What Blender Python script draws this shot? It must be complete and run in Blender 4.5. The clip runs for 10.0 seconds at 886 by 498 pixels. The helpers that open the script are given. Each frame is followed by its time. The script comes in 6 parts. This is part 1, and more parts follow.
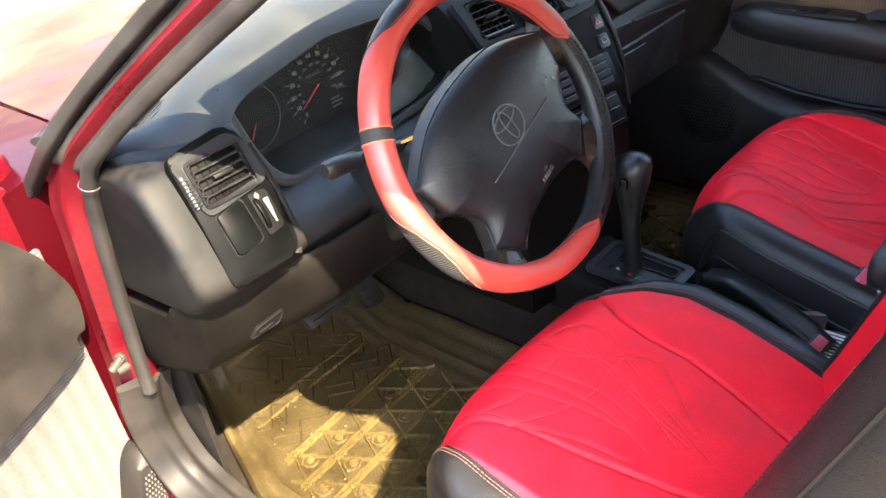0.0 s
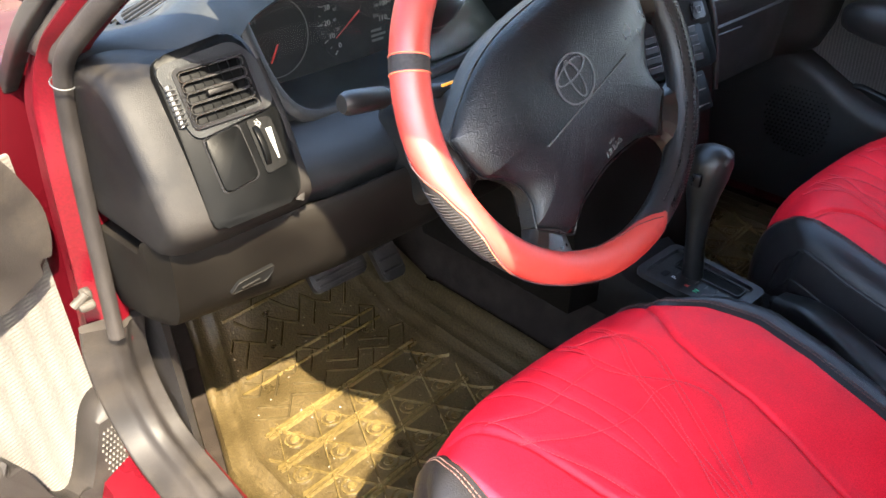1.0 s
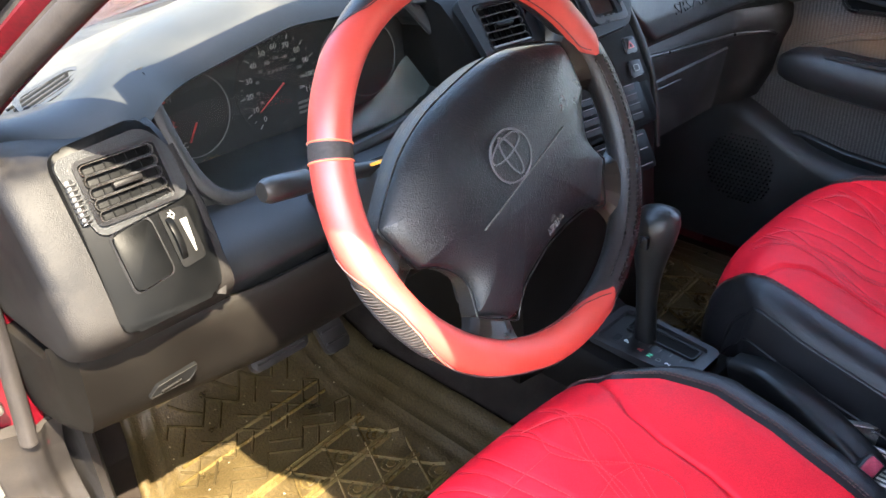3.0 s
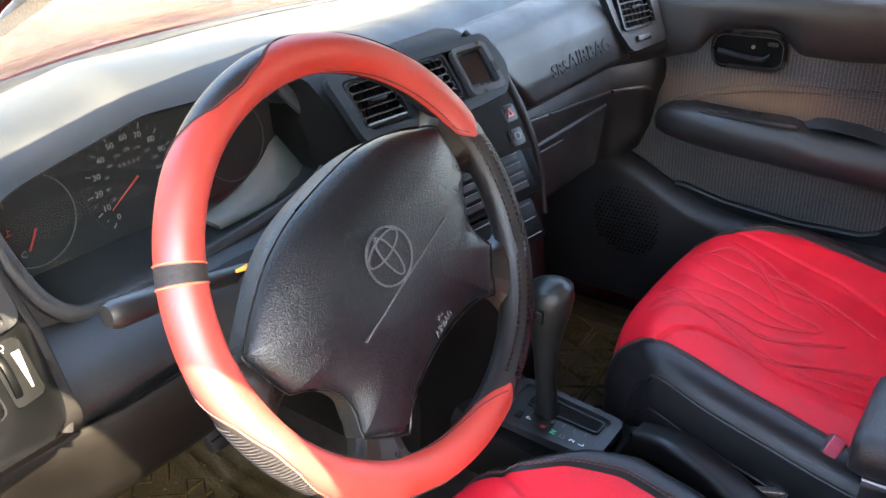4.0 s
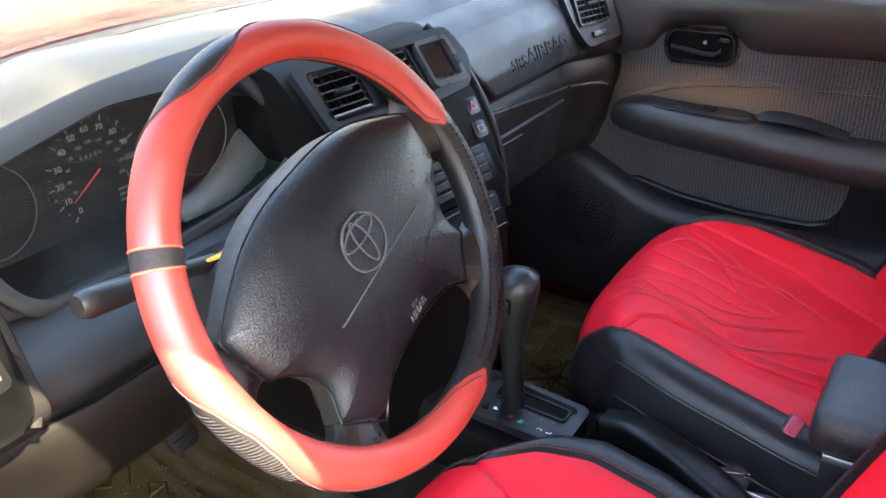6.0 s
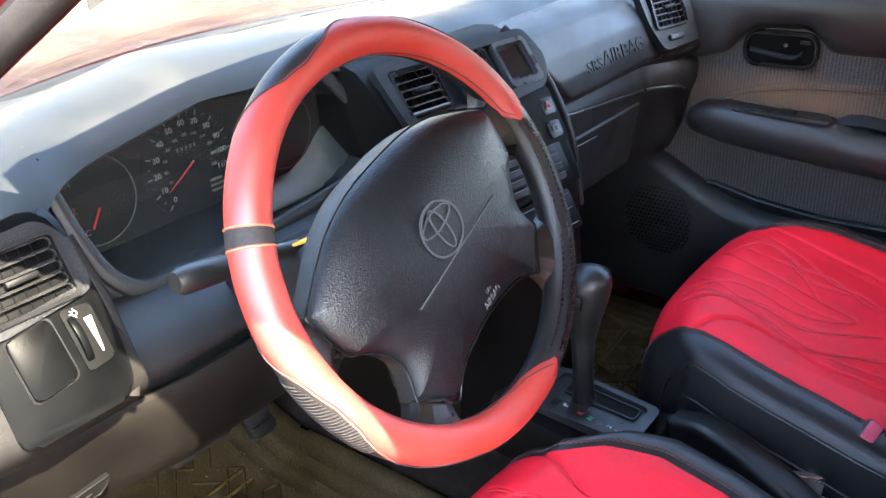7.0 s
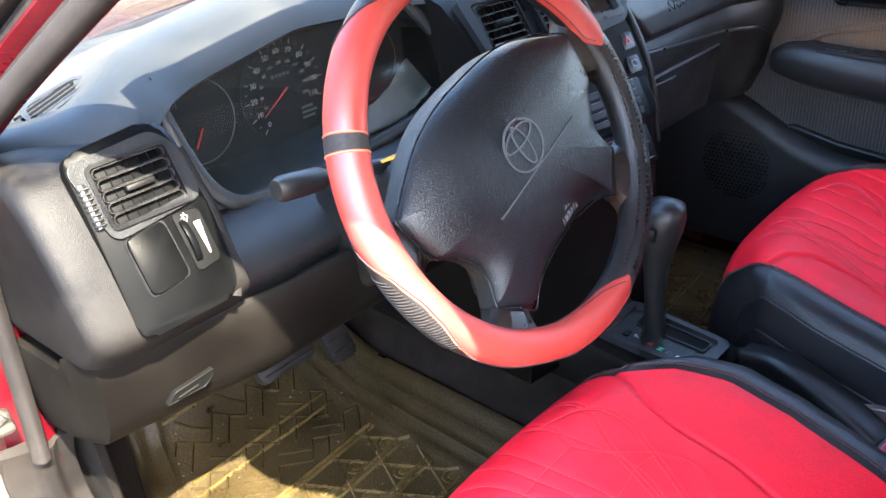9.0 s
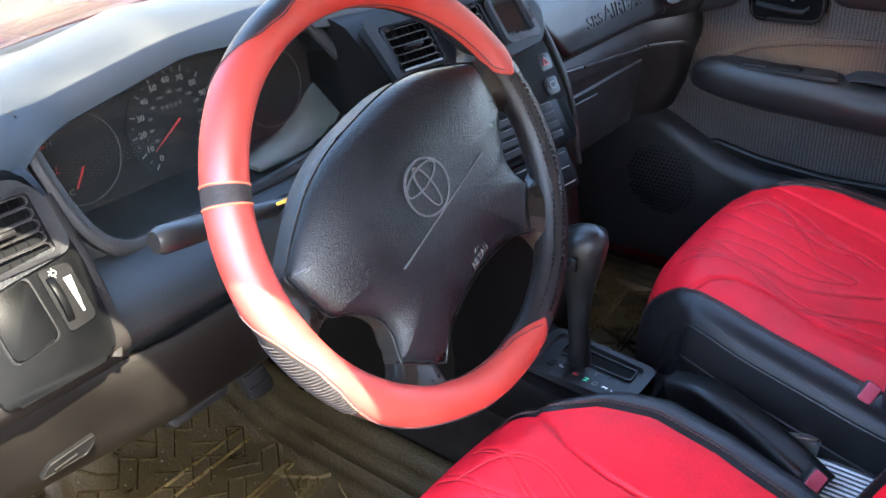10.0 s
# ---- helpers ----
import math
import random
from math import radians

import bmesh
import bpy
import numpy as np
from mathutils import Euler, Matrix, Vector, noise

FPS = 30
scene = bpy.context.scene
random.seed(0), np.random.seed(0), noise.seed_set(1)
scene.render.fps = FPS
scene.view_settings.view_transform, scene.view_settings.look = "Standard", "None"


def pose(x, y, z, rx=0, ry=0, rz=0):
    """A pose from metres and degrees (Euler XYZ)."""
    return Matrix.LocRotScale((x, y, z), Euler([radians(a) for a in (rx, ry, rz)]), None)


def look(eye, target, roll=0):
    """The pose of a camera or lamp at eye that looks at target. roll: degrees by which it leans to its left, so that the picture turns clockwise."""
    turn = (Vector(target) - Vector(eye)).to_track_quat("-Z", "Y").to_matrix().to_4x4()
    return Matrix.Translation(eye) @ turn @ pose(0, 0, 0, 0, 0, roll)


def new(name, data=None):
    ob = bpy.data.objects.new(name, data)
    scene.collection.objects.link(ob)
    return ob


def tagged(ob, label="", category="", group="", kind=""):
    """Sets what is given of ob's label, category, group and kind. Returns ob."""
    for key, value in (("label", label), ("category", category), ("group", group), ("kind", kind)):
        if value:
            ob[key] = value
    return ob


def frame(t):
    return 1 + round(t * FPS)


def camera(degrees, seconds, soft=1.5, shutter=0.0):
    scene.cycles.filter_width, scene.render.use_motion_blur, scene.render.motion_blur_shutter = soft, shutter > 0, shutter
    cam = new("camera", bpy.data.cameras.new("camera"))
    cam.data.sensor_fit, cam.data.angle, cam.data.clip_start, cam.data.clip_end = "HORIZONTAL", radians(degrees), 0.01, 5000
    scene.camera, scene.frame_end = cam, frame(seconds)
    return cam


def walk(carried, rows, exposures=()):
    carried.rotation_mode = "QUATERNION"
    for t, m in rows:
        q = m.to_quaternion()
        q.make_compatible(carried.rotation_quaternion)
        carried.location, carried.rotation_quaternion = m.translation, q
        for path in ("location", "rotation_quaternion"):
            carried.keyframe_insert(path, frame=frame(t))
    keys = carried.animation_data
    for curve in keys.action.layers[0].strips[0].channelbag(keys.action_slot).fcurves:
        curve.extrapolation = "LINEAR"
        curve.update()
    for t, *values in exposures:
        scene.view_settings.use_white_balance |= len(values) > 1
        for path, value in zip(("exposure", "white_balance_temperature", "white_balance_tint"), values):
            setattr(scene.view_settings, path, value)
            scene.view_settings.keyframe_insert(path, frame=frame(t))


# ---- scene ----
cam = camera(56.8, 10.0)
PATH = [
    (0, (-1.011, -0.573, 1.339), (0.157, 0.666, 0.29), -9.5),
    (0.5, (-0.938, -0.492, 1.235), (0.197, 0.77, 0.177), -5.1),
    (1, (-0.909, -0.48, 1.236), (0.174, 0.815, 0.163), -3.0),
    (1.5, (-0.884, -0.483, 1.238), (0.193, 0.833, 0.185), -4.6),
    (2, (-0.886, -0.474, 1.243), (0.197, 0.853, 0.209), -5.2),
    (2.2, (-0.887, -0.472, 1.24), (0.193, 0.863, 0.214), -5.4),
    (3.3, (-0.825, -0.427, 1.251), (0.442, 0.774, 0.276), -2.9),
    (3.5, (-0.809, -0.417, 1.256), (0.5, 0.751, 0.294), -2.9),
    (4, (-0.779, -0.402, 1.26), (0.622, 0.69, 0.341), -3.2),
    (4.5, (-0.759, -0.389, 1.261), (0.704, 0.644, 0.37), -3.0),
    (5, (-0.738, -0.387, 1.255), (0.775, 0.562, 0.355), -2.3),
    (5.5, (-0.766, -0.391, 1.244), (0.747, 0.552, 0.336), -2.3),
    (6, (-0.798, -0.392, 1.248), (0.675, 0.605, 0.334), -2.4),
    (6.2, (-0.81, -0.392, 1.253), (0.638, 0.647, 0.346), -2.8),
    (7.3, (-0.825, -0.413, 1.238), (0.545, 0.744, 0.352), -3.9),
    (7.5, (-0.821, -0.418, 1.236), (0.54, 0.743, 0.343), -4.0),
    (8, (-0.839, -0.435, 1.23), (0.499, 0.736, 0.315), -4.2),
    (8.5, (-0.857, -0.445, 1.233), (0.454, 0.747, 0.306), -4.7),
    (9, (-0.873, -0.431, 1.226), (0.363, 0.816, 0.268), -5.2),
    (9.5, (-0.854, -0.426, 1.23), (0.363, 0.833, 0.262), -5.4),
    (10, (-0.804, -0.413, 1.233), (0.528, 0.724, 0.268), -4.2),
]
walk(cam, [(t, look(eye, target, roll)) for t, eye, target, roll in PATH],
     exposures=[(0.0, 4.45, 7000, 10), (2.0, 4.55, 6550, 10), (3.5, 4.85, 6800, 10), (5.0, 4.90, 7300, 10), (6.0, 4.90, 7000, 10), (7.5, 4.85, 6250, 10), (10.0, 4.85, 6150, 10)])

# ---- light ----
SUN_WAY = Vector((-0.20, -0.85, 1.0)).normalized()
world = bpy.data.worlds.new("world")
scene.world = world
world.use_nodes = True
wn = world.node_tree
sky = wn.nodes.new("ShaderNodeTexSky")
sky.sky_type = "NISHITA"
sky.sun_disc = False
sky.sun_elevation = math.asin(SUN_WAY.z)
sky.sun_rotation = math.atan2(SUN_WAY.x, SUN_WAY.y)
sky.dust_density = 2.0
wn.links.new(sky.outputs[0], wn.nodes["Background"].inputs[0])
wn.nodes["Background"].inputs[1].default_value = 0.14
sun_data = bpy.data.lights.new("sun", "SUN")
sun_data.energy, sun_data.angle, sun_data.color = 4.0, radians(0.5), (1.0, 0.885, 0.68)
sun = new("sun", sun_data)
sun.matrix_world = look(Vector((-1, -3, 6)), Vector((-1, -3, 6)) - SUN_WAY)


# ---- materials ----
def nodes_of(name):
    m = bpy.data.materials.new(name)
    m.use_nodes = True
    return m, m.node_tree.nodes, m.node_tree.links, m.node_tree.nodes["Principled BSDF"]


def surface(name, color, rough=0.5, metal=0.0, vary=0.25, scale=30.0, grain=600.0, bump=0.1, depth=0.0006, coat=0.0, spec=0.5,
            wrinkle=0.0, wrinkle_scale=40.0, dust=0.0, rough_vary=0.12, sheen=0.0, speckle=0.25, stain=None, lit_fade=None):
    """A coloured surface with stains at one scale, grain at another and fine relief."""
    m, n, l, b = nodes_of(name)
    tc = n.new("ShaderNodeTexCoord")
    big = n.new("ShaderNodeTexNoise")
    big.inputs["Scale"].default_value, big.inputs["Detail"].default_value = scale, 5.0
    l.new(tc.outputs["Object"], big.inputs["Vector"])
    fine = n.new("ShaderNodeTexNoise")
    fine.inputs["Scale"].default_value, fine.inputs["Detail"].default_value = grain, 2.0
    l.new(tc.outputs["Object"], fine.inputs["Vector"])
    ramp = n.new("ShaderNodeMapRange")
    ramp.inputs[1].default_value, ramp.inputs[2].default_value = 0.3, 0.7
    ramp.inputs[3].default_value, ramp.inputs[4].default_value = 1.0 - vary, 1.0 + vary
    l.new(big.outputs[0], ramp.inputs[0])
    mul = n.new("ShaderNodeMix")
    mul.data_type, mul.blend_type = "RGBA", "MULTIPLY"
    mul.inputs[0].default_value = 1.0
    mul.inputs[6].default_value = (*color, 1)
    l.new(ramp.outputs[0], mul.inputs[7])
    last = mul.outputs[2]
    if speckle:
        sp = n.new("ShaderNodeMapRange")
        sp.inputs[1].default_value, sp.inputs[2].default_value = 0.3, 0.7
        sp.inputs[3].default_value, sp.inputs[4].default_value = 1.0 - speckle, 1.0 + speckle
        l.new(fine.outputs[0], sp.inputs[0])
        m2 = n.new("ShaderNodeMix")
        m2.data_type, m2.blend_type = "RGBA", "MULTIPLY"
        m2.inputs[0].default_value = 1.0
        l.new(last, m2.inputs[6])
        l.new(sp.outputs[0], m2.inputs[7])
        last = m2.outputs[2]
    if dust:
        dn = n.new("ShaderNodeTexNoise")
        dn.inputs["Scale"].default_value, dn.inputs["Detail"].default_value = 9.0, 8.0
        dn.inputs["Roughness"].default_value = 0.7
        l.new(tc.outputs["Object"], dn.inputs["Vector"])
        dr = n.new("ShaderNodeMapRange")
        dr.inputs[1].default_value, dr.inputs[2].default_value, dr.inputs[4].default_value = 0.48, 0.75, dust
        l.new(dn.outputs[0], dr.inputs[0])
        dm = n.new("ShaderNodeMix")
        dm.data_type = "RGBA"
        dm.inputs[7].default_value = (0.30, 0.25, 0.19, 1)
        l.new(dr.outputs[0], dm.inputs[0])
        l.new(last, dm.inputs[6])
        last = dm.outputs[2]
    # painted sunlight: the colour fades to a paler tone along object y
    if lit_fade:
        y0, y1, pale = lit_fade
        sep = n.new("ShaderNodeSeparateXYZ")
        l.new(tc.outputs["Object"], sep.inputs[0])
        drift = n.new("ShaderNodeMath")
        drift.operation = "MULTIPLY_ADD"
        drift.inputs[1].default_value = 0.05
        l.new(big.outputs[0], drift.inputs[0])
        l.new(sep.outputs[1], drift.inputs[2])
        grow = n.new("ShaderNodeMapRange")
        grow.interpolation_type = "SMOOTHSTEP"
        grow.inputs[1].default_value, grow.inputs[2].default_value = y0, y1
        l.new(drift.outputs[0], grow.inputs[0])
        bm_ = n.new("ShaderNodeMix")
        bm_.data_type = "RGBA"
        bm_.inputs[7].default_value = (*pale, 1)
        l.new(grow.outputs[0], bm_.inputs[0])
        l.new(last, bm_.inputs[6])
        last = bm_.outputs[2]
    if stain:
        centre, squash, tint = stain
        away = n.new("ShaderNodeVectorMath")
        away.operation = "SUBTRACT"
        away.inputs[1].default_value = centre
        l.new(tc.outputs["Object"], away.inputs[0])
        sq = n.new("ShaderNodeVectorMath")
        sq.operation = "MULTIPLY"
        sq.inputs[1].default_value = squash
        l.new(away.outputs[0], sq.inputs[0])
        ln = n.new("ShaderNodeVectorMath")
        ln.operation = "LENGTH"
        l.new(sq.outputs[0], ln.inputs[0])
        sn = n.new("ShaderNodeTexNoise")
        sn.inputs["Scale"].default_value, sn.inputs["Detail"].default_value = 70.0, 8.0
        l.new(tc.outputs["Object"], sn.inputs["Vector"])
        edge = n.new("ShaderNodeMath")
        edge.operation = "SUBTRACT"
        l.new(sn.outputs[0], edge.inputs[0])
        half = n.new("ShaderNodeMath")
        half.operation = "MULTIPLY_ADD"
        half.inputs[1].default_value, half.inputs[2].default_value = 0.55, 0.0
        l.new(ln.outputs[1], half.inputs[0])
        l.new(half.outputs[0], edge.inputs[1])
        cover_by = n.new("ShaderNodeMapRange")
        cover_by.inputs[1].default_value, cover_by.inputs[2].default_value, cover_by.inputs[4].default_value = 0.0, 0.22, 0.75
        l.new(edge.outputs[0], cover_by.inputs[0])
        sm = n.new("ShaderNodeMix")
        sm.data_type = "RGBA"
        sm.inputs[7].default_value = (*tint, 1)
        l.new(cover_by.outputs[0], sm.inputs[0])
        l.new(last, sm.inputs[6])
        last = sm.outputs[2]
    l.new(last, b.inputs["Base Color"])
    rr = n.new("ShaderNodeMapRange")
    rr.inputs[1].default_value, rr.inputs[2].default_value = 0.3, 0.7
    rr.inputs[3].default_value, rr.inputs[4].default_value = max(0.03, rough - rough_vary), min(1.0, rough + rough_vary)
    l.new(big.outputs[0], rr.inputs[0])
    l.new(rr.outputs[0], b.inputs["Roughness"])
    b.inputs["Metallic"].default_value = metal
    b.inputs["Coat Weight"].default_value = coat
    b.inputs["Coat Roughness"].default_value = 0.04
    b.inputs["Specular IOR Level"].default_value = spec
    b.inputs["Sheen Weight"].default_value = sheen
    height = fine.outputs[0]
    if wrinkle:
        wr = n.new("ShaderNodeTexVoronoi")
        wr.feature = "DISTANCE_TO_EDGE"
        wr.inputs["Scale"].default_value = wrinkle_scale
        wv = n.new("ShaderNodeTexNoise")
        wv.inputs["Scale"].default_value = wrinkle_scale * 0.7
        l.new(tc.outputs["Object"], wv.inputs["Vector"])
        add = n.new("ShaderNodeVectorMath")
        add.operation = "MULTIPLY_ADD"
        add.inputs[1].default_value = (0.04, 0.04, 0.04)
        l.new(wv.outputs[1], add.inputs[0])
        l.new(tc.outputs["Object"], add.inputs[2])
        l.new(add.outputs[0], wr.inputs["Vector"])
        mm = n.new("ShaderNodeMath")
        mm.operation = "MULTIPLY_ADD"
        mm.inputs[1].default_value = wrinkle
        l.new(wr.outputs[0], mm.inputs[0])
        l.new(fine.outputs[0], mm.inputs[2])
        height = mm.outputs[0]
    bp = n.new("ShaderNodeBump")
    bp.inputs["Strength"].default_value, bp.inputs["Distance"].default_value = bump, depth
    l.new(height, bp.inputs["Height"])
    l.new(bp.outputs[0], b.inputs["Normal"])
    return m


def weave(name, dark, light, across=420.0, rough=0.95, stain=None):
    """Woven cloth: two crossing sets of threads with flecks."""
    m, n, l, b = nodes_of(name)
    tc = n.new("ShaderNodeTexCoord")
    sums = []
    for direction, s in (("X", across), ("Z", across * 1.15)):
        w = n.new("ShaderNodeTexWave")
        w.bands_direction = direction
        w.inputs["Scale"].default_value, w.inputs["Distortion"].default_value = s / 6.28, 1.2
        w.inputs["Detail"].default_value, w.inputs["Detail Scale"].default_value = 2.0, 3.0
        l.new(tc.outputs["Object"], w.inputs["Vector"])
        sums.append(w.outputs[1])
    y = n.new("ShaderNodeTexWave")
    y.bands_direction = "Y"
    y.inputs["Scale"].default_value, y.inputs["Distortion"].default_value = across * 0.62 / 6.28, 1.2
    l.new(tc.outputs["Object"], y.inputs["Vector"])
    fl = n.new("ShaderNodeTexNoise")
    fl.inputs["Scale"].default_value, fl.inputs["Detail"].default_value = 260.0, 4.0
    l.new(tc.outputs["Object"], fl.inputs["Vector"])
    a = n.new("ShaderNodeMath")
    a.operation = "MULTIPLY"
    l.new(sums[1], a.inputs[0])
    l.new(y.outputs[1], a.inputs[1])
    a2 = n.new("ShaderNodeMath")
    a2.operation = "MULTIPLY_ADD"
    a2.inputs[1].default_value = 0.9
    l.new(a.outputs[0], a2.inputs[0])
    sub = n.new("ShaderNodeMath")
    sub.operation = "SUBTRACT"
    sub.inputs[1].default_value = 0.35
    l.new(fl.outputs[0], sub.inputs[0])
    l.new(sub.outputs[0], a2.inputs[2])
    st = n.new("ShaderNodeTexNoise")
    st.inputs["Scale"].default_value, st.inputs["Detail"].default_value = 8.0, 5.0
    l.new(tc.outputs["Object"], st.inputs["Vector"])
    sr = n.new("ShaderNodeMapRange")
    sr.inputs[1].default_value, sr.inputs[2].default_value, sr.inputs[3].default_value, sr.inputs[4].default_value = 0.3, 0.7, 0.75, 1.2
    l.new(st.outputs[0], sr.inputs[0])
    mx = n.new("ShaderNodeMix")
    mx.data_type = "RGBA"
    mx.clamp_factor = True
    mx.inputs[6].default_value, mx.inputs[7].default_value = (*dark, 1), (*light, 1)
    l.new(a2.outputs[0], mx.inputs[0])
    mu = n.new("ShaderNodeMix")
    mu.data_type, mu.blend_type = "RGBA", "MULTIPLY"
    mu.inputs[0].default_value = 1.0
    l.new(mx.outputs[2], mu.inputs[6])
    l.new(sr.outputs[0], mu.inputs[7])
    last = mu.outputs[2]
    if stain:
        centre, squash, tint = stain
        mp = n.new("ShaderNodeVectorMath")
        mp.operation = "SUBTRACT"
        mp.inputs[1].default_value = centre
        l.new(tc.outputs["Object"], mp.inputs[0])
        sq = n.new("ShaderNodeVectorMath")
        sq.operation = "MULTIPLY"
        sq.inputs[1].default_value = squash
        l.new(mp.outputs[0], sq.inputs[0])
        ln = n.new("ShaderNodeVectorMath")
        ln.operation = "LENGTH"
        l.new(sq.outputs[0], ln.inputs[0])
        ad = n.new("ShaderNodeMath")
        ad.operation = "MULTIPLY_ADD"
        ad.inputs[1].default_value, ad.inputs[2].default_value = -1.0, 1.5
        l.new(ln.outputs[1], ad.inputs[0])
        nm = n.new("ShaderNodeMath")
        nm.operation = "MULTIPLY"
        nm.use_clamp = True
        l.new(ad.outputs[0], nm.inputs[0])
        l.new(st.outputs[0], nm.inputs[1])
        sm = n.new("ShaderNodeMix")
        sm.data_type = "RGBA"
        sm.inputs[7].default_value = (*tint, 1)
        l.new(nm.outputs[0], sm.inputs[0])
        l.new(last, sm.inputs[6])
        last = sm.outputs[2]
    l.new(last, b.inputs["Base Color"])
    b.inputs["Roughness"].default_value = rough
    b.inputs["Sheen Weight"].default_value = 0.15
    bp = n.new("ShaderNodeBump")
    bp.inputs["Strength"].default_value, bp.inputs["Distance"].default_value = 0.5, 0.0008
    l.new(a2.outputs[0], bp.inputs["Height"])
    l.new(bp.outputs[0], b.inputs["Normal"])
    return m


def clear(name, gloss=1.0):
    """Thin clear glass: light passes straight, gloss grows toward the grazing angle."""
    m, n, l, b = nodes_of(name)
    n.remove(b)
    t, g, f, x = n.new("ShaderNodeBsdfTransparent"), n.new("ShaderNodeBsdfGlossy"), n.new("ShaderNodeLayerWeight"), n.new("ShaderNodeMixShader")
    t.inputs[0].default_value = (0.94, 0.97, 0.96, 1)
    g.inputs["Roughness"].default_value = 0.02
    f.inputs[0].default_value = 0.5
    steep = n.new("ShaderNodeMath")
    steep.operation = "POWER"
    steep.inputs[1].default_value = 5.0
    l.new(f.outputs["Facing"], steep.inputs[0])
    part_of = n.new("ShaderNodeMath")
    part_of.operation = "MULTIPLY_ADD"
    part_of.inputs[1].default_value, part_of.inputs[2].default_value = 0.9, 0.04 * gloss
    l.new(steep.outputs[0], part_of.inputs[0])
    l.new(part_of.outputs[0], x.inputs[0])
    l.new(t.outputs[0], x.inputs[1])
    l.new(g.outputs[0], x.inputs[2])
    l.new(x.outputs[0], n["Material Output"].inputs[0])
    return m


RED = surface("red_leather", (0.55, 0.0105, 0.0215), 0.48, vary=0.12, scale=18, grain=700, bump=0.4, depth=0.0009, wrinkle=0.8, wrinkle_scale=60, spec=0.12, speckle=0.15)
RED_COVER = surface("red_wheel_cover", (0.245, 0.0150, 0.0085), 0.52, vary=0.06, scale=25, grain=1400, bump=0.12, depth=0.0004, spec=0.75, speckle=0.06)
BLACK = surface("black_leather", (0.0085, 0.0079, 0.0083), 0.36, vary=0.12, rough_vary=0.05, scale=20, grain=800, bump=0.45, depth=0.0010, wrinkle=0.8, wrinkle_scale=50, spec=0.30, speckle=0.3)
CARBON = surface("ribbed_black_cover", (0.016, 0.014, 0.014), 0.55, vary=0.4, scale=300, grain=1500, bump=0.5, depth=0.001, spec=0.2)
THREAD_DARK = surface("dark_thread", (0.02, 0.008, 0.01), 0.8, grain=3000, bump=0.3)
THREAD_BROWN = surface("brown_thread", (0.055, 0.022, 0.016), 0.7, grain=3000, bump=0.3)
THREAD_QUILT = surface("quilting_thread", (0.36, 0.008, 0.015), 0.7, grain=3000, bump=0.3)
THREAD_ORANGE = surface("orange_thread", (0.42, 0.11, 0.05), 0.7, grain=3000, bump=0.3)

DASH = surface("charcoal_dash_plastic", (0.0055, 0.0062, 0.0068), 0.40, vary=0.2, scale=14, grain=900, bump=0.4, depth=0.0008, dust=0.006, spec=0.20, speckle=0.4)
# paler copy of the dash plastic; brighter light is put into its colour
FASCIA = surface("grained_brightened_fascia", (0.0095, 0.0096, 0.0098), 0.42, vary=0.2, scale=14, grain=800, bump=0.5, depth=0.0009, dust=0.010, spec=0.24, speckle=0.4)
PANEL = surface("satin_black_switch_panel", (0.0011, 0.0012, 0.0013), 0.42, vary=0.25, scale=18, grain=1000, bump=0.20, depth=0.0006, dust=0.002, spec=0.035)
DOOR_PAD = surface("soft_charcoal_pad", (0.0170, 0.0167, 0.0171), 0.45, vary=0.18, scale=10, grain=900, bump=0.5, depth=0.0009, dust=0.015, spec=0.42, speckle=0.3)
# the shaded brow and sunlit top are painted into this fade
DASH_TOP = surface("dusty_lit_dash_pad", (0.0060, 0.0070, 0.0076), 0.45, vary=0.10, scale=10, grain=1000, bump=0.3, depth=0.0006, dust=0.01, spec=0.22, lit_fade=(0.02, 0.15, (0.022, 0.023, 0.022)))
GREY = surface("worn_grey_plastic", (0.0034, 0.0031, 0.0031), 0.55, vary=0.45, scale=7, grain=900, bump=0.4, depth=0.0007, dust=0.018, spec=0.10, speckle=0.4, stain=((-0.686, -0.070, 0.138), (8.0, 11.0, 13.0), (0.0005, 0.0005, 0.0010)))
KNEE = surface("brown_grey_plastic", (0.0028, 0.0024, 0.0020), 0.55, vary=0.3, scale=9, grain=1200, bump=0.3, depth=0.0006, dust=0.006, spec=0.06)
BLACK_PLASTIC = surface("black_plastic", (0.006, 0.006, 0.006), 0.40, vary=0.3, scale=22, grain=1200, bump=0.3, depth=0.0005, dust=0.010, spec=0.35)
GLOSS = surface("glossy_black_plastic", (0.005, 0.005, 0.0055), 0.30, vary=0.3, scale=22, grain=1500, bump=0.05, spec=0.16)
HUB = surface("grained_airbag_cover", (0.0030, 0.0044, 0.0056), 0.36, vary=0.25, scale=16, grain=700, bump=0.5, depth=0.0010, wrinkle=0.9, wrinkle_scale=170, spec=0.36, speckle=0.08)
SPOKE = surface("worn_brown_spoke", (0.0068, 0.0055, 0.0046), 0.36, vary=0.3, scale=25, grain=900, bump=0.3, spec=0.4)
RUBBER = surface("grey_rubber_seal", (0.0085, 0.0072, 0.0070), 0.65, vary=0.35, scale=14, grain=500, bump=0.3, dust=0.03, spec=0.2)
RUBBER_BLACK = surface("black_rubber", (0.005, 0.005, 0.005), 0.5, vary=0.3, scale=18, grain=500, bump=0.3, dust=0.01, spec=0.3)
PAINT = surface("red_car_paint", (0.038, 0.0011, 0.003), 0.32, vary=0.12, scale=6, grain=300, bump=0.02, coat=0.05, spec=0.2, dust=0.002)
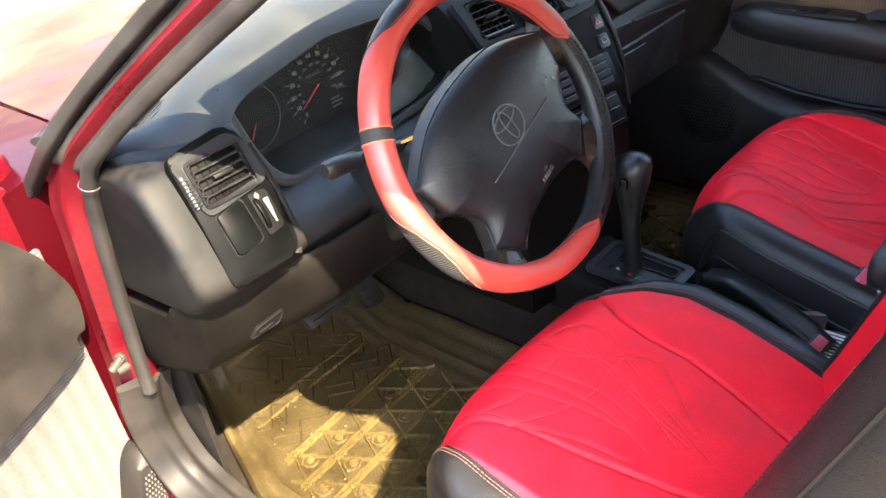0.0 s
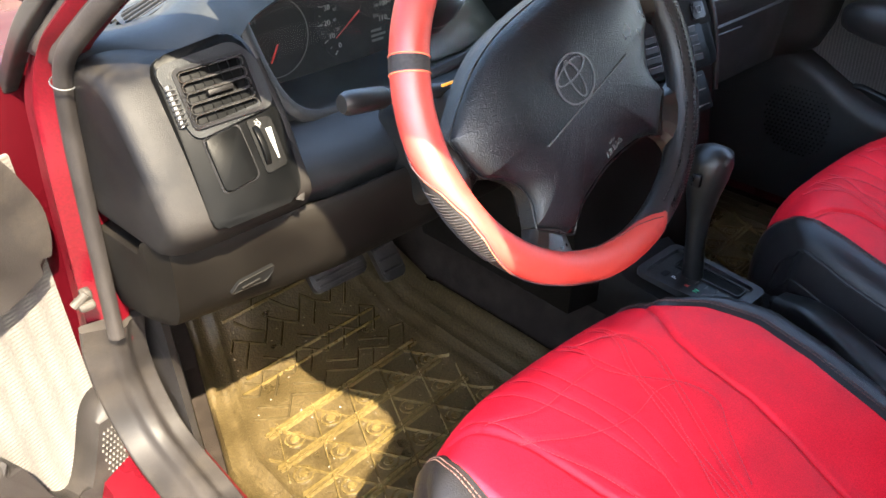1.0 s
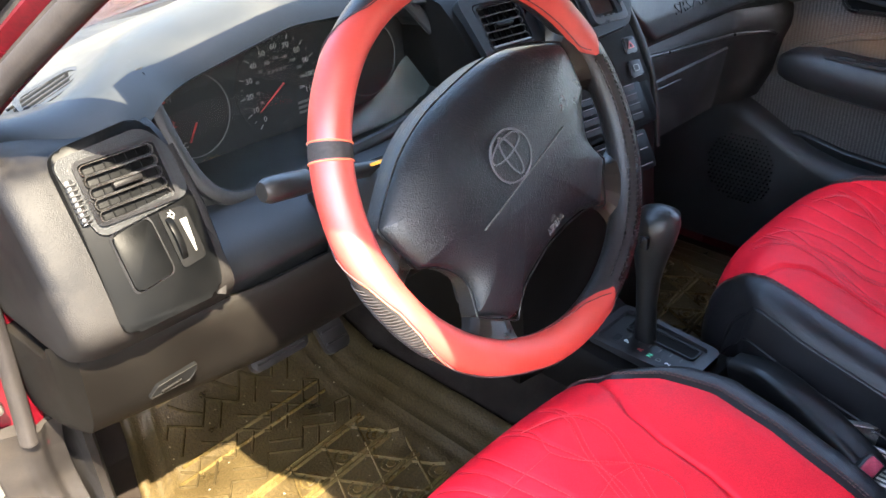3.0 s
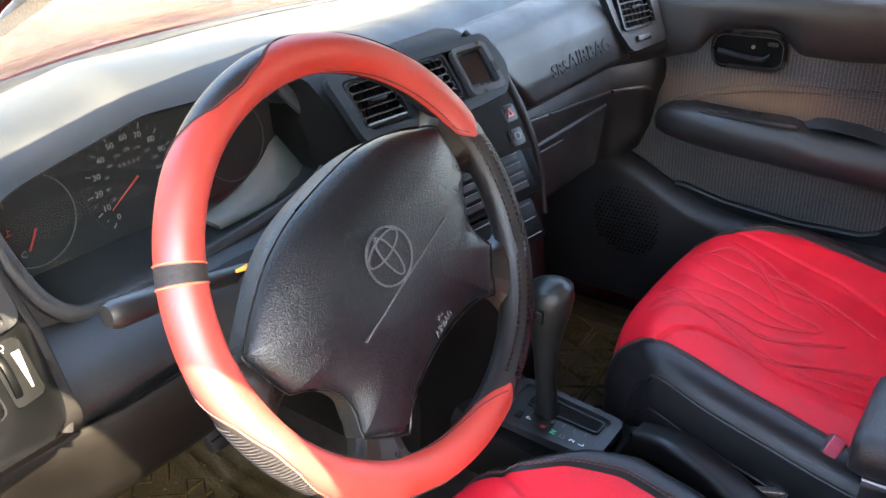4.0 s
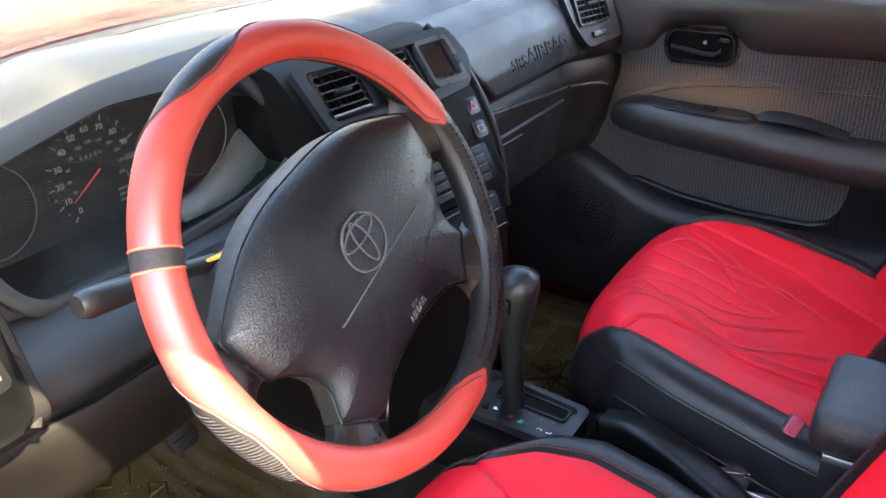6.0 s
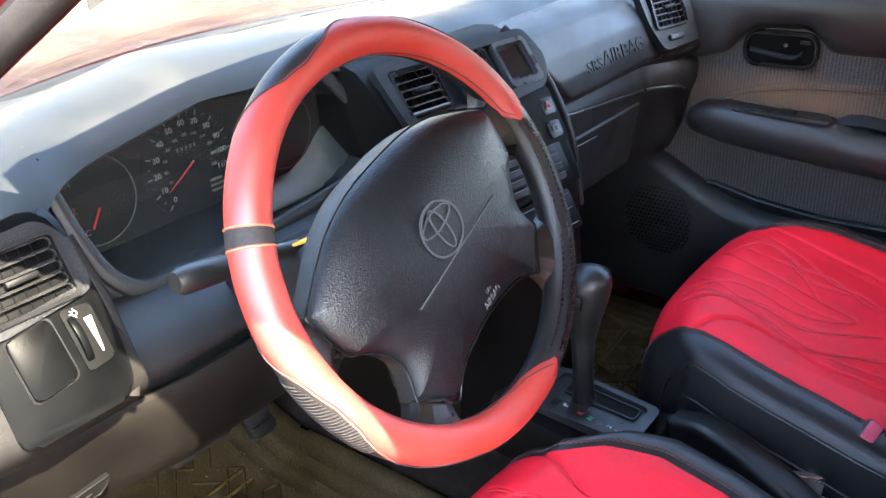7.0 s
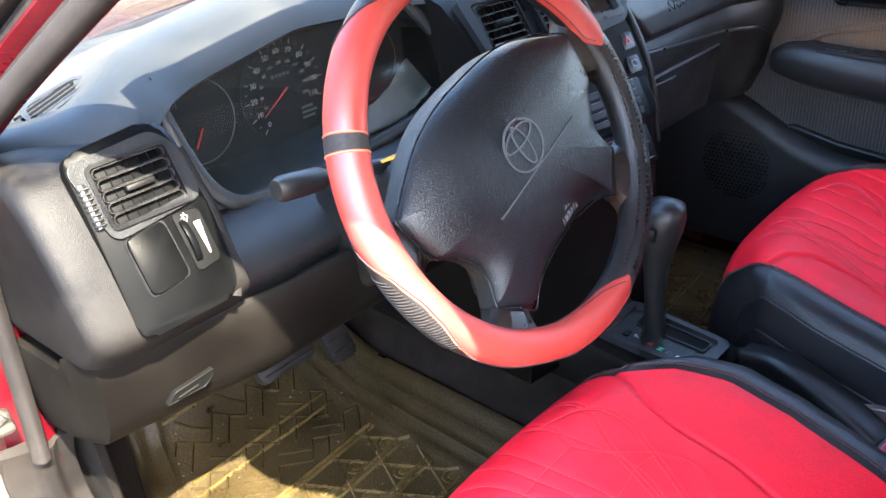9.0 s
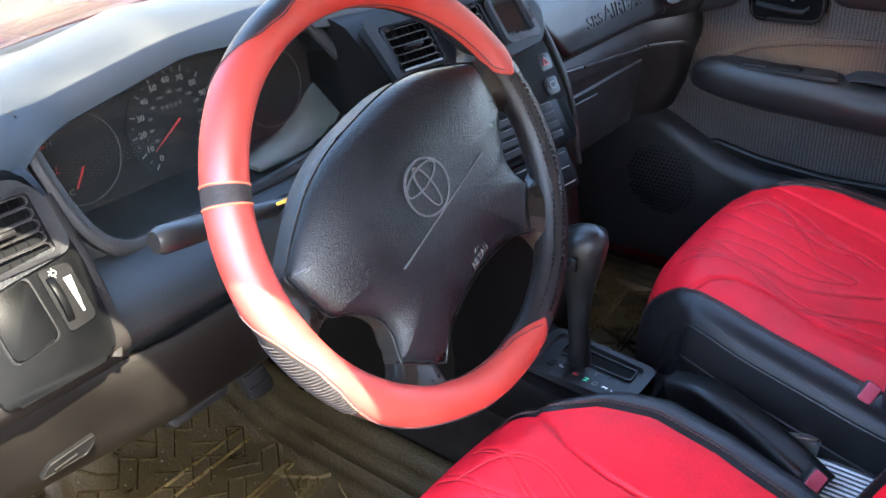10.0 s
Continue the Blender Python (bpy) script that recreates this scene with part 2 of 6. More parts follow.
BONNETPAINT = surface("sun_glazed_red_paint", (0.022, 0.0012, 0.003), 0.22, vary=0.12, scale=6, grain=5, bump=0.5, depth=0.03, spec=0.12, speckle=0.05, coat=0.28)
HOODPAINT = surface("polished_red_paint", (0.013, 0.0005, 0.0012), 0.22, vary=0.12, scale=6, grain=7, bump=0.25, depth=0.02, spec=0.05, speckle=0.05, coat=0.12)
SILL = surface("scuffed_sill_plastic", (0.0085, 0.0074, 0.0070), 0.55, vary=0.4, scale=12, grain=700, bump=0.4, dust=0.04, spec=0.16)
CARPET = surface("dark_carpet", (0.0100, 0.0076, 0.0062), 0.95, vary=0.4, scale=40, grain=900, bump=0.9, depth=0.002, dust=0.03, spec=0.05)
CONSOLE = surface("dark_console_plastic", (0.013, 0.013, 0.014), 0.42, vary=0.2, scale=16, grain=1000, bump=0.3, dust=0.02, spec=0.35)
GREY_BLUE = surface("blue_grey_plastic", (0.075, 0.085, 0.098), 0.6, vary=0.15, scale=16, grain=900, bump=0.3, dust=0.15)
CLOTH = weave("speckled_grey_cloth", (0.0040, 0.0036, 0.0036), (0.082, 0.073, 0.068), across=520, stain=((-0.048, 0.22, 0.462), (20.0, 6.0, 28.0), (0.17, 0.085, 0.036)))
CLOTH_PALE = weave("pale_ribbed_cloth", (0.014, 0.012, 0.010), (0.052, 0.046, 0.038), across=330)
BADGE = surface("moulded_badge", (0.050, 0.050, 0.053), 0.35, vary=0.1, bump=0.05)
CHECK = surface("dusty_bracket_metal", (0.022, 0.019, 0.016), 0.6, metal=0.2, vary=0.4, scale=60, grain=600, bump=0.4, spec=0.3)
OLD_METAL = surface("dirty_metal", (0.22, 0.19, 0.16), 0.5, metal=0.7, vary=0.4, scale=60, grain=600, bump=0.3)
METAL = surface("bare_metal", (0.55, 0.53, 0.50), 0.35, metal=1.0, vary=0.2, scale=30, grain=600, bump=0.1)
TRIM_GREY = surface("silver_grey_trim", (0.022, 0.023, 0.024), 0.32, vary=0.1, grain=900, bump=0.05)
SILVER = surface("silver_print", (0.42, 0.43, 0.44), 0.45, vary=0.1, grain=900, bump=0.05)
PALE = surface("pale_lettering", (0.095, 0.094, 0.090), 0.6, vary=0.05, bump=0.02)
MARK = surface("off_white_print", (0.10, 0.098, 0.092), 0.6, vary=0.1, bump=0.02)
DIM = surface("dim_lettering", (0.045, 0.045, 0.043), 0.6, vary=0.05, bump=0.02)
NEEDLE = surface("red_needle", (0.25, 0.015, 0.012), 0.5, vary=0.05, bump=0.02)
GREEN = surface("green_lettering", (0.05, 0.40, 0.20), 0.5, vary=0.05, bump=0.02)
WHITE = surface("white_plastic", (0.75, 0.75, 0.72), 0.5, vary=0.05, bump=0.05)
PINK = surface("faded_red_button", (0.42, 0.055, 0.085), 0.4, vary=0.1, bump=0.1)
FACE = surface("black_gauge_face", (0.005, 0.0055, 0.006), 0.6, vary=0.1, bump=0.05, spec=0.25)
SCREEN = surface("dark_clock_screen", (0.007, 0.005, 0.005), 0.15, vary=0.1, bump=0.0)
# tone of the sheet that stands for the lens's bright reflection
PALE_GREEN = surface("pale_grey_lens_reflection", (0.018, 0.021, 0.018), 0.5, vary=0.15, bump=0.1)
YELLOW = surface("orange_sticker", (0.65, 0.25, 0.03), 0.4, vary=0.3, scale=90, bump=0.1)
# dull black; also painted shade for ducts and recesses that have no depth
DUCT = surface("dull_black_and_duct_shade", (0.0012, 0.0012, 0.0012), 0.8, vary=0.2, bump=0.02, spec=0.08)
# paler than the slats: the highlight along their edges is in this colour
SLAT = surface("pale_dusty_edge", (0.009, 0.0085, 0.008), 0.35, vary=0.3, scale=60, grain=900, bump=0.2, dust=0.04)
LID = surface("grained_lid", (0.017, 0.016, 0.0155), 0.42, vary=0.25, scale=30, grain=420, bump=0.5, depth=0.0014, wrinkle=1.0, wrinkle_scale=190)
EARTH = surface("dusty_ground", (0.095, 0.080, 0.060), 0.95, vary=0.35, scale=1.6, grain=60, bump=0.8, depth=0.02)
STONE = surface("grey_stones", (0.12, 0.11, 0.095), 0.9, vary=0.3, scale=12, grain=80, bump=0.5)
# open ground and the added bank; its patches streak the paint's reflections
BANK = surface("patchy_added_bank", (0.085, 0.070, 0.050), 0.95, vary=0.9, scale=0.5, grain=9, bump=0.9, depth=0.1)
LINER = surface("grey_headliner", (0.45, 0.43, 0.40), 0.95, vary=0.1, scale=20, grain=700, bump=0.4)
MAT_SHEET = surface("dark_grimy_mat_sheet", (0.024, 0.0168, 0.0066), 0.36, vary=0.4, scale=11, grain=250, bump=0.6, depth=0.0020, spec=0.40, speckle=0.4)
MAT_DULL = surface("dull_mat_bars", (0.021, 0.0150, 0.0062), 0.85, vary=0.4, scale=11, grain=250, bump=0.4, depth=0.001, spec=0.05, speckle=0.4)
# bars paler than the grimy sheet, painting in the highlights on their edges
MAT_RUBBER = surface("amber_highlit_mat_bars", (0.047, 0.0330, 0.0115), 0.27, vary=0.35, scale=9, grain=250, bump=0.6, depth=0.0020, spec=0.42, speckle=0.4)
GLASS = clear("window_glass")
LENS = clear("instrument_lens", 0.5)


# ---- mesh helpers ----
BASE = {}


def thing(name, base, label, category, kind="", group=""):
    ob = tagged(new(name), label, category, group, kind)
    ob.location = base
    BASE[ob] = Vector(base)
    return ob


def part(name, bm, material, parent, label="", smooth=35.0, kind=""):
    """Links a bmesh, given in the place's own coordinates, as one mesh under a thing or a part."""
    base = BASE[parent]
    bmesh.ops.recalc_face_normals(bm, faces=bm.faces)
    me = bpy.data.meshes.new(name)
    for v in bm.verts:
        v.co -= base
    bm.to_mesh(me)
    bm.free()
    me.materials.append(material)
    if smooth:
        me.polygons.foreach_set("use_smooth", [True] * len(me.polygons))
        me.set_sharp_from_angle(angle=radians(smooth))
    ob = new(name, me)
    ob.parent = parent
    BASE[ob] = base
    if label:
        ob["label"] = label
    if kind:
        ob["kind"] = kind
    return ob


def from_arrays(verts, faces):
    me = bpy.data.meshes.new("tmp")
    me.from_pydata([tuple(v) for v in verts], [], faces)
    bm = bmesh.new()
    bm.from_mesh(me)
    bpy.data.meshes.remove(me)
    return bm


def join(*bms):
    out = bmesh.new()
    for b in bms:
        me = bpy.data.meshes.new("tmp")
        b.to_mesh(me)
        b.free()
        out.from_mesh(me)
        bpy.data.meshes.remove(me)
    return out


def box(x0, x1, y0, y1, z0, z1, bevel=0.004, seg=2, m=None):
    bm = bmesh.new()
    bmesh.ops.create_cube(bm, size=1.0)
    for v in bm.verts:
        v.co = Vector(((x0 + x1) / 2 + v.co.x * (x1 - x0), (y0 + y1) / 2 + v.co.y * (y1 - y0), (z0 + z1) / 2 + v.co.z * (z1 - z0)))
    if bevel:
        bmesh.ops.bevel(bm, geom=bm.edges[:], offset=bevel, segments=seg, affect="EDGES", profile=0.5)
    if m is not None:
        bm.transform(m)
    return bm


def prism(poly, z0, z1, m=None, bevel=0.0, seg=2):
    """A polygon in the local xy plane, drawn out from z0 to z1."""
    bm = bmesh.new()
    lo = [bm.verts.new((x, y, z0)) for x, y in poly]
    hi = [bm.verts.new((x, y, z1)) for x, y in poly]
    bm.faces.new(lo[::-1])
    top = bm.faces.new(hi)
    for i in range(len(poly)):
        j = (i + 1) % len(poly)
        bm.faces.new((lo[i], lo[j], hi[j], hi[i]))
    if bevel:
        bmesh.ops.bevel(bm, geom=list(top.edges), offset=bevel, segments=seg, affect="EDGES", profile=0.5)
    if m is not None:
        bm.transform(m)
    return bm


def ring_prism(outer, inner, z0, z1, m=None):
    """A frame: the space between two polygons with as many corners."""
    n = len(outer)
    v = [(x, y, z) for z in (z0, z1) for poly in (outer, inner) for x, y in poly]
    f = []
    for i in range(n):
        j = (i + 1) % n
        a, b, c, d = 0, n, 2 * n, 3 * n
        f += [(a + i, b + i, b + j, a + j), (c + i, c + j, d + j, d + i), (a + i, a + j, c + j, c + i), (b + i, d + i, d + j, b + j)]
    bm = from_arrays(v, f)
    if m is not None:
        bm.transform(m)
    return bm


def rrect(x0, x1, y0, y1, r, n=5):
    pts = []
    for cx, cy, a in ((x1 - r, y1 - r, 0), (x0 + r, y1 - r, 90), (x0 + r, y0 + r, 180), (x1 - r, y0 + r, 270)):
        for k in range(n + 1):
            t = radians(a + 90 * k / n)
            pts.append((cx + r * math.cos(t), cy + r * math.sin(t)))
    return pts


def rounded(poly, r, n=4):
    """A polygon with its corners rounded."""
    out = []
    for i, p in enumerate(poly):
        p = Vector(p)
        a, b = Vector(poly[i - 1]), Vector(poly[(i + 1) % len(poly)])
        ra = min(r, (a - p).length * 0.45)
        rb = min(r, (b - p).length * 0.45)
        s, e = p + (a - p).normalized() * ra, p + (b - p).normalized() * rb
        for k in range(n + 1):
            t = k / n
            out.append(tuple(s * (1 - t) ** 2 + p * 2 * t * (1 - t) + e * t * t))
    return out


def oval(a, b, n=40, cx=0.0, cy=0.0):
    return [(cx + a * math.cos(2 * math.pi * i / n), cy + b * math.sin(2 * math.pi * i / n)) for i in range(n)]


def smooth_path(points, per=8, closed=False):
    """A Catmull-Rom line through the points."""
    p = [Vector(q) for q in points]
    n = len(p)
    out = []
    for i in range(n if closed else n - 1):
        a = p[(i - 1) % n] if closed or i else p[0] * 2 - p[1]
        b, c = p[i], p[(i + 1) % n]
        d = p[(i + 2) % n] if closed or i + 2 < n else p[-1] * 2 - p[-2]
        for k in range(per):
            t = k / per
            out.append(0.5 * (2 * b + (c - a) * t + (2 * a - 5 * b + 4 * c - d) * t * t + (3 * b - a - 3 * c + d) * t ** 3))
    if not closed:
        out.append(p[-1])
    return out


def skin(rows, close_u=True, close_v=False, caps=True):
    """A surface through rows of points of equal number."""
    nu, nv = len(rows[0]), len(rows)
    verts = [p for row in rows for p in row]
    faces = []
    for v in range(nv if close_v else nv - 1):
        w = (v + 1) % nv
        for u in range(nu if close_u else nu - 1):
            x = (u + 1) % nu
            faces.append((v * nu + u, v * nu + x, w * nu + x, w * nu + u))
    if caps and close_u and not close_v:
        faces.append(tuple(range(nu))[::-1])
        faces.append(tuple((nv - 1) * nu + i for i in range(nu)))
    return from_arrays(verts, faces)


def sweep(path, profile, up=(0, 0, 1), closed=False, scale=None):
    """A 2D profile (side, up) carried along a path."""
    path = [Vector(p) for p in path]
    rows = []
    n = len(path)
    for i, p in enumerate(path):
        a = path[(i - 1) % n] if closed or i else p
        b = path[(i + 1) % n] if closed or i + 1 < n else p
        t = (b - a).normalized()
        u = up[i] if isinstance(up, list) else Vector(up)
        side = t.cross(u).normalized()
        u2 = side.cross(t)
        k = scale[i] if scale else 1.0
        rows.append([p + side * x * k + u2 * y * k for x, y in profile])
    return skin(rows, True, closed)


def tube(path, r, n=10, closed=False, up=(0.3, 0.2, 0.93)):
    rs = r if isinstance(r, list) else None
    prof = oval(1.0, 1.0, n)
    return sweep(path, [(x * (1 if rs else r), y * (1 if rs else r)) for x, y in prof], up, closed, rs)


def face_plane(origin, across, upward):
    """The pose of a plane: x across, y upward on it, z out of it."""
    x = Vector(across).normalized()
    u = (Vector(upward) - x * Vector(upward).dot(x)).normalized()
    z = x.cross(u)
    m = Matrix((x, u, z)).transposed().to_4x4()
    m.translation = Vector(origin)
    return m


def letters(text, size, m, depth=0.0004, align="CENTER"):
    c = bpy.data.curves.new("tmp", "FONT")
    c.body, c.size, c.extrude, c.align_x, c.align_y = text, size, depth, align, "CENTER"
    c.resolution_u = 3
    ob = bpy.data.objects.new("tmp", c)
    scene.collection.objects.link(ob)
    me = bpy.data.meshes.new_from_object(ob.evaluated_get(bpy.context.evaluated_depsgraph_get()))
    bm = bmesh.new()
    bm.from_mesh(me)
    bm.transform(m)
    bpy.data.objects.remove(ob)
    bpy.data.curves.remove(c)
    bpy.data.meshes.remove(me)
    return bm


def at(x, y, z=0.0):
    return Matrix.Translation((x, y, z))


def stitch_run(path, length=0.005, gap=0.003, r=0.0006):
    """Short thread stitches along a path, as one mesh."""
    path = [Vector(p) for p in path]
    verts, faces = [], []
    walked, start, on = 0.0, path[0], True
    for a, b in zip(path, path[1:]):
        d = (b - a).length
        pos = 0.0
        while d > 1e-6:
            need = (length if on else gap) - walked
            if pos + need > d:
                walked += d - pos
                break
            pos += need
            walked = 0.0
            q = a + (b - a) * (pos / d)
            if on and (q - start).length > 1e-4:
                t = (q - start).normalized()
                s = t.cross(Vector((0.31, 0.22, 0.92))).normalized() * r
                w = t.cross(s)
                k = len(verts)
                verts += [start + s, start + w, start - s, start - w, q + s, q + w, q - s, q - w]
                faces += [(k + i, k + (i + 1) % 4, k + 4 + (i + 1) % 4, k + 4 + i) for i in range(4)]
                faces += [(k, k + 1, k + 2, k + 3), (k + 4, k + 5, k + 6, k + 7)]
            start, on = q, not on
    return from_arrays(verts, faces)


# ---- ground and surroundings ----
def make_ground():
    g = thing("ground", (0, 0, 0), "pale dusty sunlit earth under the car", "ground", "structure")
    bm = bmesh.new()
    ring = [0.0, 3.0, 8.0, 11.0, 14.0, 19.0, 25.0, 40.0, 120.0, 600.0, 3000.0]
    rows = []
    for r in ring[1:]:
        row = []
        for k in range(32):
            a = 2 * math.pi * k / 32
            # unseen bank added ahead to hide low sky and darken reflections
            ahead = min(1.0, max(0.0, 1.5 * math.sin(a) + 0.5))
            row.append((r * math.cos(a), r * math.sin(a) + 0.5, ahead * float(np.interp(r, [8, 14, 25, 40, 3000], [0, 4.0, 11.0, 14.0, 60]))))
        rows.append(row)
    flat, bank = bmesh.new(), bmesh.new()
    bm.free()
    def band(out, a, b):
        va, vb = [out.verts.new(p) for p in a], [out.verts.new(p) for p in b]
        for k in range(32):
            out.faces.new((va[k], vb[k], vb[(k + 1) % 32], va[(k + 1) % 32]))
    flat.faces.new([flat.verts.new(p) for p in rows[0]])
    for q, (a, b) in enumerate(zip(rows, rows[1:])):
        band(flat if q < 1 else bank, a, b)
    part("earth", flat, EARTH, g)
    part("added_earth_bank", bank, BANK, g, "patchy brown open ground with an added unseen bank blocking low sky")
    rng = random.Random(4)
    verts, faces = [], []
    for _ in range(420):
        x, y, s = rng.uniform(-5, 6), rng.uniform(2.6, 8.2), rng.uniform(0.03, 0.16)
        k = len(verts)
        for i in range(6):
            a = i * math.pi / 3 + rng.uniform(-0.3, 0.3)
            verts.append((x + s * math.cos(a), y + s * math.sin(a), -0.01))
        for i in range(6):
            a = i * math.pi / 3 + rng.uniform(-0.3, 0.3)
            verts.append((x + 0.6 * s * math.cos(a), y + 0.6 * s * math.sin(a), s * rng.uniform(0.4, 0.7)))
        faces += [(k + i, k + (i + 1) % 6, k + 6 + (i + 1) % 6, k + 6 + i) for i in range(6)] + [tuple(k + 6 + i for i in range(6))]
    st = part("gravel", from_arrays(verts, faces), STONE, g, "loose grey stones", kind="stuff")


# ---- car shell ----
PILLAR = [(-0.712, 0.372, 0.640), (-0.705, 0.374, 0.724), (-0.702, 0.354, 0.841), (-0.700, 0.331, 0.935), (-0.697, 0.303, 0.992),
          (-0.686, 0.253, 1.032), (-0.664, 0.188, 1.078), (-0.642, 0.112, 1.126), (-0.620, 0.024, 1.178), (-0.597, -0.075, 1.236), (-0.575, -0.19, 1.285)]

MOULD = [(-0.716, 0.475, 0.93), (-0.712, 0.454, 0.95), (-0.706, 0.368, 1.014), (-0.688, 0.322, 1.053), (-0.670, 0.267, 1.093), (-0.644, 0.177, 1.152),
         (-0.634, 0.144, 1.173), (-0.605, 0.035, 1.240), (-0.580, -0.05, 1.292)]


def make_shell():
    car = thing("car_body", (0, 0, 0), "red painted saloon car body with its door open", "car", "structure")
    # floor, toe board and tunnel
    rows = []
    for x in (-0.66, 0.66):
        rows.append([(x, y, z) for y, z in ((-1.3, 0.33), (0.50, 0.33), (0.60, 0.36), (0.72, 0.50), (0.80, 0.72), (0.80, 0.91), (0.86, 0.91), (0.86, 0.70), (0.76, 0.44), (0.62, 0.28), (-1.3, 0.28))])
    part("floor_carpet", skin(rows), CARPET, car, "dark dusty carpet on the floor", smooth=30)
    prof = rounded([(-0.14, 0.325), (-0.105, 0.50), (0.085, 0.50), (0.12, 0.325)], 0.05)
    part("tunnel", skin([[(x, y, z) for x, z in prof] for y in (-1.3, 0.78)]), CARPET, car, "dark carpeted tunnel")
    # roof with its lining; the front edge is bowed over the screen
    rows = []
    # uneven half-widths are made up to place the sun's edges inside
    for y, z, w, bow in ((-1.75, 1.24, 0.58, 0.0), (-1.3, 1.325, 0.64, 0.0), (-0.9, 1.35, 0.685, 0.0), (-0.60, 1.35, 0.685, 0.0), (-0.56, 1.35, 0.60, 0.0), (-0.52, 1.35, 0.570, 0.0), (-0.42, 1.349, 0.570, 0.0), (-0.35, 1.348, 0.577, 0.0), (-0.27, 1.346, 0.612, 0.02), (-0.17, 1.341, 0.640, 0.03), (-0.08, 1.332, 0.615, 0.04), (0.03, 1.312, 0.610, 0.07), (0.130, 1.280, 0.600, 0.09)):
        wide = [w if k < 6 else min(w, 0.572) for k in range(13)]
        top = [(wide[k] * math.sin(a), y - bow * (w * math.sin(a)) ** 2, z - 0.055 + 0.055 * math.cos(a) + 0.012) for k, a in enumerate([radians(-90 + 15 * k) for k in range(13)])]
        low = [(wide[12 - k] * 0.97 * math.sin(a), y - bow * (w * math.sin(a)) ** 2, z - 0.075 + 0.05 * math.cos(a)) for k, a in enumerate([radians(90 - 15 * k) for k in range(13)])]
        rows.append(top + low)
    part("roof", skin(rows), PAINT, car, "red roof panel, its unseen edges shaped to block the sun")
    rows = []
    for y, z, bow in ((-1.70, 1.20, 0.0), (-1.3, 1.30, 0.0), (-0.7, 1.325, 0.0), (-0.25, 1.32, 0.02), (0.00, 1.295, 0.07), (0.105, 1.258, 0.09)):
        rows.append([(0.56 * math.sin(a), y - bow * (0.56 * math.sin(a)) ** 2, z - 0.085 + 0.05 * math.cos(a) - dz) for dz, seq in ((0, range(13)), (0.008, range(12, -1, -1))) for a in [radians(-90 + 15 * k) for k in seq]])
    part("headliner", skin(rows), LINER, car, "pale grey cloth headliner")
    for side in (-1, 1):
        path = [Vector((-side * (x + 0.012), y - 0.03, z - 0.004)) for x, y, z in MOULD[1:]]
        if side > 0:
            part("a_pillar", sweep(smooth_path(path, 4), rounded([(-0.03, -0.012), (0.03, -0.012), (0.03, 0.012), (-0.03, 0.012)], 0.008)), GREY, car, "grey lined windscreen pillar")
        part("b_pillar", skin([[(side * (0.72 - 0.0), -0.78, 0.35), (side * 0.72, -0.90, 0.35), (side * 0.64, -0.90, 0.35), (side * 0.64, -0.78, 0.35)],
                               [(side * 0.715, -0.80, 0.98), (side * 0.715, -0.88, 0.98), (side * 0.65, -0.88, 0.98), (side * 0.65, -0.80, 0.98)],
                               [(side * 0.60, -0.83, 1.30), (side * 0.60, -0.89, 1.30), (side * 0.55, -0.89, 1.30), (side * 0.55, -0.83, 1.30)]]), GREY, car, "grey trimmed door pillar")
        part("rear_side", box(side * 0.69 - 0.05, side * 0.69 + 0.05, -1.95, -0.895, 0.30, 0.985, 0.02), PAINT, car, "red rear side of the car")
        part("rear_pillar", skin([[(side * 0.70, -1.55, 0.99), (side * 0.70, -1.95, 0.99), (side * 0.62, -1.95, 0.99), (side * 0.62, -1.55, 0.99)],
                                  [(side * 0.58, -1.35, 1.27), (side * 0.58, -1.70, 1.25), (side * 0.52, -1.70, 1.25), (side * 0.52, -1.35, 1.27)]]), PAINT, car, "red rear pillar")
    part("rear_bulkhead", box(-0.63, 0.63, -1.38, -1.30, 0.30, 0.95, 0.02), CARPET, car, "dark rear seat wall")
    part("rear_shelf", box(-0.63, 0.63, -1.95, -1.385, 0.90, 0.94, 0.01), GREY, car, "grey rear parcel shelf")
    # sill with scuff plate
    for side in (-1, 1):
        prof = [(side * x, z) for x, z in ((-0.64, 0.33), (-0.645, 0.40), (-0.66, 0.415), (-0.72, 0.42), (-0.775, 0.41), (-0.80, 0.36), (-0.80, 0.22), (-0.64, 0.22))]
        part("sill", skin([[(x, y, z) for x, z in prof] for y in (-0.80, 0.55)]), PAINT, car, "red painted door sill")
    scuff = smooth_path([(-0.70, 0.385, 0.652), (-0.703, 0.40, 0.60), (-0.70, 0.405, 0.53), (-0.695, 0.37, 0.462), (-0.69, 0.27, 0.434), (-0.69, 0.10, 0.428), (-0.69, -0.75, 0.428)], 8)
    prof = rounded([(-0.030, -0.006), (0.044, -0.012), (0.046, 0.000), (0.018, 0.006), (0.010, 0.014), (-0.004, 0.014), (-0.012, 0.005), (-0.032, 0.004)], 0.004, 3)
    ups = []
    for i, p in enumerate(scuff):
        t = (scuff[min(i + 1, len(scuff) - 1)] - scuff[max(i - 1, 0)]).normalized()
        ups.append(Vector((0, 0, 1)) if abs(t.z) < 0.5 else Vector((0, -1, 0.3)))
    for i in range(1, len(ups)):
        ups[i] = (ups[i] * 0.3 + ups[i - 1] * 0.7).normalized() if i < 40 else ups[i]
    part("scuff_plate", sweep(scuff, prof, ups), SILL, car, "scuffed grey plastic scuff plate with worn ridges")
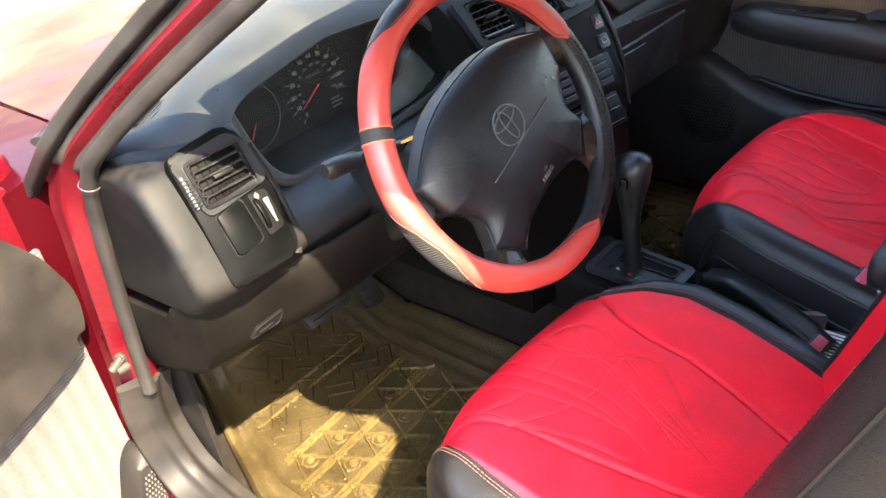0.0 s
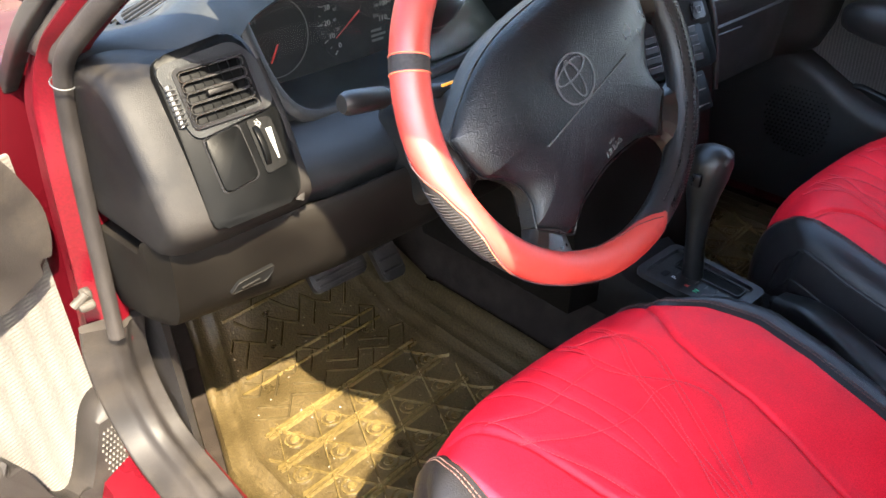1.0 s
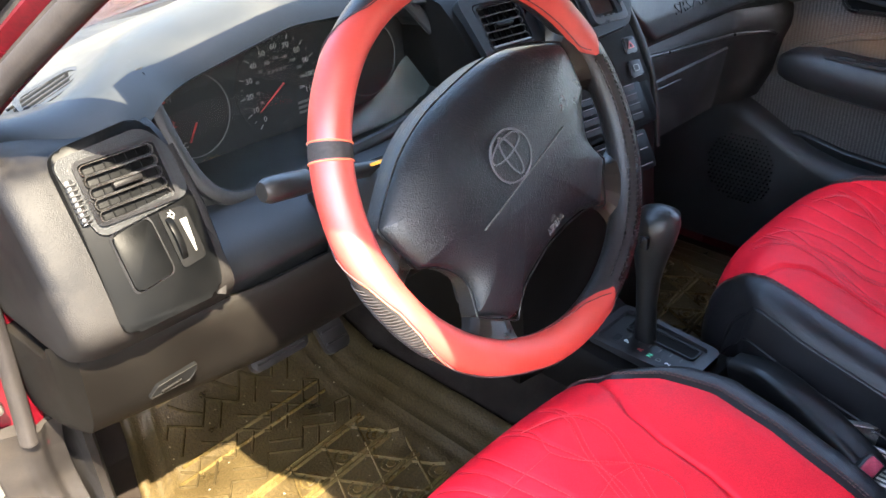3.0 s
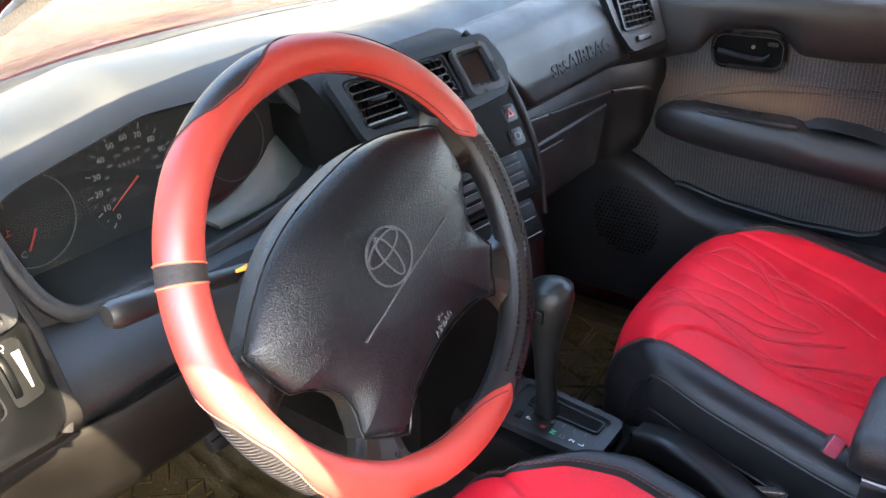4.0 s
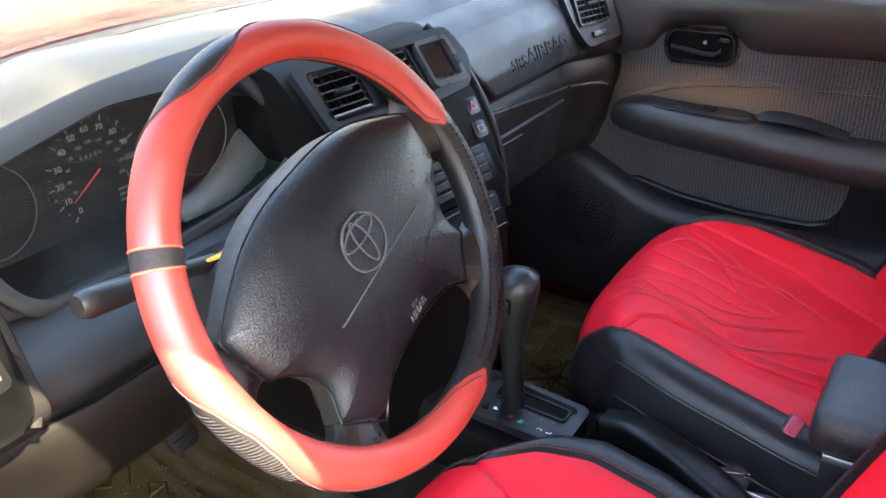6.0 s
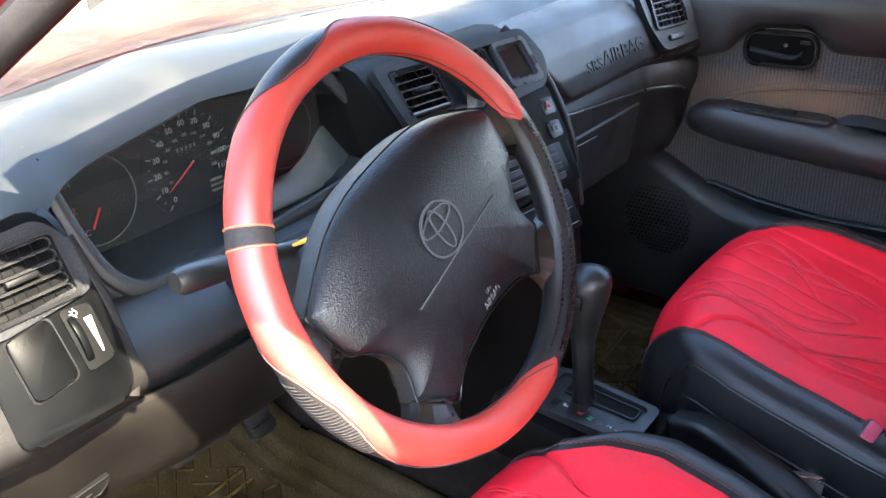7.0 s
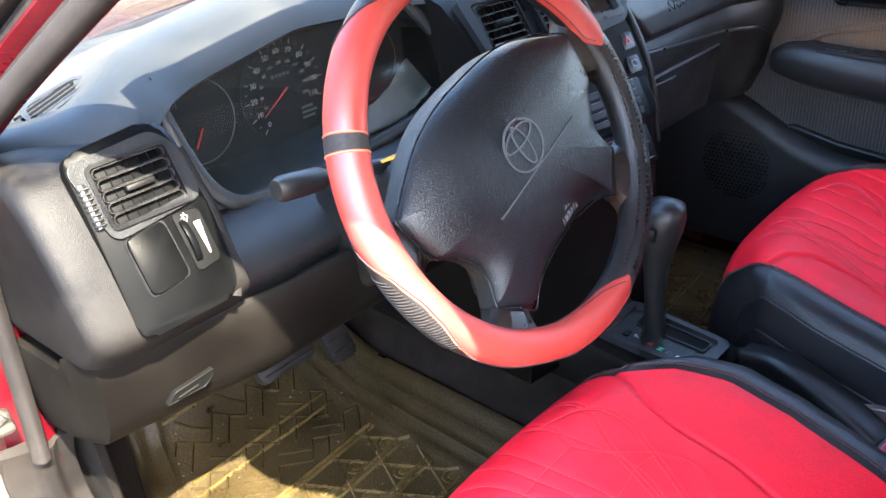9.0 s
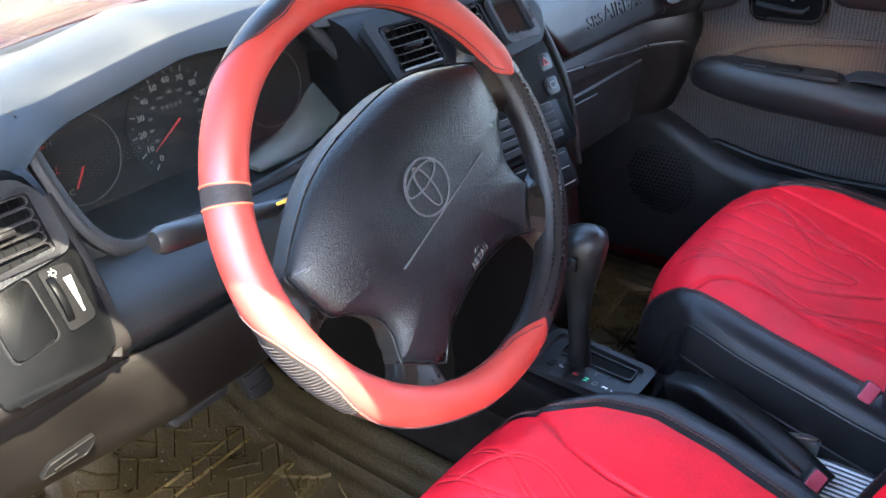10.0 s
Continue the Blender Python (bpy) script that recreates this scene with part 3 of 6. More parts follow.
    part("kick_panel", skin([[(-0.66, 0.36, z), (-0.66, 0.72, z), (-0.642, 0.72, z), (-0.642, 0.385, z), (-0.650, 0.365, z)] for z in (0.34, 0.55, 0.74)]), SILL, car, "grey plastic kick panel")
    # door seal along the opening
    path = smooth_path(PILLAR, 6)
    prof = rounded([(-0.009, -0.008), (0.009, -0.008), (0.010, 0.004), (0.002, 0.008), (-0.008, 0.006)], 0.004, 3)
    part("door_seal", sweep(path, prof, (-0.8, -0.4, 0.2)), RUBBER, car, "dusty grey rubber door seal")
    ring = (Vector((-0.6985, 0.316, 0.970)), Vector((0.002, -0.024, 0.060)).normalized())
    side_way = ring[1].cross(Vector((-0.8, -0.4, 0.2))).normalized()
    part("seal_joint", tube([ring[0] + side_way * (0.0125 * math.cos(a)) + side_way.cross(ring[1]) * (0.0115 * math.sin(a)) for a in [2 * math.pi * k / 16 for k in range(16)]], 0.0008, 6, True), TRIM_GREY, car, "pale joint line of the rubber seal")
    # red jamb, in ridges, between the seal and the outer skin
    path = smooth_path([(-0.715, 0.10, 0.425), (-0.715, 0.28, 0.432), (-0.716, 0.37, 0.47), (-0.716, 0.402, 0.54), *PILLAR], 6)
    jamb = []
    mz = [q[2] for q in MOULD]
    for p in path:
        far = Vector([float(np.interp(p.z + 0.004, mz, [q[k] for q in MOULD])) for k in (0, 1)] + [p.z + 0.004])
        near = p + Vector((-0.035, 0.075, -0.015))
        k = min(1.0, max(0.0, (p.z - 0.86) / 0.13))
        f = near.lerp(far, k) - p
        out = Vector((-0.9, -0.35, 0.25)).normalized()
        jamb.append([p + f * d + out * h for d, h in ((0.06, -0.014), (0.16, -0.012), (0.30, -0.006), (0.40, 0.002), (0.47, 0.005), (0.55, 0.001), (0.70, -0.008), (0.92, -0.014), (0.96, -0.030), (0.06, -0.03))])
    part("door_jamb", skin(jamb), PAINT, car, "red painted ridged door jamb and pillar", smooth=50)
    core = []
    for p in path:
        if p.z > 0.985:
            far = Vector([float(np.interp(p.z + 0.004, mz, [q[k] for q in MOULD])) for k in (0, 1)] + [p.z + 0.004])
            a, b = p.lerp(far, 0.02), p.lerp(far, 0.98)
            core.append([a + Vector((0.0, 0.006, -0.008)), b + Vector((0.004, 0.0, -0.012)), b + Vector((0.012, 0.0, -0.020)), a + Vector((0.003, 0.010, -0.013))])
    part("pillar_core", skin(core), RUBBER, car, "inner trim of the windscreen pillar", smooth=50)
    part("drip_moulding", sweep(smooth_path(MOULD, 6), rounded([(-0.009, -0.012), (0.009, -0.012), (0.009, 0.006), (-0.009, 0.006)], 0.004), (-0.8, -0.4, 0.3)), RUBBER_BLACK, car, "black rubber windscreen moulding")
    part("moulding_end", box(-0.720, -0.711, 0.464, 0.472, 0.928, 0.936, 0.002), OLD_METAL, car, "bright end clip of the moulding")
    # bonnet, wings, cowl
    def wing(side):
        rows = []
        for y, z, w in ((0.47, 0.945, 0.80), (0.62, 0.950, 0.815), (0.9, 0.945, 0.83), (1.3, 0.920, 0.835), (1.7, 0.875, 0.825), (1.98, 0.80, 0.78)):
            prof = [(0.62, z + 0.012), (0.70, z + 0.006), (0.76, z - 0.008), (w - 0.012, z - 0.045), (w, z - 0.10), (w + 0.004, 0.62), (w - 0.02, 0.30), (w - 0.06, 0.30), (0.70, 0.80 if y < 1.5 else 0.7), (0.62, z - 0.02)]
            rows.append([(side * x, y, zz) for x, zz in prof])
        return skin(rows)
    for side in (-1, 1):
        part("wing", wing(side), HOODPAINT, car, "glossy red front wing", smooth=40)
    rows = []
    for y, z in ((0.80, 0.960), (1.0, 0.962), (1.3, 0.940), (1.6, 0.905), (1.88, 0.855), (1.96, 0.81)):
        xs = [-0.612 + 1.224 * k / 16 for k in range(17)]
        bow = float(np.interp(y, [0.80, 1.0, 1.3], [0.20, 0.12, 0.06]))
        rows.append([(x, y - bow * (x / 0.61) ** 2, z + 0.022 * (1 - (x / 0.61) ** 2)) for x in xs] + [(x, y - bow * (x / 0.61) ** 2, z - 0.02) for x in xs[::-1]])
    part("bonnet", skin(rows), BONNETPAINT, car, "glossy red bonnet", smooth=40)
    part("cowl", skin([[(x, 0.80 - 0.26 * (x / 0.68) ** 2, 0.935), (x, 0.735 - 0.26 * (x / 0.68) ** 2, 0.975), (x, 0.72 - 0.26 * (x / 0.68) ** 2, 0.965), (x, 0.79 - 0.26 * (x / 0.68) ** 2, 0.90)] for x in [-0.68 + 0.085 * k for k in range(17)]]), RUBBER_BLACK, car, "black plastic windscreen cowl")
    # screen
    rows = []
    for k in range(9):
        s = k / 8
        y, z, w = 0.735 + (0.128 - 0.735) * s, 0.985 + (1.285 - 0.985) * s, 0.685 + (0.585 - 0.685) * s
        rows.append([(x * w, y - 0.265 * x * x * (1 - 0.50 * s), z) for x in [-1 + 0.1 * q for q in range(21)]])
    outer = skin(rows, False, False, False)
    bmesh.ops.solidify(outer, geom=outer.faces[:], thickness=0.005)
    glass = part("windscreen", outer, GLASS, car, "clear glass windscreen")
    glass.visible_shadow = False
    part("screen_seal", sweep(smooth_path([(x * 0.685, 0.728 - 0.265 * x * x, 0.988) for x in [-1 + 0.125 * q for q in range(17)]], 3), oval(0.011, 0.007, 8)), RUBBER_BLACK, car, "black rubber seal at the foot of the screen")
    # road wheels
    for side in (-1, 1):
        for y in (1.28, -1.42):
            turn = face_plane((side * 0.735, y, 0.295), (0, 1, 0), (0, 0, 1))
            ty = part("tyre", skin([[turn @ Vector((r * math.cos(a), r * math.sin(a), h)) for a in [2 * math.pi * k / 36 for k in range(36)]] for r, h in ((0.18, -0.08), (0.275, -0.085), (0.295, -0.06), (0.295, 0.06), (0.275, 0.085), (0.18, 0.08))], True, True), RUBBER_BLACK, car, "black rubber tyre", smooth=40)
            part("rim", skin([[turn @ Vector((r * math.cos(a), r * math.sin(a), h)) for a in [2 * math.pi * k / 36 for k in range(36)]] for r, h in ((0.185, -0.075), (0.185, 0.07), (0.165, 0.06), (0.15, 0.03), (0.06, 0.05))]), SILVER, ty, "grey steel wheel rim", smooth=40)
    # hinge bolt and check strap on the jamb
    ch = join(box(-0.742, -0.722, 0.362, 0.388, 0.693, 0.705, 0.005), tube([(-0.745, 0.372, 0.702), (-0.728, 0.368, 0.714)], 0.0055, 10), box(-0.735, -0.722, 0.366, 0.380, 0.704, 0.718, 0.004))
    part("door_check", ch, CHECK, car, "dirty bare metal door check bracket")
    return car


# ---- dashboard ----
def lip(x):
    """How far back the pad's lip lies at x, eased along its length."""
    return sum(float(np.interp(x + dx, [-0.69, -0.655, -0.60, -0.565, -0.53, -0.50, -0.34, -0.18, -0.14, -0.05, 0.10, 0.16, 0.3, 0.5, 0.62, 0.69],
                               [0.300, 0.245, 0.228, 0.232, 0.262, 0.290, 0.302, 0.300, 0.275, 0.250, 0.245, 0.255, 0.262, 0.252, 0.248, 0.28])) for dx in (-0.03, -0.02, -0.01, 0.0, 0.01, 0.02, 0.03)) / 7


def liptop(x):
    return float(np.interp(x, [-0.69, -0.60, -0.52, -0.34, -0.16, 0.0, 0.12, 0.3, 0.6, 0.69], [1.00, 1.012, 1.038, 1.066, 1.056, 1.034, 1.03, 1.034, 1.012, 1.0]))


def pad_top(x):
    """The top of the dash pad at x, from the screen to its lip."""
    yl, zt = lip(x), liptop(x)
    yw = 0.715 - 0.255 * (x / 0.69) ** 2
    return [(yw, 0.985), (yw - 0.05, 0.998), (yw * 0.65 + yl * 0.35, 1.012 + (zt - 1.03) * 0.3), (yw * 0.35 + yl * 0.65, zt - 0.007), (yl + 0.085, zt - 0.001), (yl + 0.066, zt), (yl + 0.050, zt - 0.0030), (yl + 0.036, zt - 0.0085), (yl + 0.024, zt - 0.0160), (yl + 0.014, zt - 0.0245), (yl + 0.006, zt - 0.034), (yl, zt - 0.043)]


def pad_z(x, y):
    p = pad_top(x)[::-1]
    return float(np.interp(y, [q[0] for q in p], [q[1] for q in p]))


def vent(parent, name, m, w, h, slats, tilt=0.0, knob=True, label="black air vent with slats"):
    """An air vent in the local plane m: black sheet for the duct's shade, frame, louvres, vanes and a slider knob."""
    v = part(name, ring_prism(rrect(-w / 2 - 0.0035, w / 2 + 0.0035, -h / 2 - 0.0035, h / 2 + 0.0035, 0.006), rrect(-w / 2, w / 2, -h / 2, h / 2, 0.004), -0.004, 0.005, m), GLOSS, parent, label)
    part("duct", box(-w / 2 - 0.002, w / 2 + 0.002, -h / 2 - 0.002, h / 2 + 0.002, -0.0038, -0.0030, 0, m=m), DUCT, v, "black sheet painted as the duct's inner shade")
    step = h / slats
    for k in range(7):
        x = -w / 2 + w * (k + 0.5) / 7
        part("vane", box(x - 0.0005, x + 0.0005, -h / 2, h / 2, -0.0030, -0.0006, 0, m=m), PANEL, v)
    for k in range(slats):
        y0 = -h / 2 + step * k
        loop = m @ at(0, y0 + step * 0.5) @ pose(0, 0, 0, tilt)
        hw, hh = w / 2 - 0.0012, step * 0.5
        outer, inner = rrect(-hw, hw, -hh, hh, hh * 0.92, 4), rrect(-hw + 0.0016, hw - 0.0016, -hh + 0.00115, hh - 0.00115, (hh - 0.00115) * 0.9, 4)
        sl = part("slat", ring_prism(outer, inner, -0.0012, 0.0022, loop), GLOSS, v)
        # pale ring painted as the highlight on the louvre's edge
        outer, inner = rrect(-hw, hw, -hh + 0.0002, hh - 0.0002, hh * 0.92, 4), rrect(-hw + 0.0008, hw - 0.0008, -hh + 0.0008, hh - 0.0008, (hh - 0.0008) * 0.9, 4)
        part("slat_edge", ring_prism(outer, inner, 0.0021, 0.0030, loop), SLAT, sl, "dusty front edge, painted paler as its highlight")
    if knob:
        part("knob", box(-0.013, 0.013, -0.0026, 0.0026, 0.000, 0.0075, 0.0014, m=m), GREY, v, "worn grey slider knob")
    return v


def make_dash():
    d = thing("dashboard", (0, 0.3, 0.8), "dark grey plastic dashboard with gauges, vents and dusty top", "dashboard")
    xs = sorted({round(-0.69 + 1.38 * k / 92, 4) for k in range(93)})
    rows = []
    for x in xs:
        yl, zt = lip(x), liptop(x)
        yw = 0.715 - 0.255 * (x / 0.69) ** 2
        prof = pad_top(x) + [(yl + 0.006, zt - 0.047), (yl + 0.05, zt - 0.047), (yw - 0.06, 0.94), (yw, 0.94)]
        rows.append([(x, y, z) for y, z in prof])
    part("top_pad", skin(rows), DASH_TOP, d, "dusty grey top pad, painted paler where the sun falls", smooth=60)
    # long demister slots at the foot of the screen
    for x0, x1 in ((-0.42, 0.105), (0.155, 0.56)):
        def slot(x, d):
            y = 0.715 - 0.255 * (x / 0.69) ** 2 - d
            return (x, y, pad_z(x, y) + 0.0012)
        xs2 = [x0 + (x1 - x0) * k / 16 for k in range(17)]
        rim_line = [slot(x, 0.014) for x in xs2] + [slot(x1 + 0.008, 0.026)] + [slot(x, 0.038) for x in xs2[::-1]] + [slot(x0 - 0.008, 0.026)]
        sv = part("demister_slot", tube(rim_line, 0.0022, 6, True), DASH, d, "rounded rim of a long demister slot")
        part("duct", skin([[slot(x, 0.015), slot(x, 0.037), tuple(Vector(slot(x, 0.037)) - Vector((0, 0, 0.006))), tuple(Vector(slot(x, 0.015)) - Vector((0, 0, 0.006)))] for x in xs2]), GREY, sv, "dusty slot")
    # corner demister
    m = face_plane((-0.594, 0.345, pad_z(-0.594, 0.345) + 0.0035), (0.90, 0.42, 0.143), (-0.42, 0.90, -0.045))
    sv = part("side_demister", ring_prism(rounded([(-0.05, -0.020), (0.045, -0.022), (0.055, 0.016), (-0.02, 0.026)], 0.014), rounded([(-0.042, -0.014), (0.038, -0.016), (0.046, 0.010), (-0.016, 0.019)], 0.010), -0.006, 0.002, m), DASH, d, "corner demister vent")
    # flat black sheet standing for the shade down the demister
    part("duct", prism(rounded([(-0.044, -0.016), (0.040, -0.018), (0.048, 0.012), (-0.018, 0.021)], 0.010), -0.006, 0.0006, m), DUCT, sv)
    for k in range(4):
        part("slat", box(-0.036, 0.042 - 0.004 * k, -0.0008, 0.0008, -0.001, 0.0018, 0.0004, 1, m=m @ at(0, -0.011 + 0.0085 * k)), BLACK_PLASTIC, sv)
    # end block by the driver's door
    side = [(0.345, 0.985), (0.285, 0.998), (0.235, 0.990), (0.212, 0.965), (0.150, 0.868), (0.152, 0.850), (0.196, 0.812), (0.385, 0.792), (0.372, 0.90)]
    prof = rounded(side, 0.02, 5)
    rows = []
    cy = sum(p[0] for p in prof) / len(prof)
    cz = sum(p[1] for p in prof) / len(prof)
    for x, k in ((-0.692, 0.80), (-0.691, 0.86), (-0.687, 0.915), (-0.680, 0.953), (-0.670, 0.980), (-0.656, 0.996), (-0.640, 1.0), (-0.547, 1.0), (-0.545, 0.99)):
        rows.append([(x, cy + (y - cy) * k, cz + (z - cz) * k) for y, z in prof])
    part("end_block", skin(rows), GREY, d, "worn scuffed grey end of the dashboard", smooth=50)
    # driver's vent panel: x across, y up the slope
    vm = face_plane((-0.600, 0.1855, 0.926), (1, 0, 0), (0, 0.447, 0.894))
    pan = rounded([(-0.050, 0.082), (0.034, 0.090), (0.045, 0.062), (0.050, 0.0), (0.046, -0.062), (0.036, -0.080), (-0.055, -0.080), (-0.051, -0.01)], 0.014, 5)
    vp = part("vent_panel", prism(pan, -0.006, 0.005, vm, 0.003), PANEL, d, "dark switch panel round the outer vent")
    part("vent_bezel", ring_prism(rounded([(-0.052, 0.074), (0.030, 0.080), (0.046, 0.058), (0.047, 0.012), (-0.040, 0.003)], 0.012, 5), rounded([(-0.038, 0.064), (0.030, 0.068), (0.036, 0.060), (0.036, 0.019), (-0.034, 0.013)], 0.004, 5), 0.004, 0.009, vm), DASH, vp, "raised vent surround")
    vent(vp, "air_vent", vm @ at(-0.0005, 0.040, 0.007), 0.068, 0.050, 5, 14, label="dusty black outer air vent")
    part("vent_wheel", join(tube([vm @ Vector((-0.0445, 0.018, 0.006)), vm @ Vector((-0.0445, 0.056, 0.006))], 0.0045, 10), *[box(-0.049, -0.040, 0.0195 + 0.0045 * q, 0.0212 + 0.0045 * q, 0.006, 0.0115, 0.0004, 1, m=vm) for q in range(8)]), BLACK_PLASTIC, vp, "ribbed vent wheel")
    part("blank_switch", prism(rounded([(-0.032, 0.002), (0.004, 0.006), (0.006, -0.045), (-0.031, -0.050)], 0.006), 0.004, 0.0085, vm, 0.0015), PANEL, vp, "blank switch cover specked with dust")
    part("switch_gap", ring_prism(rounded([(-0.034, 0.004), (0.006, 0.008), (0.008, -0.047), (-0.033, -0.052)], 0.007), rounded([(-0.032, 0.002), (0.004, 0.006), (0.006, -0.045), (-0.031, -0.050)], 0.006), 0.004, 0.0056, vm), GLOSS, vp)
    dim = part("dimmer_switch", prism(rounded([(0.013, 0.007), (0.038, 0.004), (0.038, -0.044), (0.014, -0.047)], 0.004), 0.004, 0.0075, vm, 0.001), DUCT, vp, "panel light dimmer with a white wedge mark")
    part("thumb_wheel", sweep([vm @ Vector((0.019, y, 0.003 + 0.009 * math.sqrt(max(0, 1 - ((y + 0.020) / 0.019) ** 2)))) for y in [-0.0385 + 0.037 * q / 12 for q in range(13)]], rounded([(-0.003, -0.002), (0.003, -0.002), (0.003, 0.002), (-0.003, 0.002)], 0.001, 2), vm.to_3x3() @ Vector((0, 0, 1))), PANEL, dim, "ribbed thumb wheel")
    part("wedge_mark", prism([(0.028, -0.006), (0.0345, -0.006), (0.0315, -0.036), (0.0300, -0.036)], 0.0074, 0.0082, vm), MARK, dim, "white wedge")
    sym = [ring_prism(oval(0.0024, 0.0024, 20), oval(0.0015, 0.0015, 20), 0.0074, 0.0082, vm @ at(0.0235, 0.0005))]
    sym += [box(-0.0004, 0.0004, 0.0030, 0.0042, 0.0074, 0.0082, 0, m=vm @ at(0.0235, 0.0005) @ pose(0, 0, 0, 0, 0, 45 * q)) for q in range(5)]
    part("lamp_symbol", join(*sym), MARK, dim, "white lamp symbol")
    part("worn_edge", sweep([vm @ Vector(p) for p in ((0.050, 0.058, 0.0), (0.055, 0.0, -0.002), (0.052, -0.060, -0.002), (0.040, -0.082, -0.004))], rounded([(-0.005, -0.012), (0.006, -0.012), (0.005, 0.003), (-0.004, 0.004)], 0.003, 3), vm.to_3x3() @ Vector((0, 0, 1))), GREY, vp, "light worn edge of the panel")
    # body below and around the instruments
    ledge = [(0.336, 1.010), (0.345, 1.01), (0.60, 1.0), (0.60, 0.80), (0.200, 0.800), (0.182, 0.832), (0.178, 0.838), (0.178, 0.846), (0.186, 0.857), (0.202, 0.868), (0.224, 0.878), (0.250, 0.885), (0.290, 0.887), (0.335, 0.897)]
    rows = [[(x, y, z) for y, z in ledge] for x in (-0.546, -0.50, -0.35, -0.20, -0.152)]
    part("instrument_body", skin(rows), DASH, d, "dark plastic body under the instruments", smooth=40)
    make_cluster(d)
    make_centre(d)
    make_passenger_side(d)
    # lower knee panel
    kn = [(0.200, 0.802), (0.172, 0.830), (0.166, 0.814), (0.182, 0.744), (0.202, 0.718), (0.25, 0.697), (0.36, 0.672), (0.42, 0.69), (0.42, 0.780)]
    prof = rounded(kn, 0.012, 3)
    rows = []
    for x, k in ((-0.693, 0.90), (-0.690, 0.97), (-0.682, 1.0), (-0.50, 1.0), (-0.30, 1.0), (-0.14, 1.0)):
        off = 0.05 if x < -0.685 else (0.03 if x < -0.68 else 0.0)
        rows.append([(x, 0.30 + (y - 0.30) * k + off * (0.42 - y) / 0.22, 0.77 + (z - 0.77) * k) for y, z in prof])
    part("knee_panel", skin(rows), KNEE, d, "brown-grey plastic knee panel under the dashboard", smooth=50)
    part("panel_gap", box(-0.545, -0.15, 0.190, 0.40, 0.806, 0.838, 0.002), FACE, d, "dark joint above the knee panel")
    km = face_plane((-0.616, 0.1768, 0.7640), (1, 0, 0), (0, -0.22, 0.975))
    notch = [(-0.024, 0.001), (-0.014, 0.012), (0.027, 0.015), (0.025, 0.007), (0.016, -0.001), (0.006, 0.000)]
    # the recess is a black patch on the face, its shade painted
    rc = part("release_recess", prism(rounded(notch, 0.002, 3), -0.004, 0.0006, km), DUCT, d, "black patch painted as the shade of a knee panel recess")
    part("recess_rim", sweep([km @ Vector((x, y, 0.0006)) for x, y in rounded(notch, 0.003, 3)], oval(0.0009, 0.0008, 6), km.to_3x3() @ Vector((0, 0, 1)), True), KNEE, rc, "worn rim of the recess")
    part("bonnet_release", box(-0.012, 0.010, 0.0025, 0.0065, 0.0, 0.002, 0.0008, 1, m=km @ pose(0, 0, 0, 0, 0, 6)), KNEE, rc, "grey bonnet release lever")
    return d


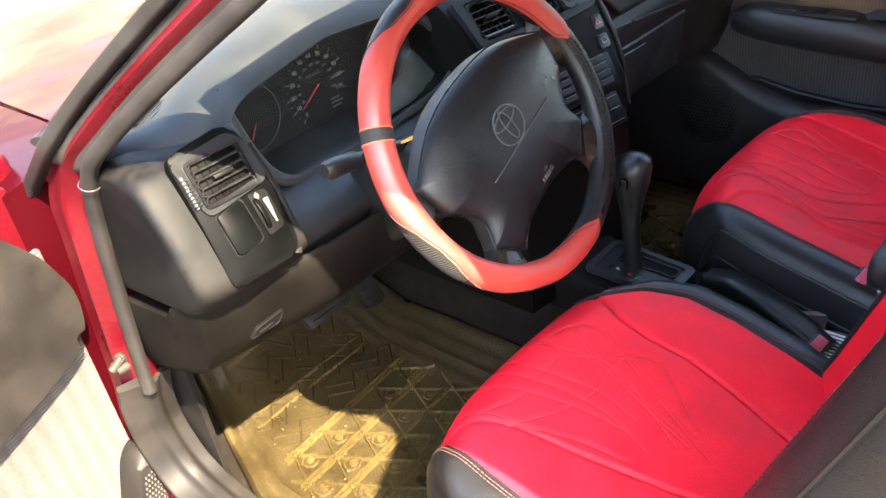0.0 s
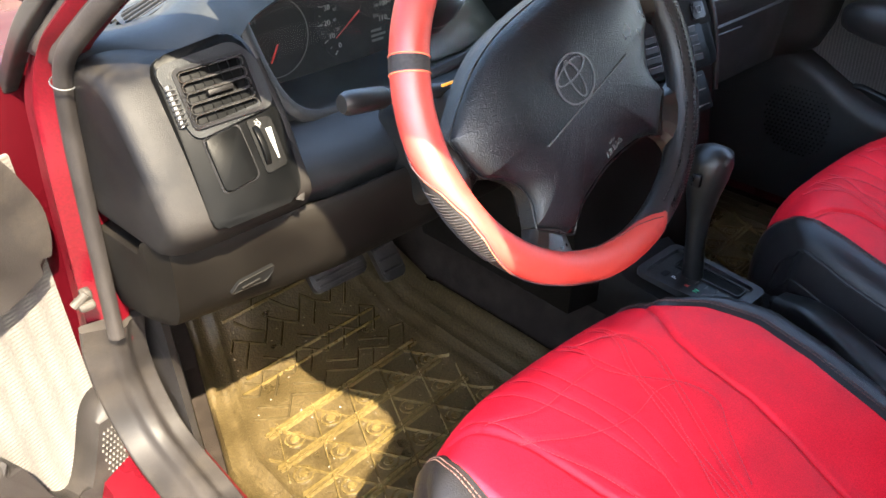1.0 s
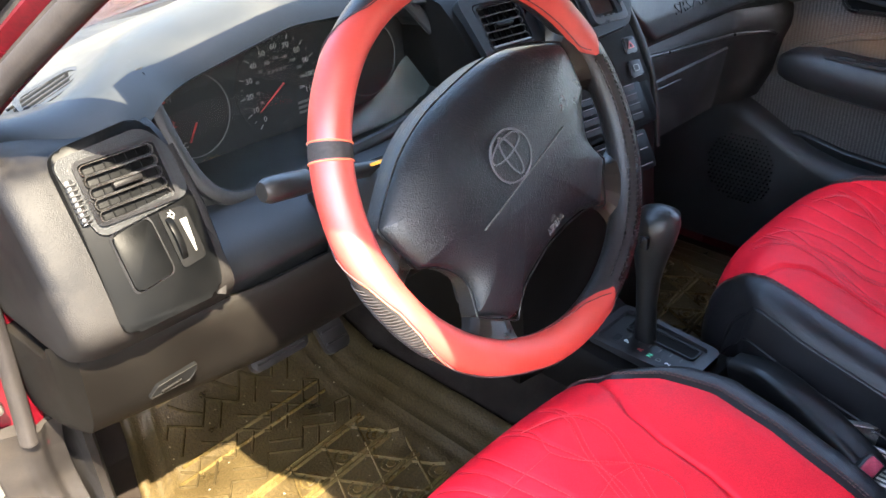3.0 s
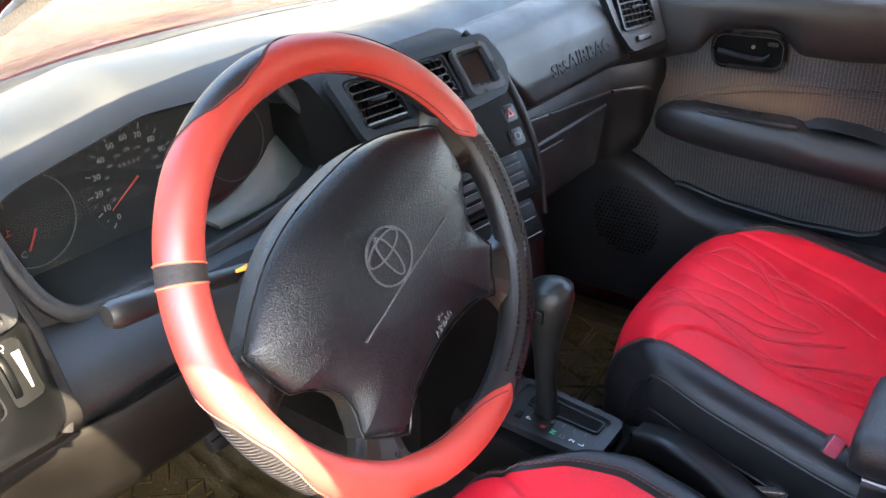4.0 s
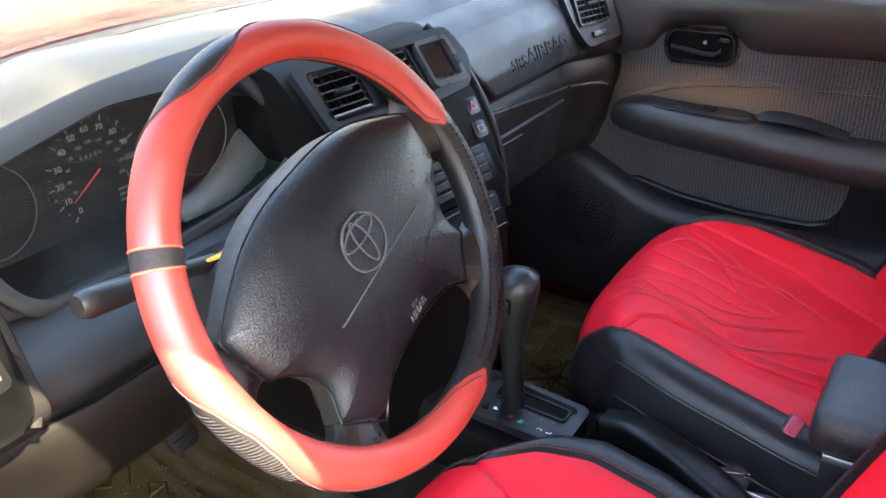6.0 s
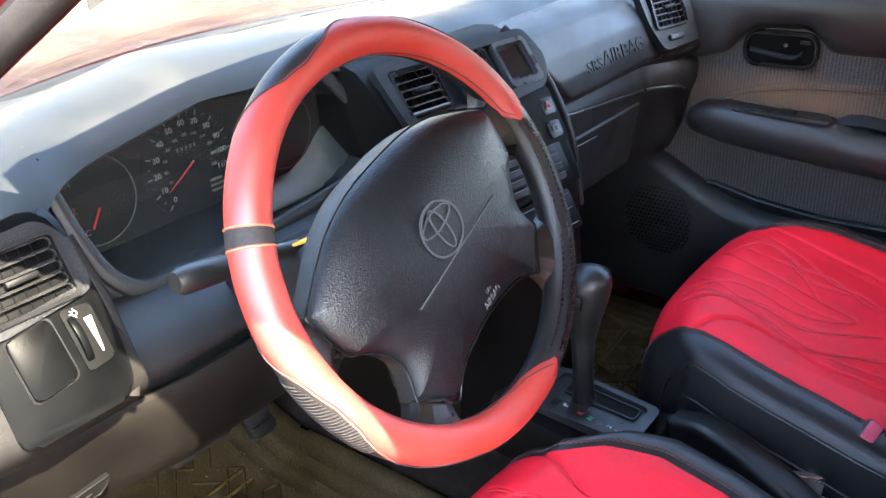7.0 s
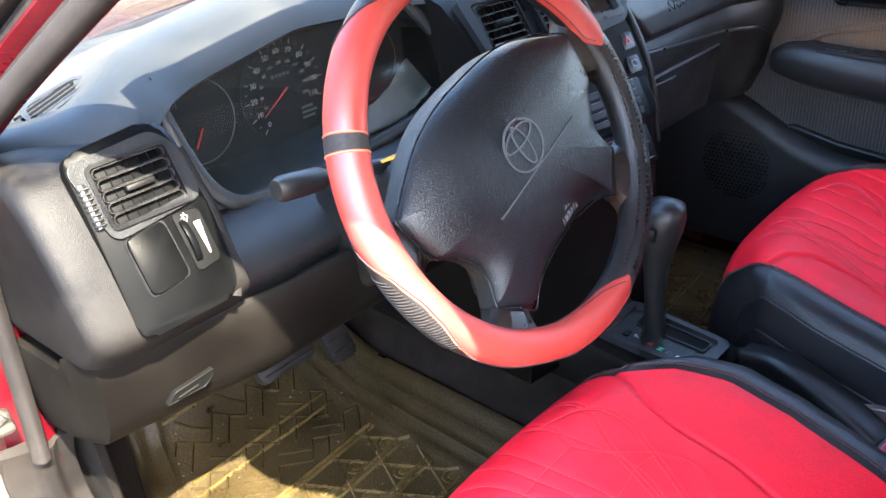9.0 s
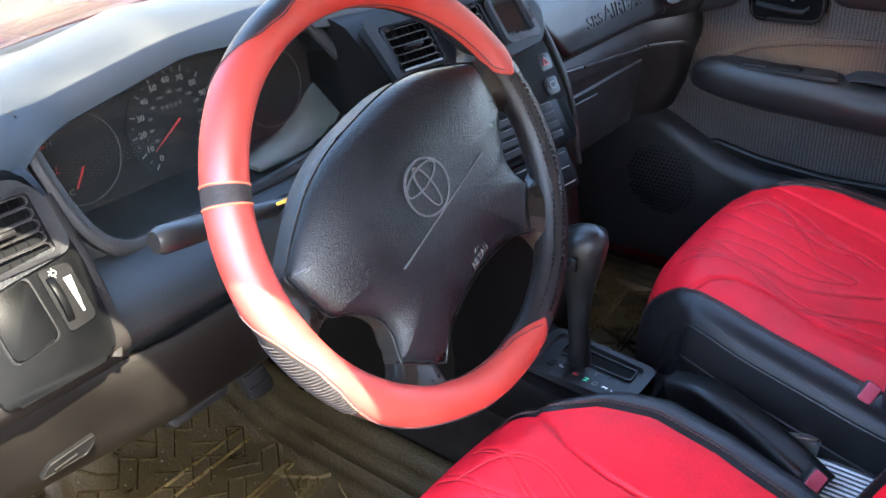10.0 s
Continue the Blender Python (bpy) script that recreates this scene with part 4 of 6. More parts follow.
def make_cluster(d):
    c = part("instrument_panel", box(-0.53, -0.125, 0.333, 0.350, 0.875, 1.028, 0.0), FACE, d, "black instrument panel")
    m = face_plane((0, 0.3325, 0), (1, 0, 0), (0, 0, 1))
    # temperature and fuel gauge rings
    for cx, cz, r in ((-0.460, 0.9495, 0.0435), (-0.215, 0.949, 0.0435)):
        ring = [(cx + r * math.cos(a), cz + r * 1.05 * math.sin(a)) for a in [radians(130 - 300 * k / 48) for k in range(49)]]
        part("gauge_ring", sweep([m @ Vector((x, z, 0.001)) for x, z in ring], [(-0.0005, -0.0004), (0.0005, -0.0004), (0.0005, 0.0004), (-0.0005, 0.0004)], (0, -1, 0)), DIM, c, "thin pale gauge ring")
    part("letter", letters("H", 0.009, m @ at(-0.484, 0.974, 0.001)), DIM, c)
    part("letter", letters("C", 0.009, m @ at(-0.476, 0.921, 0.001)), PALE, c)
    part("needle", prism([(-0.472, 0.924), (-0.4705, 0.9235), (-0.4585, 0.943), (-0.4605, 0.943)], 0.003, 0.0045, m), NEEDLE, c, "red gauge needle")
    part("tick", box(-0.495, -0.488, 0.972, 0.974, 0.0005, 0.0012, 0, m=m), NEEDLE, c)
    sym = [box(-0.4845, -0.4840, 0.945, 0.951, 0.0005, 0.0012, 0, m=m), box(-0.487, -0.481, 0.944, 0.9447, 0.0005, 0.0012, 0, m=m), box(-0.4840, -0.482, 0.949, 0.9496, 0.0005, 0.0012, 0, m=m)]
    part("coolant_symbol", join(*sym), NEEDLE, c)
    # speedometer
    cx, cz, r = -0.3475, 0.9535, 0.0515
    sp = part("speedometer", prism(oval(0.058, 0.060, 40, cx, cz), 0.0002, 0.0008, m), FACE, c, "black speedometer dial with pale figures")
    for i in range(23):
        a = radians(230 - 11.4 * i)
        big = i % 2 == 0
        q = m @ at(cx + r * math.cos(a), cz + r * 1.05 * math.sin(a), 0.001) @ pose(0, 0, 0, 0, 0, math.degrees(a))
        part("tick", box(-0.003 if big else -0.002, 0.003 if big else 0.001, -0.0006, 0.0006, 0, 0.0006, 0, m=q), PALE if big else DIM, sp)
        if big:
            rr = r - 0.0095
            part("figure", letters(str(i * 5), 0.0090, m @ at(cx + rr * math.cos(a), cz + rr * 1.05 * math.sin(a), 0.0012)), PALE, sp)
            rr = r - 0.0205
            if 2 <= i:
                part("small_figure", letters(str((i // 2) * 20), 0.0050, m @ at(cx + rr * math.cos(a), cz + rr * math.sin(a), 0.0012)), DIM, sp)
    a0 = radians(214)
    nd = Vector((math.cos(a0), math.sin(a0)))
    nn = Vector((-nd.y, nd.x))
    tip = [Vector((cx, cz)) + nd * 0.041, Vector((cx, cz)) - nn * 0.0008 - nd * 0.003, Vector((cx, cz)) + nn * 0.0008 - nd * 0.003]
    part("needle", prism([tuple(v) for v in tip], 0.004, 0.0055, m), NEEDLE, sp, "red speedometer needle")
    for k in range(5):
        part("drum_figure", box(cx - 0.014 + 0.0055 * k, cx - 0.0115 + 0.0055 * k, cz + 0.015, cz + 0.019, 0.001, 0.0014, 0, m=m), DIM, sp)
    for k, w in enumerate((0.016, 0.022, 0.018)):
        part("print_bar", box(cx + 0.020, cx + 0.020 + w, cz - 0.030 - 0.006 * k, cz - 0.027 - 0.006 * k, 0.001, 0.0014, 0, m=m), DIM, sp)
    # pale sloping sheet inside the hood, a painted reflection, and the clear lens
    part("lens_reflection", skin([[(x, y0, z0), (x, 0.270, 0.8925), (x, 0.270, 0.889), (x, y0, z0 - 0.006)] for x, y0, z0 in ((-0.300, 0.300, 0.896), (-0.25, 0.308, 0.902), (-0.20, 0.318, 0.916), (-0.170, 0.326, 0.934), (-0.156, 0.328, 0.940), (-0.148, 0.318, 0.930), (-0.143, 0.300, 0.914))]), PALE_GREEN, d, "pale sheet painted as the reflection in the instrument lens", smooth=80)
    mouth = [(-0.524, 1.022), (-0.520, 0.985), (-0.514, 0.940), (-0.503, 0.907), (-0.484, 0.888), (-0.455, 0.881), (-0.40, 0.880), (-0.31, 0.884), (-0.22, 0.892), (-0.165, 0.902), (-0.140, 0.917), (-0.133, 0.938), (-0.141, 0.965), (-0.160, 0.995), (-0.178, 1.022)]
    def at_lip(z):
        return 0.247 + 0.40 * max(0.0, z - 0.885)
    lips = smooth_path([(x, at_lip(z), z) for x, z in mouth], 5)
    part("hood_tunnel", skin([[(p.x, p.y, p.z), (p.x * 0.985 - 0.0048, 0.29, 0.945 + (p.z - 0.945) * 0.985), (p.x * 0.97 - 0.0098, 0.334, 0.945 + (p.z - 0.945) * 0.97), (p.x * 0.97 - 0.0098, 0.340, 0.945 + (p.z - 0.945) * 1.2), (p.x, p.y + 0.004, 0.945 + (p.z - 0.945) * 1.1)] for p in lips], True, False), DASH, d, "smooth inner wall of the instrument hood", smooth=50)
    flange = []
    for p in lips:
        away = Vector((p.x + 0.33, 0, p.z - 0.985))
        away = Vector(((0.058 if away.x > 0 else 0.030) * max(-1.0, min(1.0, away.x / 0.15)) ** 3, 0.012, -0.010 * max(0.0, min(1.0, (0.93 - p.z) / 0.03))))
        flange.append([p, p + away * 0.5 + Vector((0, -0.001, 0)), p + away, p + away + Vector((0, 0.03, 0)), p + Vector((0, 0.03, 0))])
    # surround and rim take the paler copy, painting in the light they catch
    part("hood_surround", skin(flange), FASCIA, d, "dark plastic round the instrument opening", smooth=60)
    part("ledge_rim", sweep(lips, oval(0.0085, 0.0065, 10), (0, -1, 0.2)), FASCIA, d, "rounded rim round the instruments")
    le = part("instrument_lens", skin([[(x, 0.262 + 0.045 * k / 6 - 0.006 * math.sin(math.pi * k / 6), 0.893 + 0.125 * k / 6) for k in range(7)] for x in (-0.512, -0.157)], False, False, False), LENS, d, "clear curved instrument lens")
    le.visible_shadow = False


CEN = face_plane((0.0, 0.213, 0.990), (1, -0.15, 0), (0, 0.625, 0.781))


def make_centre(d):
    # body of the centre stack
    rows = []
    for x in (-0.155, -0.10, 0.0, 0.07, 0.102):
        bulge = -0.15 * x
        prof = [(0.262, 1.020), (0.238, 1.012), (0.214, 0.990), (0.172, 0.938), (0.142, 0.880), (0.128, 0.80), (0.120, 0.70), (0.112, 0.60), (0.12, 0.50), (0.45, 0.50), (0.45, 1.01)]
        rows.append([(x, y + bulge, z) for y, z in prof])
    part("centre_fascia", skin(rows), KNEE, d, "dark centre stack turned to the driver", smooth=40)
    cp = part("centre_bezel", ring_prism(rounded([(-0.150, 0.030), (0.110, 0.028), (0.124, -0.020), (0.100, -0.058), (0.030, -0.064), (-0.140, -0.060)], 0.014, 5),
                                         rounded([(-0.134, 0.017), (0.098, 0.016), (0.104, -0.020), (0.092, -0.044), (0.030, -0.050), (-0.126, -0.048)], 0.008, 5), -0.004, 0.010, CEN), DASH, d, "grey rounded bezel of the centre vents")
    part("clock_surround", ring_prism(rrect(0.040, 0.102, -0.049, 0.017, 0.009), rrect(0.045, 0.095, -0.040, 0.011, 0.004), 0.002, 0.0118, CEN), TRIM_GREY, cp, "silver grey surround of the clock")
    part("bezel_back", prism(rounded([(-0.138, 0.020), (0.100, 0.019), (0.106, -0.02), (0.094, -0.047), (-0.13, -0.051)], 0.008), -0.010, 0.001, CEN), GLOSS, cp)
    vent(cp, "air_vent", CEN @ at(-0.096, -0.014, 0.005), 0.064, 0.052, 5, 14, label="black centre air vent above a painted lip glint")
    # sunlit glint on the vent's lower lip, painted as a pale strip
    part("lip_glint", box(-0.126, -0.068, -0.0415, -0.0385, 0.006, 0.0105, 0.001, m=CEN), PALE, cp, "pale strip painted as a glint on the lower lip")
    vent(cp, "air_vent", CEN @ at(-0.006, -0.014, 0.005), 0.062, 0.052, 5, 14, label="black centre air vent")
    ck = part("clock", prism(rrect(0.046, 0.094, -0.040, 0.010, 0.004), 0.0, 0.0035, CEN), GLOSS, cp, "dark digital clock")
    part("screen", prism(rrect(0.050, 0.090, -0.033, 0.006, 0.003), 0.0035, 0.0045, CEN), SCREEN, ck, "unlit clock screen")
    for k in range(4):
        part("print_bar", box(0.052 + 0.010 * k, 0.058 + 0.010 * k, -0.037, -0.036, 0.0035, 0.0042, 0, m=CEN), DIM, ck)
    # switch panel below, radio and heater
    lo = face_plane((0.0, 0.176, 0.930), (1, -0.15, 0), (0, 0.50, 0.866))
    sp = part("switch_panel", prism(rounded([(-0.145, 0.006), (0.101, 0.006), (0.104, -0.05), (0.101, -0.118), (-0.14, -0.118)], 0.012), -0.003, 0.0035, lo, 0.0015), PANEL, d, "glossy black switch panel")
    for px, py, lab in ((0.090, 0.000, "hazard switch with a red triangle"), (0.087, -0.032, "rear demister switch")):
        sw = part("switch", prism(rrect(px - 0.013, px + 0.011, py - 0.022, py, 0.003), 0.003, 0.0075, lo, 0.0015), GLOSS, sp, lab)
        if "hazard" in lab:
            part("triangle", ring_prism([(px - 0.007, py - 0.016), (px + 0.005, py - 0.016), (px - 0.001, py - 0.005)], [(px - 0.0045, py - 0.0145), (px + 0.0025, py - 0.0145), (px - 0.001, py - 0.008)], 0.0084, 0.0092, lo), NEEDLE, sw, "red triangle")
        else:
            part("symbol", ring_prism(rrect(px - 0.006, px + 0.004, py - 0.015, py - 0.006, 0.002), rrect(px - 0.005, px + 0.003, py - 0.014, py - 0.007, 0.0015), 0.0084, 0.0092, lo), PALE, sw)
    part("empty_slot", box(0.020, 0.062, -0.038, -0.002, 0.003, 0.0045, 0.001, m=lo), FACE, sp)
    rd = part("radio", prism(rrect(-0.092, 0.072, -0.175, -0.122, 0.004), -0.006, 0.001, lo, 0.001), PANEL, d, "black radio with bright trim lines")
    for k, y in enumerate((-0.128, -0.147, -0.168)):
        part("trim_line", box(-0.086, 0.066, y - 0.0006, y + 0.0006, 0.001, 0.0020, 0, m=lo), PALE, rd)
    ht = part("heater_panel", prism(rrect(-0.092, 0.086, -0.115, -0.060, 0.004), -0.004, 0.005, lo, 0.001), PANEL, d, "black heater controls")
    for k in range(4):
        part("slot", box(-0.080, 0.074, -0.108 + 0.013 * k, -0.101 + 0.013 * k, 0.005, 0.0056, 0, m=lo), FACE, ht)
        part("trim_line", box(-0.080, 0.074, -0.1005 + 0.013 * k, -0.0998 + 0.013 * k, 0.005, 0.0062, 0, m=lo), PALE, ht)
    part("stack_edge", sweep(smooth_path([(0.098, 0.224, 1.022), (0.109, 0.184, 0.985), (0.114, 0.146, 0.925), (0.116, 0.122, 0.86), (0.114, 0.110, 0.78)], 6), rounded([(-0.006, -0.03), (0.006, -0.03), (0.004, 0.000), (-0.004, 0.000)], 0.003, 3), (0, -1, 0.4)), DASH, d, "raised edge of the centre stack")


def make_passenger_side(d):
    def prof(x):
        s = min(1.0, max(0.0, (x - 0.49) / 0.11))
        e = -0.042 * s * s * (3 - 2 * s)
        return [(0.275 + e, 1.012), (0.256 + e, 1.008), (0.236 + e, 0.990), (0.214 + e, 0.960), (0.200 + e, 0.925), (0.196 + e, 0.895), (0.204 + e, 0.880), (0.214 + e, 0.874),
                (0.206 + e, 0.862), (0.204 + e, 0.845), (0.206 + e, 0.826), (0.216 + e, 0.80), (0.228 + e, 0.74), (0.25 + e, 0.69), (0.34, 0.65), (0.60, 0.66), (0.60, 1.0)]
    rows = [[(x, y, z) for y, z in prof(x)] for x in [0.100 + 0.593 * k / 28 for k in range(29)]]
    part("passenger_fascia", skin(rows), FASCIA, d, "dark moulded passenger side of the dashboard", smooth=40)
    # airbag lid
    rows = []
    for k in range(61):
        s = k / 60
        row = []
        for q in range(29):
            t = q / 28
            x0 = 0.112 + 0.105 * t ** 1.3
            x1 = 0.478 + 0.050 * t
            x = x0 + (x1 - x0) * s
            z = 1.012 - 0.128 * t
            y = float(np.interp(z, [0.88, 0.895, 0.925, 0.96, 0.99, 1.008, 1.012], [0.204, 0.196, 0.200, 0.214, 0.236, 0.256, 0.262])) + min(0.0, -0.2 * (x - 0.49))
            edge = min(1.0, min(s, 1 - s) * 30, min(t, 1 - t) * 14)
            row.append((x, y - 0.001 - 0.008 * edge ** 0.4, z))
        rows.append(row)
    bm = skin(rows, False, False, False)
    lid = part("airbag_lid", bm, FASCIA, d, "grained dark airbag lid with raised lettering", smooth=60)
    am = face_plane((0.392, 0.1905, 0.922), (1, 0.0, 0), (0, 0.30, 0.954))
    part("lettering", letters("SRS", 0.025, am @ at(-0.101, 0.004, 0.0) @ Matrix.Diagonal((1.25, 1, 1, 1)), 0.0016), FASCIA, lid, "raised lettering SRS")
    part("lettering", letters("AIRBAG", 0.031, am @ at(-0.004, 0.007, 0.0) @ Matrix.Diagonal((1.30, 1, 1, 1)), 0.0016), FASCIA, lid, "raised lettering AIRBAG")
    rm = face_plane((0.530, 0.190, 0.966), (1, -0.26, 0), (-0.03, 0.42, 0.905))
    bz = part("vent_bezel", ring_prism(rounded([(-0.062, 0.052), (0.048, 0.050), (0.066, 0.02), (0.066, -0.060), (-0.028, -0.066), (-0.05, -0.02)], 0.014, 5), rounded([(-0.050, 0.040), (0.040, 0.040), (0.044, 0.02), (0.046, -0.030), (-0.028, -0.034), (-0.04, 0.0)], 0.006, 5), -0.008, 0.005, rm), DASH, d, "grey surround of the passenger vent")
    part("bezel_back", prism(rounded([(-0.052, 0.042), (0.042, 0.042), (0.048, -0.032), (-0.030, -0.036)], 0.006), -0.008, 0.001, rm), GLOSS, bz)
    vent(bz, "air_vent", rm @ at(0.003, 0.005, 0.005), 0.076, 0.062, 6, 14, label="black passenger air vent")
    part("vent_lever", box(-0.012, 0.022, -0.052, -0.042, 0.004, 0.011, 0.002, m=rm), BLACK_PLASTIC, bz, "vent shutter lever")
    # parcel slot and glove box
    part("fascia_line", sweep(smooth_path([(0.205, 0.200, 0.867), (0.40, 0.200, 0.846), (0.50, 0.198, 0.836), (0.56, 0.172, 0.830), (0.580, 0.166, 0.822)], 6), oval(0.003, 0.003, 8), (0, -1, 0.1)), SLAT, d, "pale worn edge above the glove box")
    gb = part("glove_box", skin([[(x, y, z) for y, z in ((0.212, 0.818), (0.207, 0.812), (0.219, 0.74), (0.226, 0.70), (0.24, 0.70), (0.24, 0.818))] for x in (0.160, 0.488)]), FASCIA, d, "dark glove box lid")
    part("lid_line", tube([(0.225, 0.2035, 0.804), (0.325, 0.2035, 0.801)], 0.0014, 6), SLAT, gb, "bright edge of the glove box latch")


# ---- steering wheel ----
WHEEL = face_plane((-0.348, 0.0016, 0.948), (1, 0, 0), (0, 0.4301, 0.9028))
RIM, THICK = 0.1732, 0.0158


def rim_point(theta, phi, r):
    a, p = radians(theta), radians(phi)
    q = RIM + r * math.cos(p)
    return WHEEL @ Vector((q * math.cos(a), q * math.sin(a), r * math.sin(p)))


def blend(keys, ths):
    t = np.linspace(keys[0][0], keys[-1][0], 600)
    v = np.interp(t, [k[0] for k in keys], [k[1] for k in keys])
    ker = np.hanning(25)
    ker /= ker.sum()
    v2 = np.convolve(np.pad(v, 12, mode="edge"), ker, mode="valid")
    return np.interp(ths, t, v2)


def cover(low, high, n, m=18, r=THICK + 0.0012):
    ths = np.linspace(low[0][0], low[-1][0], n)
    a, b = blend(low, ths), blend(high, ths)
    rows = []
    for th, p, q in zip(ths, a, b):
        row = []
        for k in range(m + 1):
            s = k / m
            edge = min(1.0, min(s, 1 - s) * 8)
            row.append(rim_point(th, p + (q - p) * s, r - 0.0010 * (1 - edge)))
        rows.append(row)
    return skin(rows, False, False, False), ths, a, b


TOP_LOW = [(19, 108), (21, 78), (25, 35), (30, 8), (36, 6), (44, 24), (54, 36), (62, 34), (70, 16), (78, -8), (88, -6), (94, 18), (102, 62), (111, 78), (120, 62), (129, 5), (137, -60), (157, -60)]
TOP_HIGH = [(19, 112), (21, 140), (25, 168), (40, 172), (157, 205)]
LOW_LOW = [(161, -60), (180, -60), (186, -15), (193, 38), (203, 62), (211, 56), (219, 30), (227, 2), (235, 4), (244, 24), (253, 32), (261, 20), (269, -4), (282, -6), (289, 20), (294, 100)]
LOW_HIGH = [(161, 205), (270, 190), (282, 172), (289, 140), (294, 104)]


def make_wheel():
    w = thing("steering_wheel", (-0.348, 0.05, 0.80), "four-spoke steering wheel in a red and black leather cover", "steering wheel")
    rows = [[rim_point(th, 360 * k / 20, THICK) for k in range(20)] for th in np.linspace(0, 360, 145)[:-1]]
    rim = part("rim", skin(rows, True, True), BLACK, w, "black leather covered rim", smooth=80)
    for name, lo, hi, n in (("top_cover", TOP_LOW, TOP_HIGH, 160), ("lower_cover", LOW_LOW, LOW_HIGH, 160)):
        bm, ths, a, b = cover(lo, hi, n)
        cv = part(name, bm, RED_COVER, rim, "glossy red leather panel of the wheel cover", smooth=80)
        for edge, off, thread in ((a, 7, THREAD_DARK), (b, -22 if name == "lower_cover" else -20, THREAD_DARK)):
            path = [rim_point(th, p + off, THICK + 0.0013) for th, p in zip(ths[3:-3], edge[3:-3])]
            part("seam", tube(path, 0.00055, 5), thread, rim, "dark seam")
        part("edge_stitch", tube([rim_point(th, p + 0.5, THICK + 0.0005) for th, p in zip(ths[3:-3], a[3:-3])], 0.0005, 5), THREAD_ORANGE if name == "lower_cover" else THREAD_DARK, rim, "edge of the panel")
    bm = skin([[rim_point(th, 360 * k / 20, THICK + 0.0016) for k in range(20)] for th in np.linspace(157.0, 161.0, 5)])
    part("band", bm, CARBON, rim, "ribbed black band")
    for th in (156.6, 161.4):
        part("band_stitch", tube([rim_point(th, 360 * k / 24, THICK + 0.0016) for k in range(24)], 0.0007, 5, True), THREAD_ORANGE, rim, "orange stitching")
    # ribs on the black outer pieces
    ribs = []
    for k in range(26):
        th = 191 + 1.0 * k
        top = float(blend(LOW_LOW, np.array([th]))[0])
        ribs.append(tube([rim_point(th + 0.03 * (p + 60), p, THICK + 0.0005) for p in np.linspace(-50, max(-40, top - 4), 8)], 0.0007, 4))
    part("ribs", join(*ribs), CARBON, rim, "ribbed texture of the black pieces")
    # stitched and pierced right side
    for phi in (95, 128):
        part("stitching", stitch_run([rim_point(th, phi, THICK + 0.0006) for th in np.linspace(18, -64, 160)], 0.0036, 0.0022, 0.0012), GLOSS, rim, "run of stitches")
    dots = []
    for i in range(70):
        for phi in (55, 66, 77, 88):
            th = 17 - 81 * i / 70 + (0.5 if phi in (66, 88) else 0)
            p = rim_point(th, phi, THICK + 0.0004)
            dots.append((p, (p - rim_point(th, phi, 0)).normalized()))
    verts, faces = [], []
    for p, nrm in dots:
        s = nrm.cross(Vector((0.2, 0.3, 0.9))).normalized() * 0.0011
        u = nrm.cross(s)
        k = len(verts)
        verts += [p + s, p + u, p - s, p - u, p + nrm * 0.0008]
        faces += [(k, k + 1, k + 4), (k + 1, k + 2, k + 4), (k + 2, k + 3, k + 4), (k + 3, k, k + 4)]
    part("studs", from_arrays(verts, faces), GLOSS, rim, "fine raised pattern of the black grip", kind="stuff")
    # spokes, flaring into the rim
    R = WHEEL @ pose(0, 0, 0, 0, 0, 17)
    for ang, half in ((5, 0.024), (175, 0.024), (-44.6, 0.0215), (224.6, 0.0215)):
        q = R @ pose(0, 0, 0, 0, 0, ang)
        rows = []
        for r, k, h in ((0.112, 0.96, -0.022), (0.128, 0.98, -0.017), (0.138, 1.0, -0.013), (0.146, 1.08, -0.010), (0.153, 1.24, -0.008), (0.160, 1.55, -0.006), (0.166, 1.95, -0.005), (0.171, 2.4, -0.005)):
            rows.append([q @ Vector((r - 0.5 * (k - 1) * 0.006 * abs(x), half * k * x, h + z)) for x, z in rounded([(-1, -0.010), (1, -0.010), (1, 0.002), (0.8, 0.009), (0.35, 0.012), (-0.35, 0.012), (-0.8, 0.009), (-1, 0.002)], 0.004, 2)])
        part("spoke", skin(rows), SPOKE, w, "worn brown-black spoke", smooth=60)
    # airbag pad
    half = [(0.0, 0.080), (0.045, 0.078), (0.080, 0.070), (0.108, 0.058), (0.130, 0.046), (0.141, 0.039), (0.144, 0.034), (0.141, 0.012), (0.137, -0.006), (0.133, -0.011), (0.121, -0.020), (0.110, -0.034),
            (0.105, -0.048), (0.107, -0.062), (0.114, -0.078), (0.113, -0.083), (0.098, -0.098), (0.085, -0.112), (0.080, -0.113), (0.066, -0.104), (0.045, -0.097), (0.0, -0.092)]
    outline = half + [(-x, y) for x, y in half[-2:0:-1]]
    ring = [Vector((p.x, p.y, 0)) for p in smooth_path([(x, y, 0) for x, y in outline], 5, True)]
    rows = []
    for k, h in ((1.0, -0.014), (1.0, 0.000), (0.985, 0.006), (0.96, 0.0100), (0.92, 0.0130), (0.86, 0.0155), (0.78, 0.0175), (0.68, 0.0190), (0.56, 0.0200), (0.42, 0.0206), (0.28, 0.0209), (0.14, 0.0210), (0.03, 0.0210)):
        rows.append([R @ Vector((p.x * k, p.y * k * (1.0 if k > 0.9 else 1.0) + (1 - k) * -0.006, h + 0.002 - 0.010 * max(0.0, (-(p.y * k) - 0.03) / 0.07) - 0.017 * max(0.0, (p.y * k - 0.012) / 0.065) ** 2 - 0.004 * max(0.0, (abs(p.x * k) - 0.07) / 0.07) ** 2)) for p in ring])
    pad = part("airbag_pad", skin(rows), HUB, w, "grained dark airbag cover scuffed by use", smooth=60)
